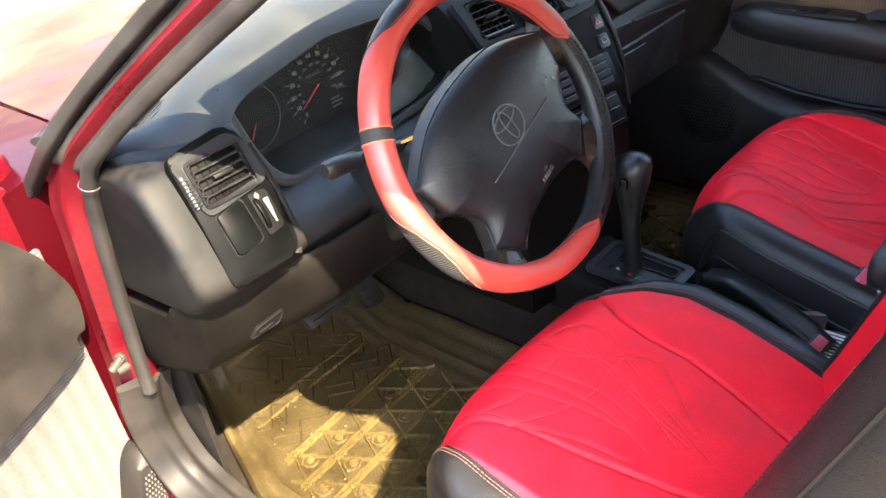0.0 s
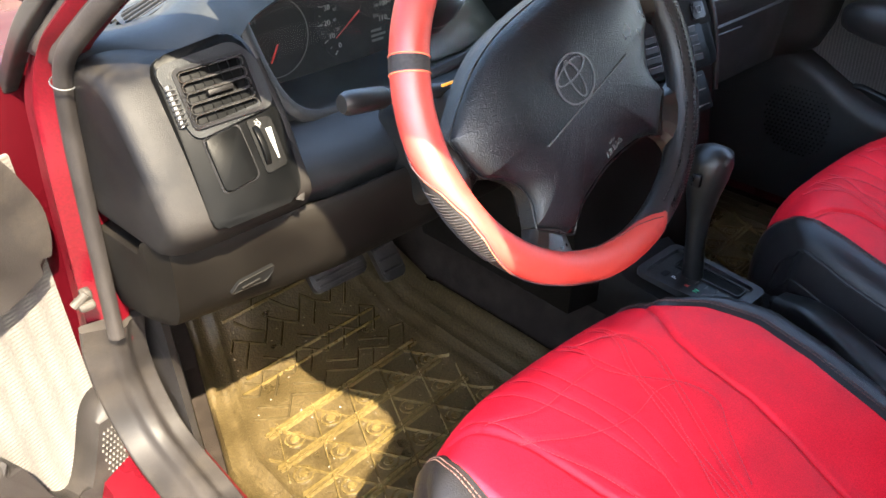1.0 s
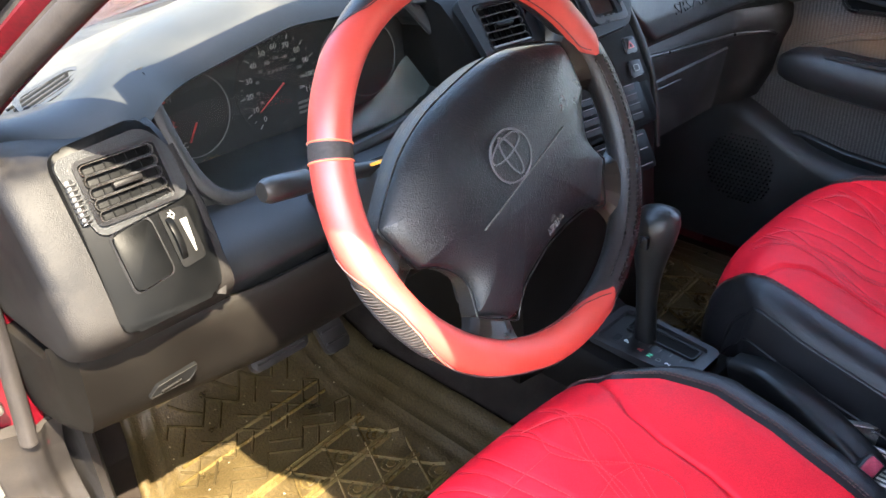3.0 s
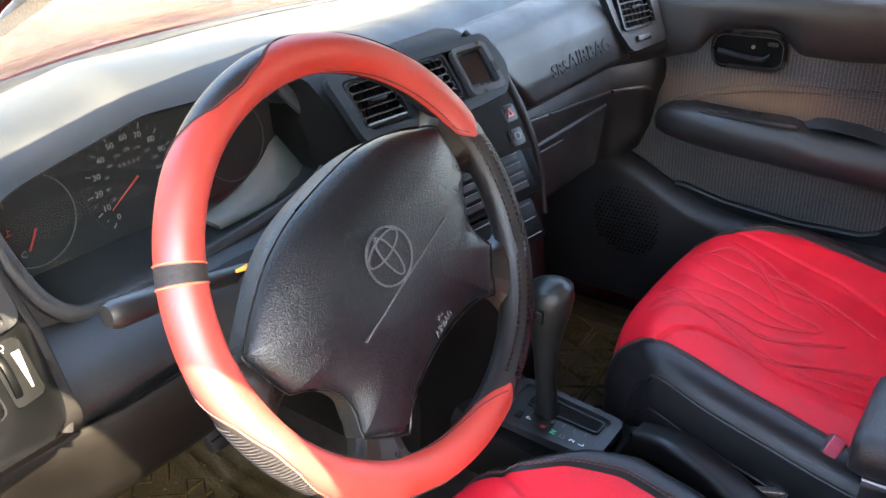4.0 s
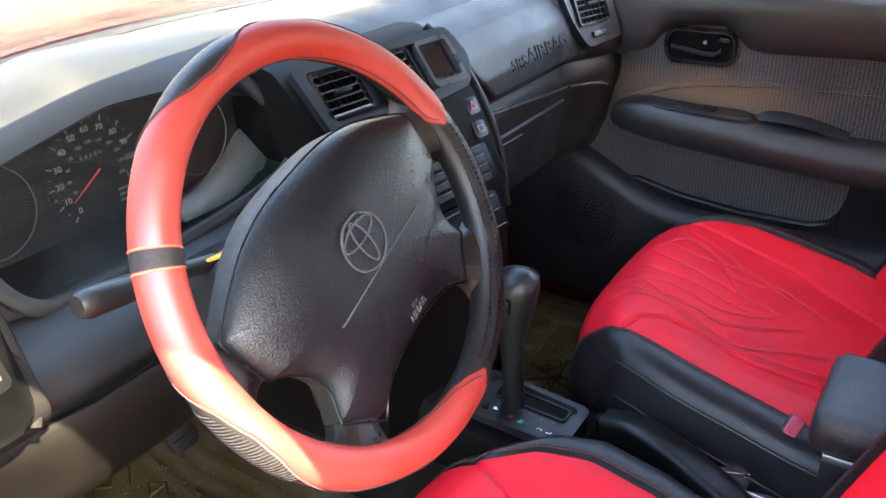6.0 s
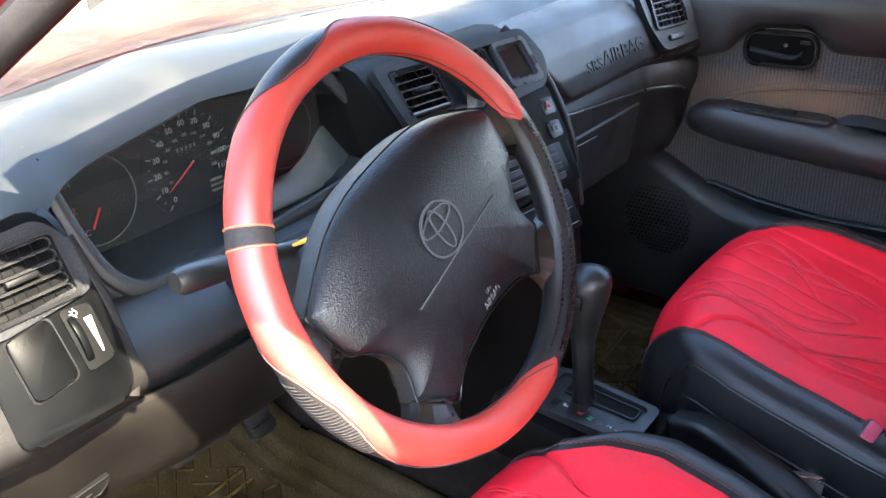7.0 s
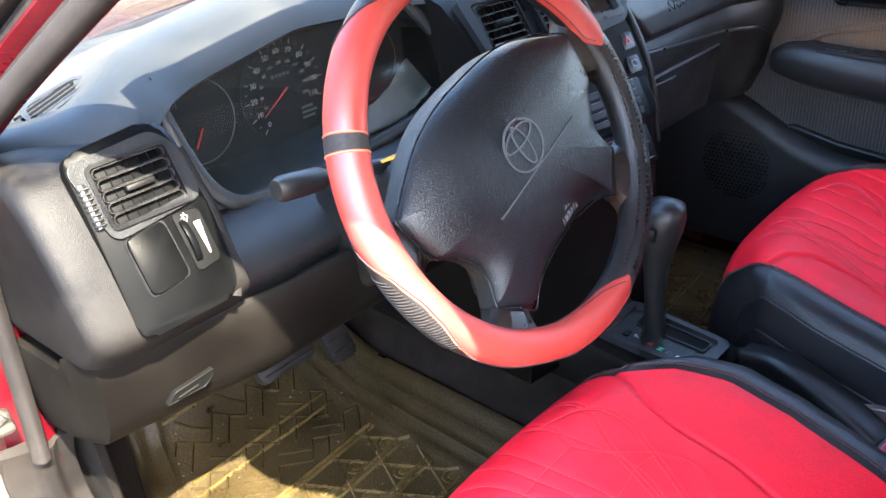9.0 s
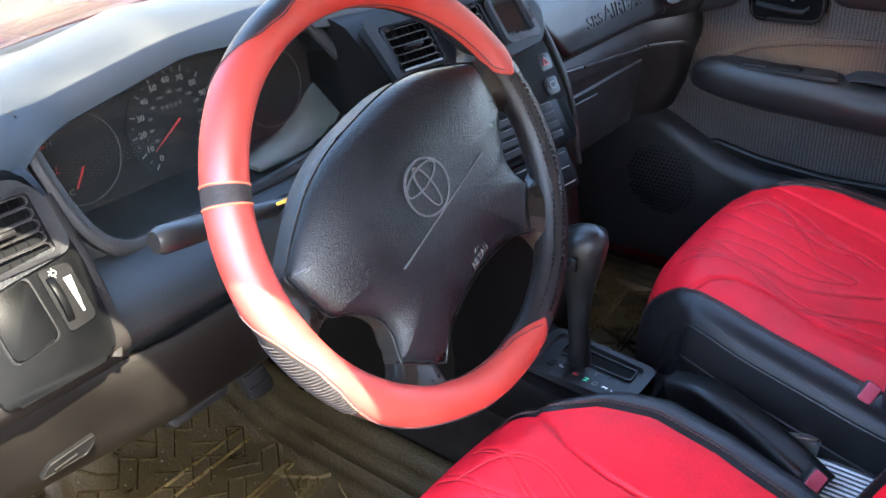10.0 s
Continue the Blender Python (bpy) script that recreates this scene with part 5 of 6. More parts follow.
    part("column_boot", skin([[R @ Vector((p.x * k, p.y * k, h)) for p in ring] for k, h in ((0.99, -0.013), (0.9, -0.030), (0.6, -0.055), (0.45, -0.10))]), BLACK_PLASTIC, w, "black back of the wheel hub", smooth=60)
    part("pad_seam", tube([R @ Vector((p.x * 1.004, p.y * 1.004, 0.001)) for p in ring], 0.0010, 5, True), GLOSS, pad, "dark joint round the pad")
    L = R @ pose(0, 0, 0, 0, 0, 3.5)
    B = L @ at(-0.005, 0.0055)
    part("emblem_ring", join(ring_prism(oval(0.0262, 0.0232, 48), oval(0.0246, 0.0216, 48), 0.0215, 0.0240, B), ring_prism(oval(0.0222, 0.0082, 36), oval(0.0208, 0.0068, 36), 0.0215, 0.0238, B @ at(0, 0.0085)), ring_prism(oval(0.0078, 0.0196, 36), oval(0.0064, 0.0182, 36), 0.0215, 0.0238, B)), BADGE, pad, "embossed oval badge of plain rings")
    part("groove_line", box(-0.070, 0.070, -0.0006, 0.0006, 0.0160, 0.0238, 0.0002, 1, m=L @ at(-0.004, -0.0185)), DIM, pad, "pale line across the pad")
    part("lettering", join(letters("AIRBAG", 0.0080, L @ at(0.0, -0.0775, 0.0135)), letters("SRS", 0.0062, L @ at(0.0, -0.0690, 0.0152)), ring_prism(rrect(-0.0045, 0.0045, -0.064, -0.058, 0.001), rrect(-0.0036, 0.0036, -0.063, -0.059, 0.001), 0.0155, 0.0165, L)), DIM, pad, "small pale lettering SRS AIRBAG")
    # column with stalks
    col = thing("steering_column", (-0.348, 0.2, 0.80), "black plastic steering column cowl with stalk and key sticker", "steering column")
    rows = []
    for s, k in ((0.055, 0.78), (0.065, 0.95), (0.10, 1.0), (0.16, 1.05), (0.24, 1.08), (0.26, 1.0)):
        m = WHEEL @ at(0, 0, -s)
        rows.append([m @ Vector((x * k, y * k, 0)) for x, y in rounded([(-0.062, 0.030), (0.062, 0.030), (0.066, -0.01), (0.05, -0.062 - 0.16 * max(0.0, s - 0.10)), (-0.05, -0.062 - 0.16 * max(0.0, s - 0.10)), (-0.066, -0.01)], 0.022, 5)])
    part("cowl", skin(rows), BLACK_PLASTIC, col, "black two-part column cowl", smooth=50)
    m = WHEEL @ at(0, 0, -0.115)
    st = part("stalk", sweep([m @ Vector(p) for p in ((-0.045, 0.030, 0), (-0.10, 0.040, 0.006), (-0.130, 0.045, 0.010))], oval(0.0075, 0.006, 12), m.to_3x3() @ Vector((0, 0, 1))), BLACK_PLASTIC, col, "black indicator stalk")
    part("stalk_tip", sweep([m @ Vector(p) for p in ((-0.122, 0.043, 0.009), (-0.128, 0.0445, 0.0095), (-0.150, 0.0475, 0.0125), (-0.170, 0.050, 0.015), (-0.176, 0.0508, 0.0157))], oval(0.0115, 0.0108, 14), m.to_3x3() @ Vector((0, 0, 1)), scale=[0.7, 0.95, 1.0, 1.0, 0.75]), BLACK_PLASTIC, st, "thick ribbed end of the stalk")
    part("stalk_mark", box(-0.106, -0.100, 0.032, 0.048, 0.010, 0.0125, 0.001, m=m), DIM, st)
    part("sticker", box(-0.062, -0.040, 0.034, 0.037, 0.0, 0.022, 0.001, m=WHEEL @ at(0, 0, -0.10)), YELLOW, col, "curled yellow sticker")
    part("stalk", sweep([m @ Vector(p) for p in ((0.055, 0.004, 0), (0.10, 0.010, 0.006), (0.150, 0.016, 0.012))], oval(0.0075, 0.006, 12), m.to_3x3() @ Vector((0, 0, 1))), BLACK_PLASTIC, col, "black wiper stalk")


# ---- seats ----
NOSE = [(0.006, 0.40, 0), (0.014, 0.45, 0), (0.020, 0.50, 0), (0.020, 0.55, 0), (0.010, 0.592, 0), (-0.012, 0.622, 0), (-0.048, 0.640, 0), (-0.10, 0.633, 0), (-0.18, 0.613, 0), (-0.28, 0.590, 0), (-0.38, 0.572, 0), (-0.47, 0.565, 0)]


def resampled(points, n):
    p = smooth_path(points, 12)
    d = [0.0]
    for a, b in zip(p, p[1:]):
        d.append(d[-1] + (b - a).length)
    s = np.linspace(0, d[-1], n)
    return np.stack([np.interp(s, d, [q[i] for q in p]) for i in (0, 1)], 1), s, d


def line_field(x, y, lines, width):
    """How deep each point lies in the stitched lines, 0 to 1."""
    best = np.full(x.shape, 9.0)
    for line in lines:
        for (ax, ay), (bx, by) in zip(line, line[1:]):
            dx, dy = bx - ax, by - ay
            t = np.clip(((x - ax) * dx + (y - ay) * dy) / (dx * dx + dy * dy + 1e-9), 0, 1)
            best = np.minimum(best, np.hypot(x - ax - t * dx, y - ay - t * dy))
    return np.exp(-(best / width) ** 2)


def wavy(x0, amp, y0, y1, phase, period=0.16, lean=0.0, n=40):
    out = []
    for k in range(n + 1):
        y = y0 + (y1 - y0) * k / n
        q = ((y / period + phase) % 1.0)
        tri = 4 * abs(q - 0.5) - 1
        tri = math.sin(tri * math.pi / 2)
        out.append((x0 + amp * tri + lean * (y - y0), y))
    return out


# stitched runs on each cushion (double or single; across and along it) and its deeper seams
QUILT = {
    1: [(True, [(0.051, 0.0), (0.050, -0.037), (0.024, -0.080), (0.010, -0.125), (-0.006, -0.19), (-0.02, -0.25)]),
        (True, [(0.000, -0.020), (0.050, -0.042), (0.063, -0.078), (0.050, -0.112), (0.030, -0.160), (0.003, -0.223), (-0.02, -0.28)]),
        (False, [(0.014, 0.0), (0.007, -0.039), (-0.003, -0.060), (0.015, -0.089), (0.056, -0.129), (0.069, -0.166), (0.048, -0.195), (0.01, -0.25)]),
        (False, [(0.0, 0.01), (0.004, -0.050), (0.018, -0.092), (0.021, -0.133), (0.0, -0.18), (-0.03, -0.24)]),
        (False, [(-0.040, 0.0), (-0.046, -0.040), (-0.036, -0.080), (-0.024, -0.131), (-0.03, -0.19)]),
        (False, [(-0.105, 0.0), (-0.090, -0.045), (-0.076, -0.080), (-0.060, -0.130), (-0.05, -0.19)]),
        (False, [(-0.153, 0.0), (-0.138, -0.045), (-0.125, -0.096), (-0.10, -0.15), (-0.085, -0.21)]),
        (False, [(-0.07, 0.005), (-0.065, -0.05), (-0.05, -0.10), (-0.045, -0.16), (-0.06, -0.22)]),
        (False, [(-0.155, -0.03), (-0.10, -0.06), (-0.044, -0.06), (0.0, -0.06)]),
        (False, [(-0.14, -0.075), (-0.08, -0.11), (-0.024, -0.125), (0.02, -0.12), (0.05, -0.125)])],
    -1: [(True, [(0.030, -0.030), (0.071, -0.055), (0.060, -0.092), (0.018, -0.140), (0.031, -0.194)]),
         (False, [(0.02, -0.02), (-0.003, -0.053), (-0.012, -0.117), (-0.019, -0.168), (-0.021, -0.223), (-0.047, -0.207), (-0.075, -0.153), (-0.067, -0.085), (-0.082, -0.040), (-0.117, -0.010)]),
         (True, [(-0.140, -0.015), (-0.131, -0.035), (-0.105, -0.082), (-0.097, -0.128), (-0.100, -0.176), (-0.035, -0.264)]),
         (True, [(-0.10, -0.015), (-0.113, -0.040), (-0.119, -0.104), (-0.147, -0.160), (-0.146, -0.197), (-0.104, -0.251), (-0.069, -0.307)]),
         (False, [(-0.07, -0.02), (-0.090, -0.060), (-0.115, -0.12), (-0.138, -0.187), (-0.133, -0.258), (-0.106, -0.321)]),
         (False, [(0.05, -0.02), (0.035, -0.07), (0.04, -0.12), (0.055, -0.17), (0.03, -0.23)]),
         (False, [(-0.03, -0.015), (-0.045, -0.06), (-0.04, -0.11), (-0.05, -0.16), (-0.04, -0.22)]),
         (False, [(0.09, -0.04), (0.055, -0.11), (0.018, -0.14), (-0.02, -0.17)]),
         (False, [(0.10, -0.06), (0.075, -0.12), (0.045, -0.17), (0.05, -0.22), (0.02, -0.29)])],
}
GROOVES = {
    1: [[(0.127, 0.03), (0.128, -0.03), (0.118, -0.055), (0.104, -0.082), (0.099, -0.125), (0.105, -0.185), (0.096, -0.25), (0.075, -0.33), (0.05, -0.42)],
        [(-0.175, 0.0), (-0.158, -0.03), (-0.135, -0.08), (-0.115, -0.16), (-0.085, -0.26), (-0.05, -0.36), (-0.03, -0.42)]],
    -1: [[(0.205, -0.045), (0.172, -0.066), (0.150, -0.098), (0.150, -0.154), (0.165, -0.225), (0.15, -0.32), (0.11, -0.42)],
         [(-0.118, 0.02), (-0.140, -0.048), (-0.126, -0.126), (-0.123, -0.213), (-0.082, -0.338), (-0.05, -0.42)]],
}


def seat(name, cx, flip, label):
    """A front seat in a two-tone cover. flip: +1 where the tunnel lies on its +x side."""
    s = thing(name, (cx, -0.25, 0.34), label, "car seat", group="front seats")
    line, arc, _ = resampled(NOSE, 240)
    top = int(np.argmax(line[:, 1]))
    flat = -(arc - arc[top]) - 0.048
    tang = np.gradient(line, axis=0)
    tang /= np.linalg.norm(tang, axis=1)[:, None]
    nor = np.stack([tang[:, 1], -tang[:, 0]], 1)
    if nor[top, 1] < 0:
        nor = -nor
    nx = 181
    wide = np.interp(-flat, [-0.30, 0.0, 0.025, 0.045, 0.07, 0.126, 0.20, 0.316, 0.44], [0.120, 0.124, 0.128, 0.146, 0.180, 0.207, 0.206, 0.182, 0.165])
    outer = np.interp(-flat, [-0.30, 0.0, 0.03, 0.10, 0.20, 0.30, 0.44], [0.175, 0.188, 0.198, 0.206, 0.210, 0.198, 0.178])
    X, Y = np.meshgrid(np.linspace(-1, 1, nx), flat)
    plain = np.interp(-flat, [-0.30, -0.05, 0.0, 0.05, 0.14, 0.235, 0.30, 0.44], [0.180, 0.188, 0.196, 0.205, 0.218, 0.229, 0.238, 0.242])
    inner, away = (wide, outer) if flip > 0 else (plain, wide)
    X = np.where(X * flip > 0, X * inner[:, None], X * away[:, None])
    lines = []
    for double, run in QUILT[flip]:
        run = [(p.x, p.y) for p in smooth_path([(x, y, 0) for x, y in run], 5)]
        lines.append(run)
        if double:
            lines.append([(x + 0.006, y - 0.002) for x, y in run])
    quilt = line_field(X, Y, lines, 0.0020)
    mask = np.clip((0.03 - Y) / 0.02, 0, 1) * np.clip((Y + 0.34) / 0.04, 0, 1)
    sx = flip * X
    groove = line_field(sx, Y, GROOVES[flip], 0.0032)
    rise = 0.014 * (1 - (X / 0.22) ** 2) * np.clip((Y + 0.45) / 0.3, 0, 1) + 0.018 * np.clip((np.abs(X) - 0.10) / 0.09, 0, 1) * np.clip(-Y / 0.3, 0, 1)
    rng = np.random.RandomState(3)
    puff = np.zeros_like(X)
    for _ in range(14):
        a, b, c, e = rng.uniform(-1, 1, 4)
        puff += 0.0005 * np.sin(35 * (a * X + b * Y) + 6 * c) * np.cos(22 * (e * X - a * Y))
    D = rise + puff - 0.0017 * quilt * mask - 0.0045 * groove
    corner = np.clip((np.abs(X) - 0.09) / 0.16, 0, 1) ** 2 * np.clip((Y + 0.16) / 0.16, 0, 1) ** 1.5
    P = np.stack([cx + X, line[:, 0][:, None] + nor[:, 0][:, None] * D - 0.045 * corner, line[:, 1][:, None] + nor[:, 1][:, None] * D - 0.014 * corner], -1)
    cush = part("cushion", skin([[tuple(p) for p in row] for row in P], False, False, False), RED, s, "red quilted leather cushion", smooth=180)
    # quilting thread lying in its furrows
    def on_cushion(x, y):
        i = float(np.interp(-y, -flat, np.arange(len(flat))))
        i0 = min(int(i), len(flat) - 2)
        j = float(np.interp(x, X[i0], np.arange(nx)))
        j0 = min(int(j), nx - 2)
        a, b = i - i0, j - j0
        p = (P[i0, j0] * (1 - a) * (1 - b) + P[i0 + 1, j0] * a * (1 - b) + P[i0, j0 + 1] * (1 - a) * b + P[i0 + 1, j0 + 1] * a * b)
        return Vector(p) + Vector((0, nor[i0, 0], nor[i0, 1])) * 0.0004
    threads = [stitch_run([on_cushion(x, y) for x, y in ln if abs(x) < 0.19], 0.0036, 0.0012, 0.0007) for ln in lines]
    part("quilting", join(*threads), THREAD_QUILT, cush, "dark red quilting stitches", kind="stuff")
    # black side pieces
    def side_rows(sign):
        rows = []
        for i in range(0, 240, 3):
            e = P[i, -1 if sign > 0 else 0]
            n2 = nor[i]
            f = float(np.clip((flat[i] + 0.16) / 0.16, 0, 1)) ** 1.5
            row = []
            for dx, dn in ((-0.002, 0.0005), (0.006, 0.0030), (0.020, 0.0030), (0.036, -0.001), (0.046, -0.009), (0.050, -0.021)):
                row.append((e[0] + sign * dx, e[1] + n2[0] * dn - 0.03 * f * (dx / 0.050) ** 2, e[2] + n2[1] * dn))
            rows.append(row)
        return rows
    for sign in (-1, 1):
        rows = side_rows(sign)
        bol = part("bolster", skin(rows, False, False, False), BLACK, s, "black leather bolster with double stitching", smooth=180)
        pip = [Vector(r[-1]) for r in rows]
        part("piping", tube(pip, 0.0028, 8), BLACK, bol, "black piping")
        for off in (1, 2):
            part("stitching", stitch_run([Vector(r[1]).lerp(Vector(r[2]), 0.30 * (off - 1)) + Vector((0, 0, 0.0004)) for r in rows], 0.0040, 0.002, 0.0008), THREAD_BROWN, bol, "brown double stitching")
        wall = []
        for q in pip[14:]:
            wall.append([(q.x - sign * 0.002, q.y, q.z - 0.001), (q.x + sign * 0.004, q.y + 0.004, q.z - 0.03), (q.x + sign * 0.006, q.y + 0.004, q.z - 0.08), (q.x, q.y, min(q.z - 0.10, 0.43)), (q.x - sign * 0.03, q.y, 0.40)])
        part("side_panel", skin(wall, False, False, False), BLACK, s, "black leather side of the cushion", smooth=180)
        part("side_fold", tube([Vector(w[1]).lerp(Vector(w[2]), 0.35) + Vector((sign * 0.0015, 0, 0)) for w in wall[4:]], 0.0016, 6), BLACK, s, "stitched fold")
    part("pan", box(cx - 0.23, cx + 0.23, -0.52, -0.02, 0.385, 0.50, 0.03), CARPET, s, "dark seat base")
    # backrest
    line2, arc2, _ = resampled([(-0.365, 0.555, 0), (-0.385, 0.60, 0), (-0.415, 0.68, 0), (-0.46, 0.80, 0), (-0.52, 0.95, 0), (-0.57, 1.08, 0), (-0.60, 1.14, 0), (-0.64, 1.165, 0)], 70)
    t2 = np.gradient(line2, axis=0)
    t2 /= np.linalg.norm(t2, axis=1)[:, None]
    n2 = np.stack([t2[:, 1], -t2[:, 0]], 1)
    xb = np.linspace(-0.185, 0.185, 61)
    XB, YB = np.meshgrid(xb, arc2)
    quilt = line_field(XB, YB, [wavy(-0.10 + 0.05 * k, 0.028, 0.08, 0.50, ph, 0.17) for k in range(5) for ph in (0.1, 0.6)], 0.0025)
    gro = line_field(XB, YB, [[(0.05 * q, 0.0), (0.10 * q, 0.12), (0.14 * q, 0.3), (0.15 * q, 0.55)] for q in (-1, 1)], 0.004)
    shape = 0.055 * np.clip((np.abs(XB) - 0.05) / 0.14, 0, 1) ** 1.6
    DB = shape - 0.003 * quilt - 0.006 * gro
    PB = np.stack([cx + XB, line2[:, 0][:, None] + n2[:, 0][:, None] * DB, line2[:, 1][:, None] + n2[:, 1][:, None] * DB], -1)
    part("backrest", skin([[tuple(p) for p in row] for row in PB], False, False, False), RED, s, "red quilted leather backrest", smooth=180)
    for sign in (-1, 1):
        rows = []
        for i in range(0, 70, 2):
            e = PB[i, -1 if sign > 0 else 0]
            row = []
            for dx, dn in ((-0.002, 0.0), (0.010, 0.004), (0.030, 0.002), (0.050, -0.020), (0.058, -0.060), (0.050, -0.14)):
                row.append((e[0] + sign * dx, e[1] + n2[i, 0] * dn, e[2] + n2[i, 1] * dn))
            rows.append(row)
        bol = part("back_bolster", skin(rows, False, False, False), BLACK, s, "black leather backrest side", smooth=180)
        part("piping", tube([Vector(r[3]) for r in rows], 0.0028, 8), BLACK, bol, "black piping")
        part("stitching", stitch_run([Vector(r[1]) + Vector((0, 0.0006, 0)) for r in rows], 0.0040, 0.003, 0.0005), THREAD_BROWN, bol, "brown stitching")
    part("back_shell", skin([[tuple(PB[i, j] - np.array([0, 0.07 + (0.055 if abs(xb[j]) < 0.05 else 0), 0.02])) for j in (0, 15, 30, 45, 60)] for i in range(0, 70, 6)], False, False, False), BLACK, s, "black back of the seat", smooth=180)
    part("headrest", box(cx - 0.12, cx + 0.12, -0.74, -0.65, 1.13, 1.27, 0.03, 4), RED, s, "red leather headrest")
    for dx in (-0.05, 0.05):
        part("headrest_post", tube([(cx + dx, -0.69, 1.05), (cx + dx, -0.69, 1.16)], 0.006, 10), METAL, s, "steel headrest post")
    for dx in (-0.18, 0.18):
        part("seat_rail", box(cx + dx - 0.02, cx + dx + 0.02, -0.55, 0.0, 0.334, 0.386, 0.004), METAL, s, "steel seat rail")
    return s


# ---- passenger door ----
def make_passenger_door():
    d = thing("passenger_door", (0.68, -0.2, 0.35), "closed passenger door trimmed in speckled grey cloth and black plastic", "car door")
    part("door_skin", skin([[(0.66, y, 0.34), (0.74, y, 0.34), (0.76, y, 0.60), (0.735, y, 0.985), (0.66, y, 0.985)] for y in (-0.76, 0.46)]), PAINT, d, "red outer door skin")
    rows = []
    for y in [0.262 - 1.002 * k / 110 for k in range(111)]:
        low = sum(float(np.interp(y + dy, [-0.745, -0.25, -0.112, -0.062, -0.045, -0.022, 0.062, 0.088, 0.106, 0.177, 0.27], [0.905, 0.900, 0.896, 0.898, 0.918, 0.934, 0.930, 0.914, 0.886, 0.866, 0.858])) for dy in (-0.008, -0.004, 0.0, 0.004, 0.008)) / 5
        rows.append([(0.640, y, low - 0.004), (0.626, y, low), (0.617, y, low + 0.008), (0.606, y, low * 0.6 + 0.962 * 0.4), (0.599, y, 0.966), (0.602, y, 0.987), (0.618, y, 1.000), (0.660, y, 1.004), (0.665, y, 0.94)])
    part("upper_pad", skin(rows), DOOR_PAD, d, "soft charcoal upper door pad", smooth=75)
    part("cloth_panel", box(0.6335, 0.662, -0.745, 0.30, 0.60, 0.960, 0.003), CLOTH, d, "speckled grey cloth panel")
    seam = smooth_path([(0.632, 0.138, 0.790), (0.632, 0.095, 0.808), (0.632, 0.045, 0.824), (0.632, -0.062, 0.840), (0.632, -0.33, 0.850), (0.632, -0.72, 0.850)], 6)
    part("cloth_fold", sweep(seam, oval(0.006, 0.004, 8), (1, 0, 0)), CLOTH, d, "raised fold in the cloth")
    # armrest
    rows = []
    for y, k, zt in ((0.172, 0.10, 0.770), (0.168, 0.45, 0.782), (0.158, 0.75, 0.790), (0.140, 0.92, 0.795), (0.10, 1.0, 0.797), (0.02, 1.0, 0.792), (-0.08, 1.0, 0.788), (-0.12, 1.0, 0.776), (-0.22, 1.03, 0.770), (-0.36, 1.06, 0.768), (-0.72, 1.06, 0.768)):
        w = 0.070 * k
        zb = float(np.interp(y, [-0.37, -0.13, 0.07, 0.16], [0.692, 0.702, 0.716, 0.732]))
        mid = (zt + zb) / 2
        hz = (zt - zb) / 2 * max(k, 0.35)
        rows.append([(0.640, y, mid + hz), (0.640 - w * 0.80, y, mid + hz), (0.640 - w * 0.97, y, mid + hz * 0.75), (0.640 - w, y, mid + hz * 0.2), (0.640 - w * 0.86, y, mid - hz * 0.6), (0.640 - w * 0.4, y, mid - hz), (0.640, y, mid - hz * 1.1)])
    arm = part("armrest", skin(rows), DOOR_PAD, d, "dark blue-black plastic armrest", smooth=60)
    part("switch_plate", prism(rounded([(0.580, 0.082), (0.622, 0.076), (0.622, -0.078), (0.578, -0.092)], 0.012), 0.790, 0.7955, None, 0.0015), CONSOLE, arm, "grey window switch plate")
    part("lock_button", box(0.590, 0.604, 0.028, 0.066, 0.793, 0.7985, 0.002), BLACK_PLASTIC, arm, "small black switch")
    part("window_switch", skin([[(x, y, 0.794 + h) for y, h in ((0.022, 0.0), (0.016, 0.006), (0.0, 0.004), (-0.014, 0.0075), (-0.026, 0.006), (-0.030, 0.0), (0.0, -0.002))] for x in (0.588, 0.606)]), DASH, arm, "rocker window switch")
    part("pull_cup", skin([[(0.640, y, 0.806 + h), (0.626, y, 0.803 + h), (0.612, y, 0.792 + h), (0.640, y, 0.770)] for y, h in ((-0.088, -0.018), (-0.105, -0.008), (-0.13, -0.006), (-0.175, -0.010), (-0.21, -0.018), (-0.24, -0.026))]), DOOR_PAD, arm, "moulded pull cup", smooth=60)
    # inner handle
    hm = face_plane((0.632, 0.0175, 0.8965), (0, -1, 0.0), (0, 0.02, 1))
    hd = part("inner_handle", ring_prism(rrect(-0.064, 0.062, -0.032, 0.030, 0.024, 7), rrect(-0.0575, 0.0555, -0.0260, 0.0240, 0.018, 7), -0.002, 0.008, hm), GLOSS, d, "black recessed inner door handle")
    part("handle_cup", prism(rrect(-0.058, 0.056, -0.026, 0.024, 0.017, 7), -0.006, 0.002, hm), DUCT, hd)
    part("ring_edge", sweep([hm @ Vector((x, y, 0.0078)) for x, y in rrect(-0.0585, 0.0565, -0.0268, 0.0248, 0.0185, 7)], oval(0.0010, 0.0009, 6), hm.to_3x3() @ Vector((0, 0, 1)), True), SLAT, hd, "paler inner edge of the surround")
    part("lever", skin([[hm @ Vector((x, y + dy, z + dz)) for dy, dz in ((0.004, 0), (0.0, 0.004), (-0.004, 0.002), (-0.003, -0.004), (0.003, -0.004))] for x, y, z in ((-0.052, -0.004, 0.006), (-0.02, -0.007, 0.011), (0.01, -0.011, 0.012), (0.026, -0.012, 0.008), (0.034, -0.006, 0.004))]), CONSOLE, hd, "curved handle lever", smooth=60)
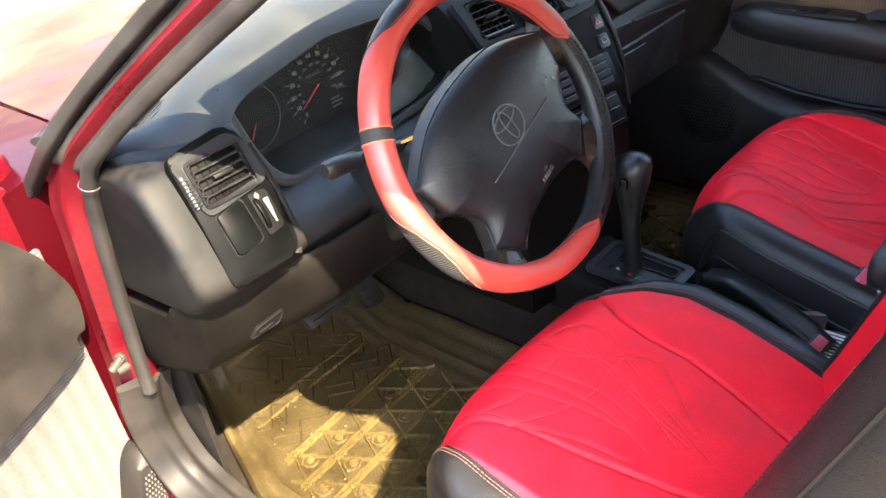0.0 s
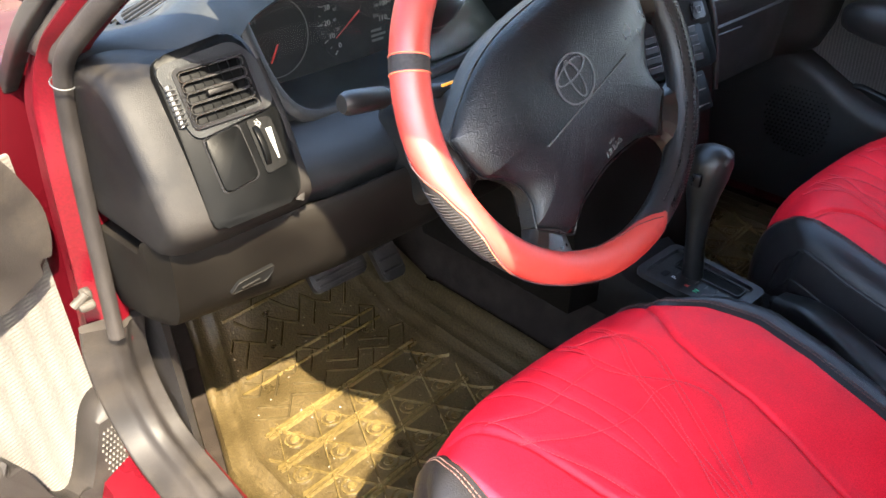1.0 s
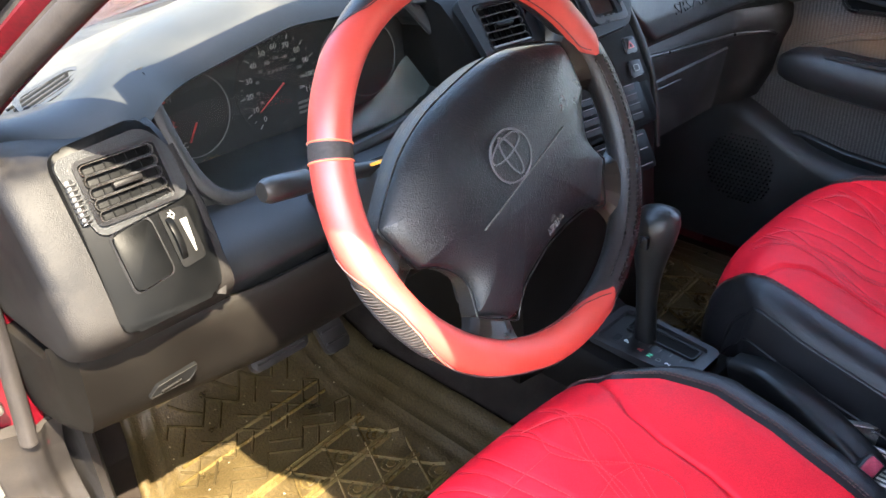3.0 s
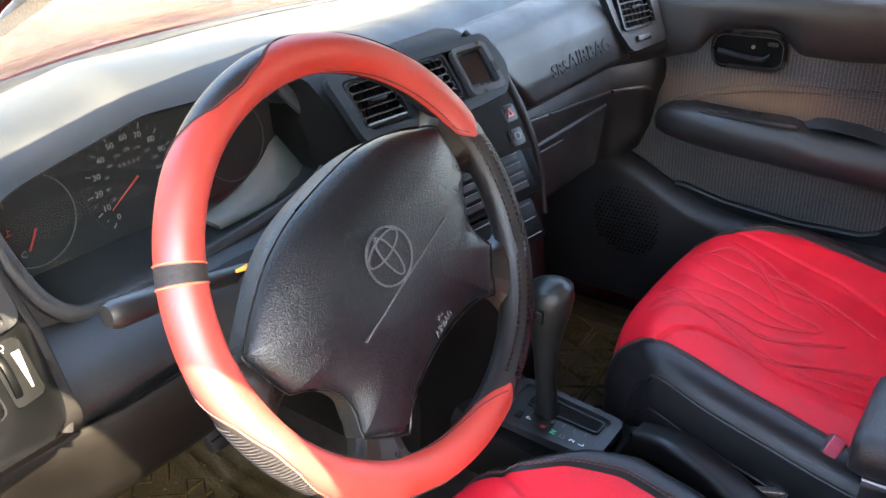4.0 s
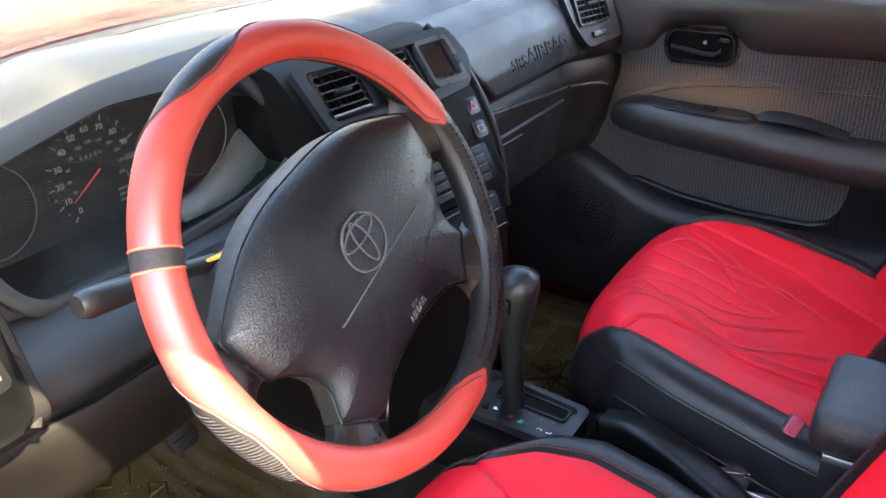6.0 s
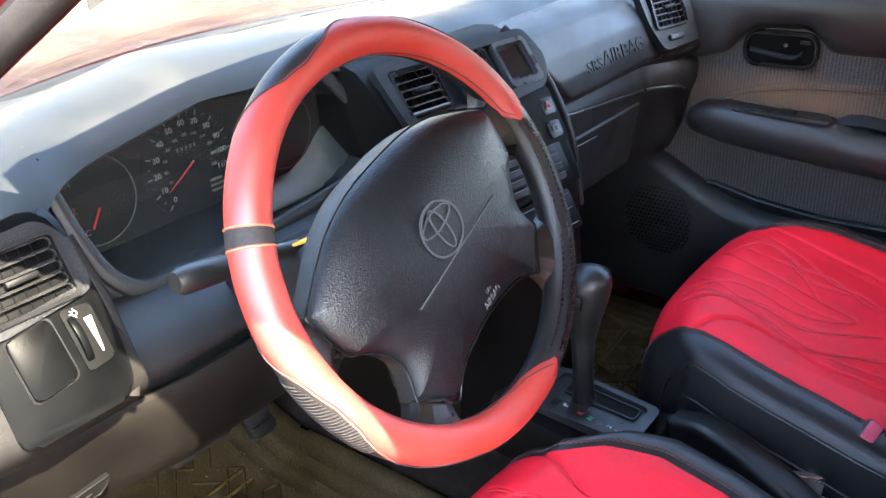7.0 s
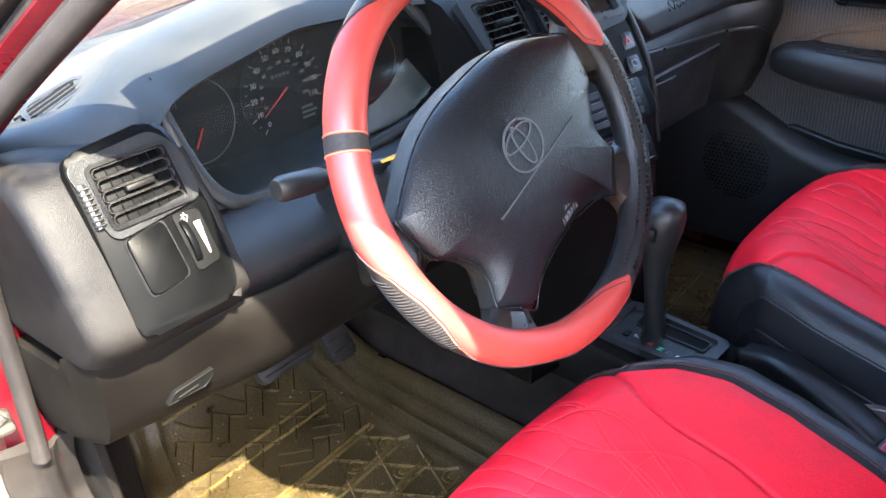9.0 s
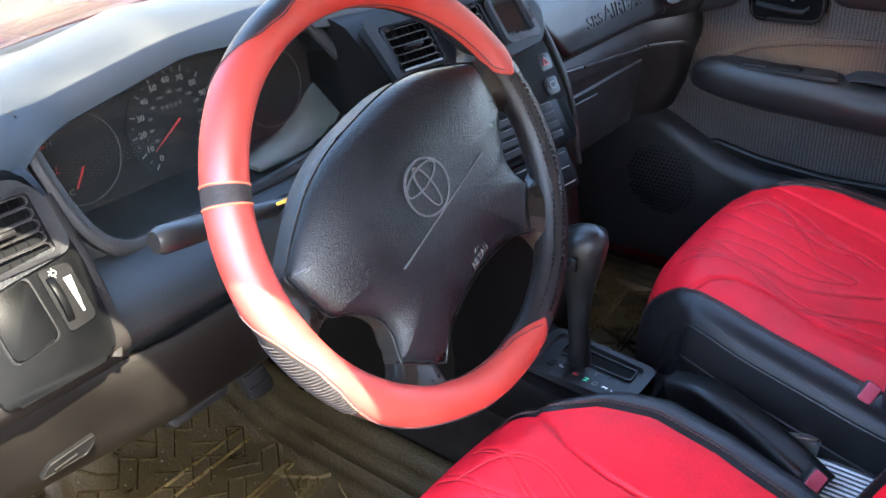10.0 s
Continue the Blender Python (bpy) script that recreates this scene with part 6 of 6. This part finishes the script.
    part("screw", tube([hm @ Vector((0.006, 0.006, 0.001)), hm @ Vector((0.006, 0.006, 0.004))], 0.0032, 12), OLD_METAL, hd, "bright screw")
    part("lock_slide", box(0.030, 0.046, 0.010, 0.016, 0.002, 0.006, 0.001, m=hm), BLACK_PLASTIC, hd)
    # lower trim with pocket and loudspeaker
    rows = []
    for y in [0.43 - 1.17 * k / 44 for k in range(45)]:
        top = float(np.interp(y, [-0.74, -0.25, -0.10, 0.02, 0.08, 0.13, 0.20, 0.26, 0.43], [0.585, 0.580, 0.578, 0.584, 0.600, 0.622, 0.660, 0.685, 0.69]))
        rows.append([(0.640, y, top + 0.012), (0.622, y, top + 0.008), (0.605, y, top - 0.004), (0.598, y, top - 0.025), (0.604, y, 0.48), (0.620, y, 0.36), (0.660, y, 0.35), (0.660, y, top)])
    low = part("lower_trim", skin(rows), CONSOLE, d, "black moulded lower door trim", smooth=60)
    part("pocket_lip", skin([[(0.640, y, z + 0.003), (0.628, y, z + 0.002), (0.625, y, z - 0.003), (0.630, y, z - 0.010), (0.630, y, 0.575), (0.640, y, 0.57)] for y, z in ((0.126, 0.632), (0.110, 0.634), (0.03, 0.616), (-0.087, 0.604), (-0.205, 0.606), (-0.232, 0.616), (-0.246, 0.636), (-0.253, 0.664), (-0.256, 0.700), (-0.74, 0.71))]), BLACK_PLASTIC, d, "black edge of the door pocket", smooth=60)
    holes = []
    for i in range(16):
        for j in range(17):
            y, z = 0.275 - 0.0085 * i - (0.004 if j % 2 else 0), 0.475 + 0.0085 * j
            if ((y - 0.205) / 0.072) ** 2 + ((z - 0.545) / 0.075) ** 2 < 1:
                holes.append((y, z))
    verts, faces = [], []
    for y, z in holes:
        k = len(verts)
        x = 0.5965 if z > 0.5 else 0.6
        verts += [(x + 0.004, y + 0.0026, z), (x + 0.004, y, z + 0.0026), (x + 0.004, y - 0.0026, z), (x + 0.004, y, z - 0.0026), (x - 0.0012, y, z)]
        faces += [(k, k + 1, k + 4), (k + 1, k + 2, k + 4), (k + 2, k + 3, k + 4), (k + 3, k, k + 4)]
    part("speaker_grille", from_arrays(verts, faces), DUCT, low, "studded black loudspeaker grille", kind="stuff")
    part("glass", box(0.668, 0.673, -0.70, 0.10, 0.98, 1.012, 0.0), GLASS, d, "edge of the lowered window glass")
    part("waist_seal", box(0.645, 0.690, -0.74, 0.30, 0.992, 1.008, 0.004), RUBBER_BLACK, d, "black window seal")
    part("outer_waist", box(0.69, 0.735, -0.74, 0.40, 0.975, 1.000, 0.006), PAINT, d, "red waist of the door")


# ---- driver's door, open ----
def make_driver_door():
    a = radians(70)
    along, inner = Vector((-math.sin(a), -math.cos(a), 0)), Vector((math.cos(a), -math.sin(a), 0))
    m = Matrix((along, inner, Vector((0, 0, 1)))).transposed().to_4x4()
    m.translation = Vector((-0.738, 0.468, 0))
    d = thing("driver_door", (-1.1, 0.33, 0.3), "open driver's door with pale ribbed cloth and grey plastic trim", "car door")
    part("door_skin", box(-0.05, 1.00, -0.11, -0.035, 0.30, 0.98, 0.02, 3, m), PAINT, d, "red outer door skin")
    part("inner_shell", box(-0.005, 0.96, -0.034, -0.006, 0.33, 0.95, 0.01, 2, m), PAINT, d, "red inner door shell")
    part("cloth_panel", box(0.0, 0.94, -0.005, 0.004, 0.36, 0.86, 0.003, 2, m), CLOTH_PALE, d, "pale ribbed cloth panel in the sun")
    up = [(0.004, 0.755), (0.018, 0.728), (0.06, 0.712), (0.19, 0.690), (0.45, 0.665), (0.94, 0.655), (0.94, 0.96), (0.14, 0.955), (0.065, 0.92), (0.025, 0.865), (0.0, 0.80)]
    bm = prism(rounded(up, 0.02, 4), 0.004, 0.034, m @ Matrix(((1, 0, 0, 0), (0, 0, 1, 0), (0, 1, 0, 0), (0, 0, 0, 1))), 0.012, 3)
    part("upper_trim", bm, SILL, d, "grey plastic upper door trim")
    lowp = [(-0.004, 0.525), (0.030, 0.510), (0.060, 0.44), (0.085, 0.40), (0.12, 0.44), (0.145, 0.535), (0.17, 0.55), (0.23, 0.50), (0.5, 0.47), (0.94, 0.47), (0.94, 0.33), (0.0, 0.33)]
    lo = part("lower_trim", prism(rounded(lowp, 0.025, 4), 0.004, 0.046, m @ Matrix(((1, 0, 0, 0), (0, 0, 1, 0), (0, 1, 0, 0), (0, 0, 0, 1))), 0.016, 3), SILL, d, "grey moulded lower trim and pocket")
    verts, faces = [], []
    for i in range(9):
        for j in range(16):
            x, z = 0.004 + 0.0065 * i + (0.003 if j % 2 else 0), 0.36 + 0.008 * j
            if x > 0.045 - 0.25 * max(0, z - 0.45):
                continue
            k = len(verts)
            for dx, dy, dz in ((0.0022, 0.046, 0), (0, 0.046, 0.0028), (-0.0022, 0.046, 0), (0, 0.046, -0.0028), (0, 0.0478, 0)):
                verts.append(m @ Vector((x + dx, dy, z + dz)))
            faces += [(k, k + 1, k + 4), (k + 1, k + 2, k + 4), (k + 2, k + 3, k + 4), (k + 3, k, k + 4)]
    part("speaker_grille", from_arrays(verts, faces), CLOTH_PALE, lo, "pale studded loudspeaker grille", kind="stuff")
    part("edge_seal", box(-0.012, 0.004, -0.036, -0.01, 0.36, 0.90, 0.004, 2, m), RUBBER_BLACK, d, "black rubber door edge seal")
    part("hinge", join(box(-0.06, -0.006, -0.06, -0.03, 0.52, 0.58, 0.005, 2, m), box(-0.06, -0.006, -0.06, -0.03, 0.80, 0.86, 0.005, 2, m)), PAINT, d, "red door hinges")


# ---- centre console ----
def make_console():
    c = thing("centre_console", (-0.03, -0.1, 0.45), "dark plastic centre console with gear gate and storage box", "console")
    prof = [(-0.098, 0.40), (-0.100, 0.530), (-0.090, 0.546), (0.034, 0.546), (0.044, 0.530), (0.046, 0.40)]
    rows = []
    for y, dz, w in ((0.20, 0.055, 1.0), (0.13, 0.030, 1.0), (0.09, 0.008, 1.0), (0.0, 0.0, 1.0), (-0.075, -0.004, 1.0), (-0.10, -0.03, 1.0), (-0.34, -0.055, 1.0), (-0.62, -0.055, 1.0)):
        rows.append([(-0.027 + (x + 0.027) * w, y, z + (dz if z > 0.45 else 0)) for x, z in prof])
    part("body", skin(rows), KNEE, c, "dark moulded console body", smooth=40)
    gm = face_plane((-0.018, 0.014, 0.5495), (1, 0, 0), (0, 1, 0.03))
    g = part("gear_gate", ring_prism(rounded([(-0.052, 0.082), (0.050, 0.082), (0.040, -0.078), (-0.045, -0.078)], 0.016, 5), rounded([(-0.043, 0.070), (0.041, 0.070), (0.031, -0.064), (-0.036, -0.064)], 0.010, 5), -0.004, 0.010, gm), CONSOLE, c, "raised surround of the gear gate")
    part("gate_plate", prism(rounded([(-0.044, 0.071), (0.042, 0.071), (0.032, -0.065), (-0.037, -0.065)], 0.010, 5), -0.006, 0.003, gm), BLACK_PLASTIC, g, "black gate plate with gear letters")
    part("gate_slot", ring_prism(rounded([(0.004, 0.052), (0.032, 0.052), (0.027, -0.056), (0.002, -0.056)], 0.006, 4), rounded([(0.006, 0.050), (0.030, 0.050), (0.025, -0.054), (0.004, -0.054)], 0.005, 4), 0.003, 0.0065, gm), BLACK_PLASTIC, g)
    part("slot_cover", prism(rounded([(0.007, 0.049), (0.029, 0.049), (0.024, -0.053), (0.005, -0.053)], 0.005, 4), 0.002, 0.0045, gm), KNEE, g, "worn slot slider")
    part("release_button", box(-0.026, -0.012, 0.044, 0.054, 0.002, 0.0045, 0.001, m=gm), FACE, g)
    for txt, x, y, mat in (("P", -0.018, 0.034, WHITE), ("R", -0.022, 0.010, NEEDLE), ("N", -0.024, -0.006, GREEN), ("D", -0.025, -0.020, PALE), ("2", -0.025, -0.034, WHITE), ("L", -0.025, -0.047, WHITE)):
        part("gear_letter", letters(txt, 0.0105, gm @ at(x, y, 0.0032)), mat, g)
    for k in range(6):
        part("gear_mark", box(-0.010, -0.002, 0.036 - 0.016 * k, 0.0375 - 0.016 * k, 0.003, 0.0036, 0, m=gm), DIM, g)
    sh = thing("gear_lever", (-0.01, 0.035, 0.55), "black automatic gear lever with a worn grip", "gear lever")
    rows = []
    for z, a, b, dx, dy in ((0.548, 0.013, 0.017, 0.0, 0.0), (0.58, 0.0125, 0.015, 0.0, 0.001), (0.62, 0.0130, 0.015, 0.0, 0.003), (0.66, 0.0145, 0.017, 0.001, 0.004), (0.695, 0.0205, 0.023, 0.003, 0.004), (0.725, 0.0265, 0.029, 0.006, 0.003), (0.748, 0.0275, 0.030, 0.008, 0.001), (0.764, 0.0240, 0.027, 0.009, 0.0), (0.772, 0.010, 0.013, 0.009, 0.0), (0.7735, 0.002, 0.003, 0.009, 0.0)):
        rows.append([(-0.012 + dx + a * math.cos(t), 0.034 + dy + b * math.sin(t), 0.548 + (z - 0.548) * 0.92) for t in [2 * math.pi * k / 20 for k in range(20)]])
    part("stem", skin(rows[:4]), BLACK_PLASTIC, sh, "slim black lever stem", smooth=60)
    part("grip", skin(rows[3:]), BLACK_PLASTIC, sh, "smooth black grip", smooth=60)
    part("button", box(-0.042, -0.034, 0.026, 0.040, 0.708, 0.726, 0.003), GLOSS, sh, "black shift button")
    # hand brake
    hb = thing("hand_brake", (0.03, -0.15, 0.52), "black hand brake lever lying down in its console slot", "hand brake")
    path = smooth_path([(0.020, -0.085, 0.548), (0.013, -0.13, 0.556), (0.000, -0.18, 0.552), (-0.022, -0.245, 0.538), (-0.036, -0.29, 0.522)], 6)
    sc = [0.72 + 0.18 * min(1, i / 8) for i in range(len(path))]
    part("grip", sweep(path, rounded([(-0.024, -0.026), (0.024, -0.026), (0.026, 0.008), (0.019, 0.017), (-0.019, 0.017), (-0.026, 0.008)], 0.006, 3), (0, 0, 1), False, sc), BLACK_PLASTIC, hb, "ridged black hand brake grip", smooth=60)
    part("button", tube([(0.022, -0.074, 0.545), (0.020, -0.088, 0.547)], 0.008, 12), GREY, hb, "grey release button")
    # seat-side trims and storage box with lid
    part("side_rail", sweep([(0.006, -0.232, 0.540), (0.052, -0.330, 0.540)], rounded([(-0.005, -0.022), (0.005, -0.022), (0.005, 0.005), (-0.005, 0.005)], 0.002), (0, 0, 1)), METAL, c, "grooved grey metal trim strip")
    part("tray", box(-0.082, 0.018, -0.345, -0.212, 0.430, 0.516, 0.006), GREY_BLUE, c, "blue-grey tray behind the hand brake")
    bx = part("storage_box", skin([[(x, y, z) for x, z in rounded([(-0.044, 0.44), (-0.042, 0.654), (0.088, 0.654), (0.088, 0.44)], 0.010)] for y in (-0.345, -0.64)]), CONSOLE, c, "black storage box between the seats")
    rows = []
    for y, k, dz in ((-0.328, 0.80, -0.008), (-0.331, 0.92, -0.003), (-0.342, 1.0, 0.0), (-0.50, 1.0, 0.003), (-0.66, 1.0, 0.003)):
        rows.append([(0.022 + (x - 0.022) * k, y, 0.680 + (z - 0.702) * k + dz) for x, z in rounded([(-0.046, 0.678), (-0.054, 0.706), (-0.046, 0.728), (0.088, 0.728), (0.097, 0.706), (0.092, 0.678)], 0.012, 4)])
    part("lid", skin(rows), LID, bx, "grained black lid", smooth=60)
    part("lid_line", tube([(-0.028, -0.3435, 0.656), (-0.0445, -0.346, 0.656), (-0.0455, -0.50, 0.656)], 0.0014, 6), SILVER, bx, "bright edge under the lid")
    # buckles and belt web
    for x, y, z, nm in ((0.052, -0.304, 0.606, "passenger"), (-0.066, -0.288, 0.556, "driver")):
        b = thing("seat_belt_buckle", (x, y, z - 0.1), "black seat belt buckle with a faded red button", "seat belt buckle", group="seat belt buckles")
        bm = box(-0.018, 0.018, -0.011, 0.011, -0.075, 0.0, 0.005, 3, pose(x, y, z, 28, -18, -12))
        part("case", bm, BLACK_PLASTIC, b, "black plastic case")
        part("button", box(-0.014, 0.014, -0.008, 0.008, -0.003, 0.003, 0.002, 3, pose(x, y, z, 28, -18, -12)), PINK, b, "faded red press button")
    f = thing("striped_cloth", (-0.03, -0.30, 0.516), "folded grey and white striped cloth beside the seat", "cloth")
    part("cloth", skin([[(x, y, z) for y, z in ((-0.258, 0.520), (-0.29, 0.526), (-0.343, 0.526), (-0.343, 0.514), (-0.256, 0.514))] for x in (-0.060, -0.02, 0.014)]), GREY_BLUE, f, "grey cloth")
    for k in range(9):
        part("stripe", box(-0.058 + 0.0078 * k, -0.0545 + 0.0078 * k, -0.338, -0.264, 0.520, 0.5275, 0.001, 1), WHITE, f)


# ---- floor mats ----
def floor_mat(name, x0, x1, y0, y1, z, label, corner=0.0, climb=0.0):
    """A moulded rubber mat; corner: how far its outer front corner is cut; climb: how far its inner border stands up."""
    m = thing(name, ((x0 + x1) / 2, (y0 + y1) / 2, z), label, "floor mat", group="floor mats")
    xs = np.linspace(x0, x1, 64)
    ys = np.linspace(y0, y1, 70)
    def left(y):
        return x0 + corner * float(np.interp(y, [0.36, 0.62, 0.735], [0.0, 0.085, 0.11]))
    def h(x, y):
        e1 = min(x - left(y), y1 - y)
        e2 = x1 - x
        r = 0.013 * math.exp(-((e1 - 0.010) / 0.009) ** 2) + 0.009 * math.exp(-((e1 - 0.046) / 0.007) ** 2)
        r += sum(0.007 * math.exp(-((e2 - d) / 0.006) ** 2) for d in (0.010, 0.038, 0.062, 0.088))
        r += climb * max(0.0, 1 - e2 / 0.10) ** 1.3
        toe = float(np.interp(y, [0.50, 0.60, 0.66, 0.72, 0.80], [0.0, 0.035, 0.098, 0.17, 0.39]))
        return z + r + toe + 0.003 * math.sin(9 * x + 3) * math.sin(7 * y)
    def place(x, y):
        return left(y) + (x - x0) * (x1 - left(y)) / (x1 - x0)
    rows = [[(place(x, y), y, h(place(x, y), y)) for x in xs] + [(place(x, y), y, h(place(x, y), y) - 0.006) for x in xs[::-1]] for y in ys]
    part("sheet", skin(rows), MAT_SHEET, m, "amber moulded rubber sheet", smooth=60)
    ribs = []
    ix0, ix1 = x0 + 0.060, x1 - 0.092
    def rib(a, b, w=0.0022, hh=0.0050):
        a, b = Vector(a), Vector(b)
        n = max(2, int((b - a).length / 0.02))
        pts = [a.lerp(b, k / n) for k in range(n + 1)]
        pts = [p for p in pts if left(p.y) + 0.055 < p.x < ix1 + 0.004 and y0 < p.y < y1 - 0.05]
        if len(pts) < 2:
            return
        t = (b - a).normalized()
        s = Vector((-t.y, t.x)) * w
        rr = []
        for p in pts:
            q = h(p.x, p.y)
            rr.append([(p.x + s.x, p.y + s.y, q - 0.001), (p.x + s.x * 0.45, p.y + s.y * 0.45, q + hh), (p.x - s.x * 0.45, p.y - s.y * 0.45, q + hh), (p.x - s.x, p.y - s.y, q - 0.001)])
        ribs.append(skin(rr))
    # double bars across the mat, two sets of leaning lines, and basket-weave bars towards the toe board
    xk, yk, step = x0 + 0.168, 0.395, 0.066
    for k in range(7):
        y = yk - step * k
        for d in (0.0, 0.009):
            rib((x0, y + d - 0.012), (x1, y + d + 0.020), 0.0022, 0.0062)
    for y in (0.505, 0.625):
        for d in (0.0, 0.022):
            rib((x0, y + d - 0.008), (x1, y + d + 0.010), 0.0026, 0.0040)
    for k in range(-8, 16):
        x = xk + step * k
        rib((x + 0.42 * (y0 - yk), y0), (x + 0.006, yk + 0.012), 0.0020, 0.0058)
        rib((x + 0.60 * (yk - y0), y0), (x - 0.006, yk + 0.012), 0.0018, 0.0050)
    part("lattice", join(*ribs), MAT_RUBBER, m, "raised lattice of crossing bars", kind="stuff")
    ribs.clear()
    cell, u, v = 0.052, Vector((0.79, -0.62)), Vector((0.62, 0.79))
    for i in range(-16, 17):
        for j in range(-16, 17):
            o = Vector((xk + 0.10, 0.50)) + u * (cell * i) + v * (cell * j)
            if 0.40 < o.y < 0.66 and x0 < o.x < x1:
                for d in (0.0, cell / 2):
                    p, q = (o + v * d, o + v * d + u * cell) if (i + j) % 2 else (o + u * d, o + u * d + v * cell)
                    if min(p.y, q.y) > yk + 0.012:
                        rib(tuple(p), tuple(q), 0.0022, 0.0030)
    part("toe_bars", join(*ribs), MAT_DULL, m, "dull basket-weave bars by the pedals", kind="stuff")
    rng = random.Random(7)
    bosses = []
    for i in range(-8, 16):
        for j in range(6):
            y = yk - step * (j + 0.5)
            x = xk + step * i + 0.42 * (y - yk) + 0.024
            if left(y) + 0.07 < x < ix1 - 0.012 and y > y0 + 0.03:
                bosses.append(ring_prism(oval(0.0165, 0.0155, 16), oval(0.0140, 0.0130, 16), -0.002, 0.0030, at(x, y, h(x, y))))
                bosses.append(prism(oval(0.0075, 0.0070, 10), -0.002, 0.0022, at(x, y, h(x, y))))
    part("boss", join(*bosses), MAT_RUBBER, m, "raised round bosses", kind="stuff")
    verts, faces = [], []
    for _ in range(160):
        x, y, s = rng.uniform(x0 + 0.08, x1 - 0.08), rng.uniform(y0 + 0.05, y1 - 0.10), rng.uniform(0.0007, 0.0018)
        k = len(verts)
        q = h(x, y)
        verts += [(x - s, y, q), (x + s, y - s, q), (x + s * 0.4, y + s, q), (x, y, q + s * 1.5)]
        faces += [(k, k + 1, k + 3), (k + 1, k + 2, k + 3), (k + 2, k, k + 3)]
    part("grit", from_arrays(verts, faces), STONE, m, "grit and crumbs on the mat", kind="stuff")


def make_pedals():
    for nm, x, y, z, w, hh, lab in (("brake_pedal", -0.328, 0.495, 0.503, 0.052, 0.032, "worn black rubber brake pedal"), ("accelerator_pedal", -0.215, 0.52, 0.475, 0.024, 0.060, "black metal accelerator pedal above the mat")):
        p = thing(nm, (x, y + 0.05, z), lab, "pedal", group="pedals")
        m = face_plane((x, y, z), (1, 0, 0), (0, 0.62, 0.78))
        part("pad", prism(rrect(-w, w, -hh, hh, 0.012), -0.006, 0.008, m, 0.003), SILL, p, "ribbed rubber pad")
        part("ribs", join(*[box(-w * 0.85, w * 0.85, y2 - 0.002, y2 + 0.002, 0.007, 0.011, 0.001, 1, m=m) for y2 in np.linspace(-hh * 0.7, hh * 0.7, 5)]), SILL, p)
        part("arm", tube(smooth_path([m @ Vector((0, 0, -0.004)), m @ Vector((0, 0.04, -0.03)), Vector((x, y + 0.14, z + 0.16)), Vector((x, y + 0.16, z + 0.30))], 5), 0.008, 8), METAL, p, "steel pedal arm")


make_ground()
make_shell()
make_dash()
make_wheel()
seat("car_seat", -0.355, 1, "red quilted leather driver seat with black stitched sides")
seat("car_seat", 0.308, -1, "red quilted leather passenger seat with black stitched sides")
make_passenger_door()
make_driver_door()
make_console()
floor_mat("driver_mat", -0.628, -0.135, -0.02, 0.735, 0.338, "dusty amber rubber floor mat in the driver footwell", 1.0, 0.05)
floor_mat("passenger_mat", 0.135, 0.60, -0.02, 0.56, 0.338, "dusty amber rubber floor mat in the passenger footwell")
make_pedals()
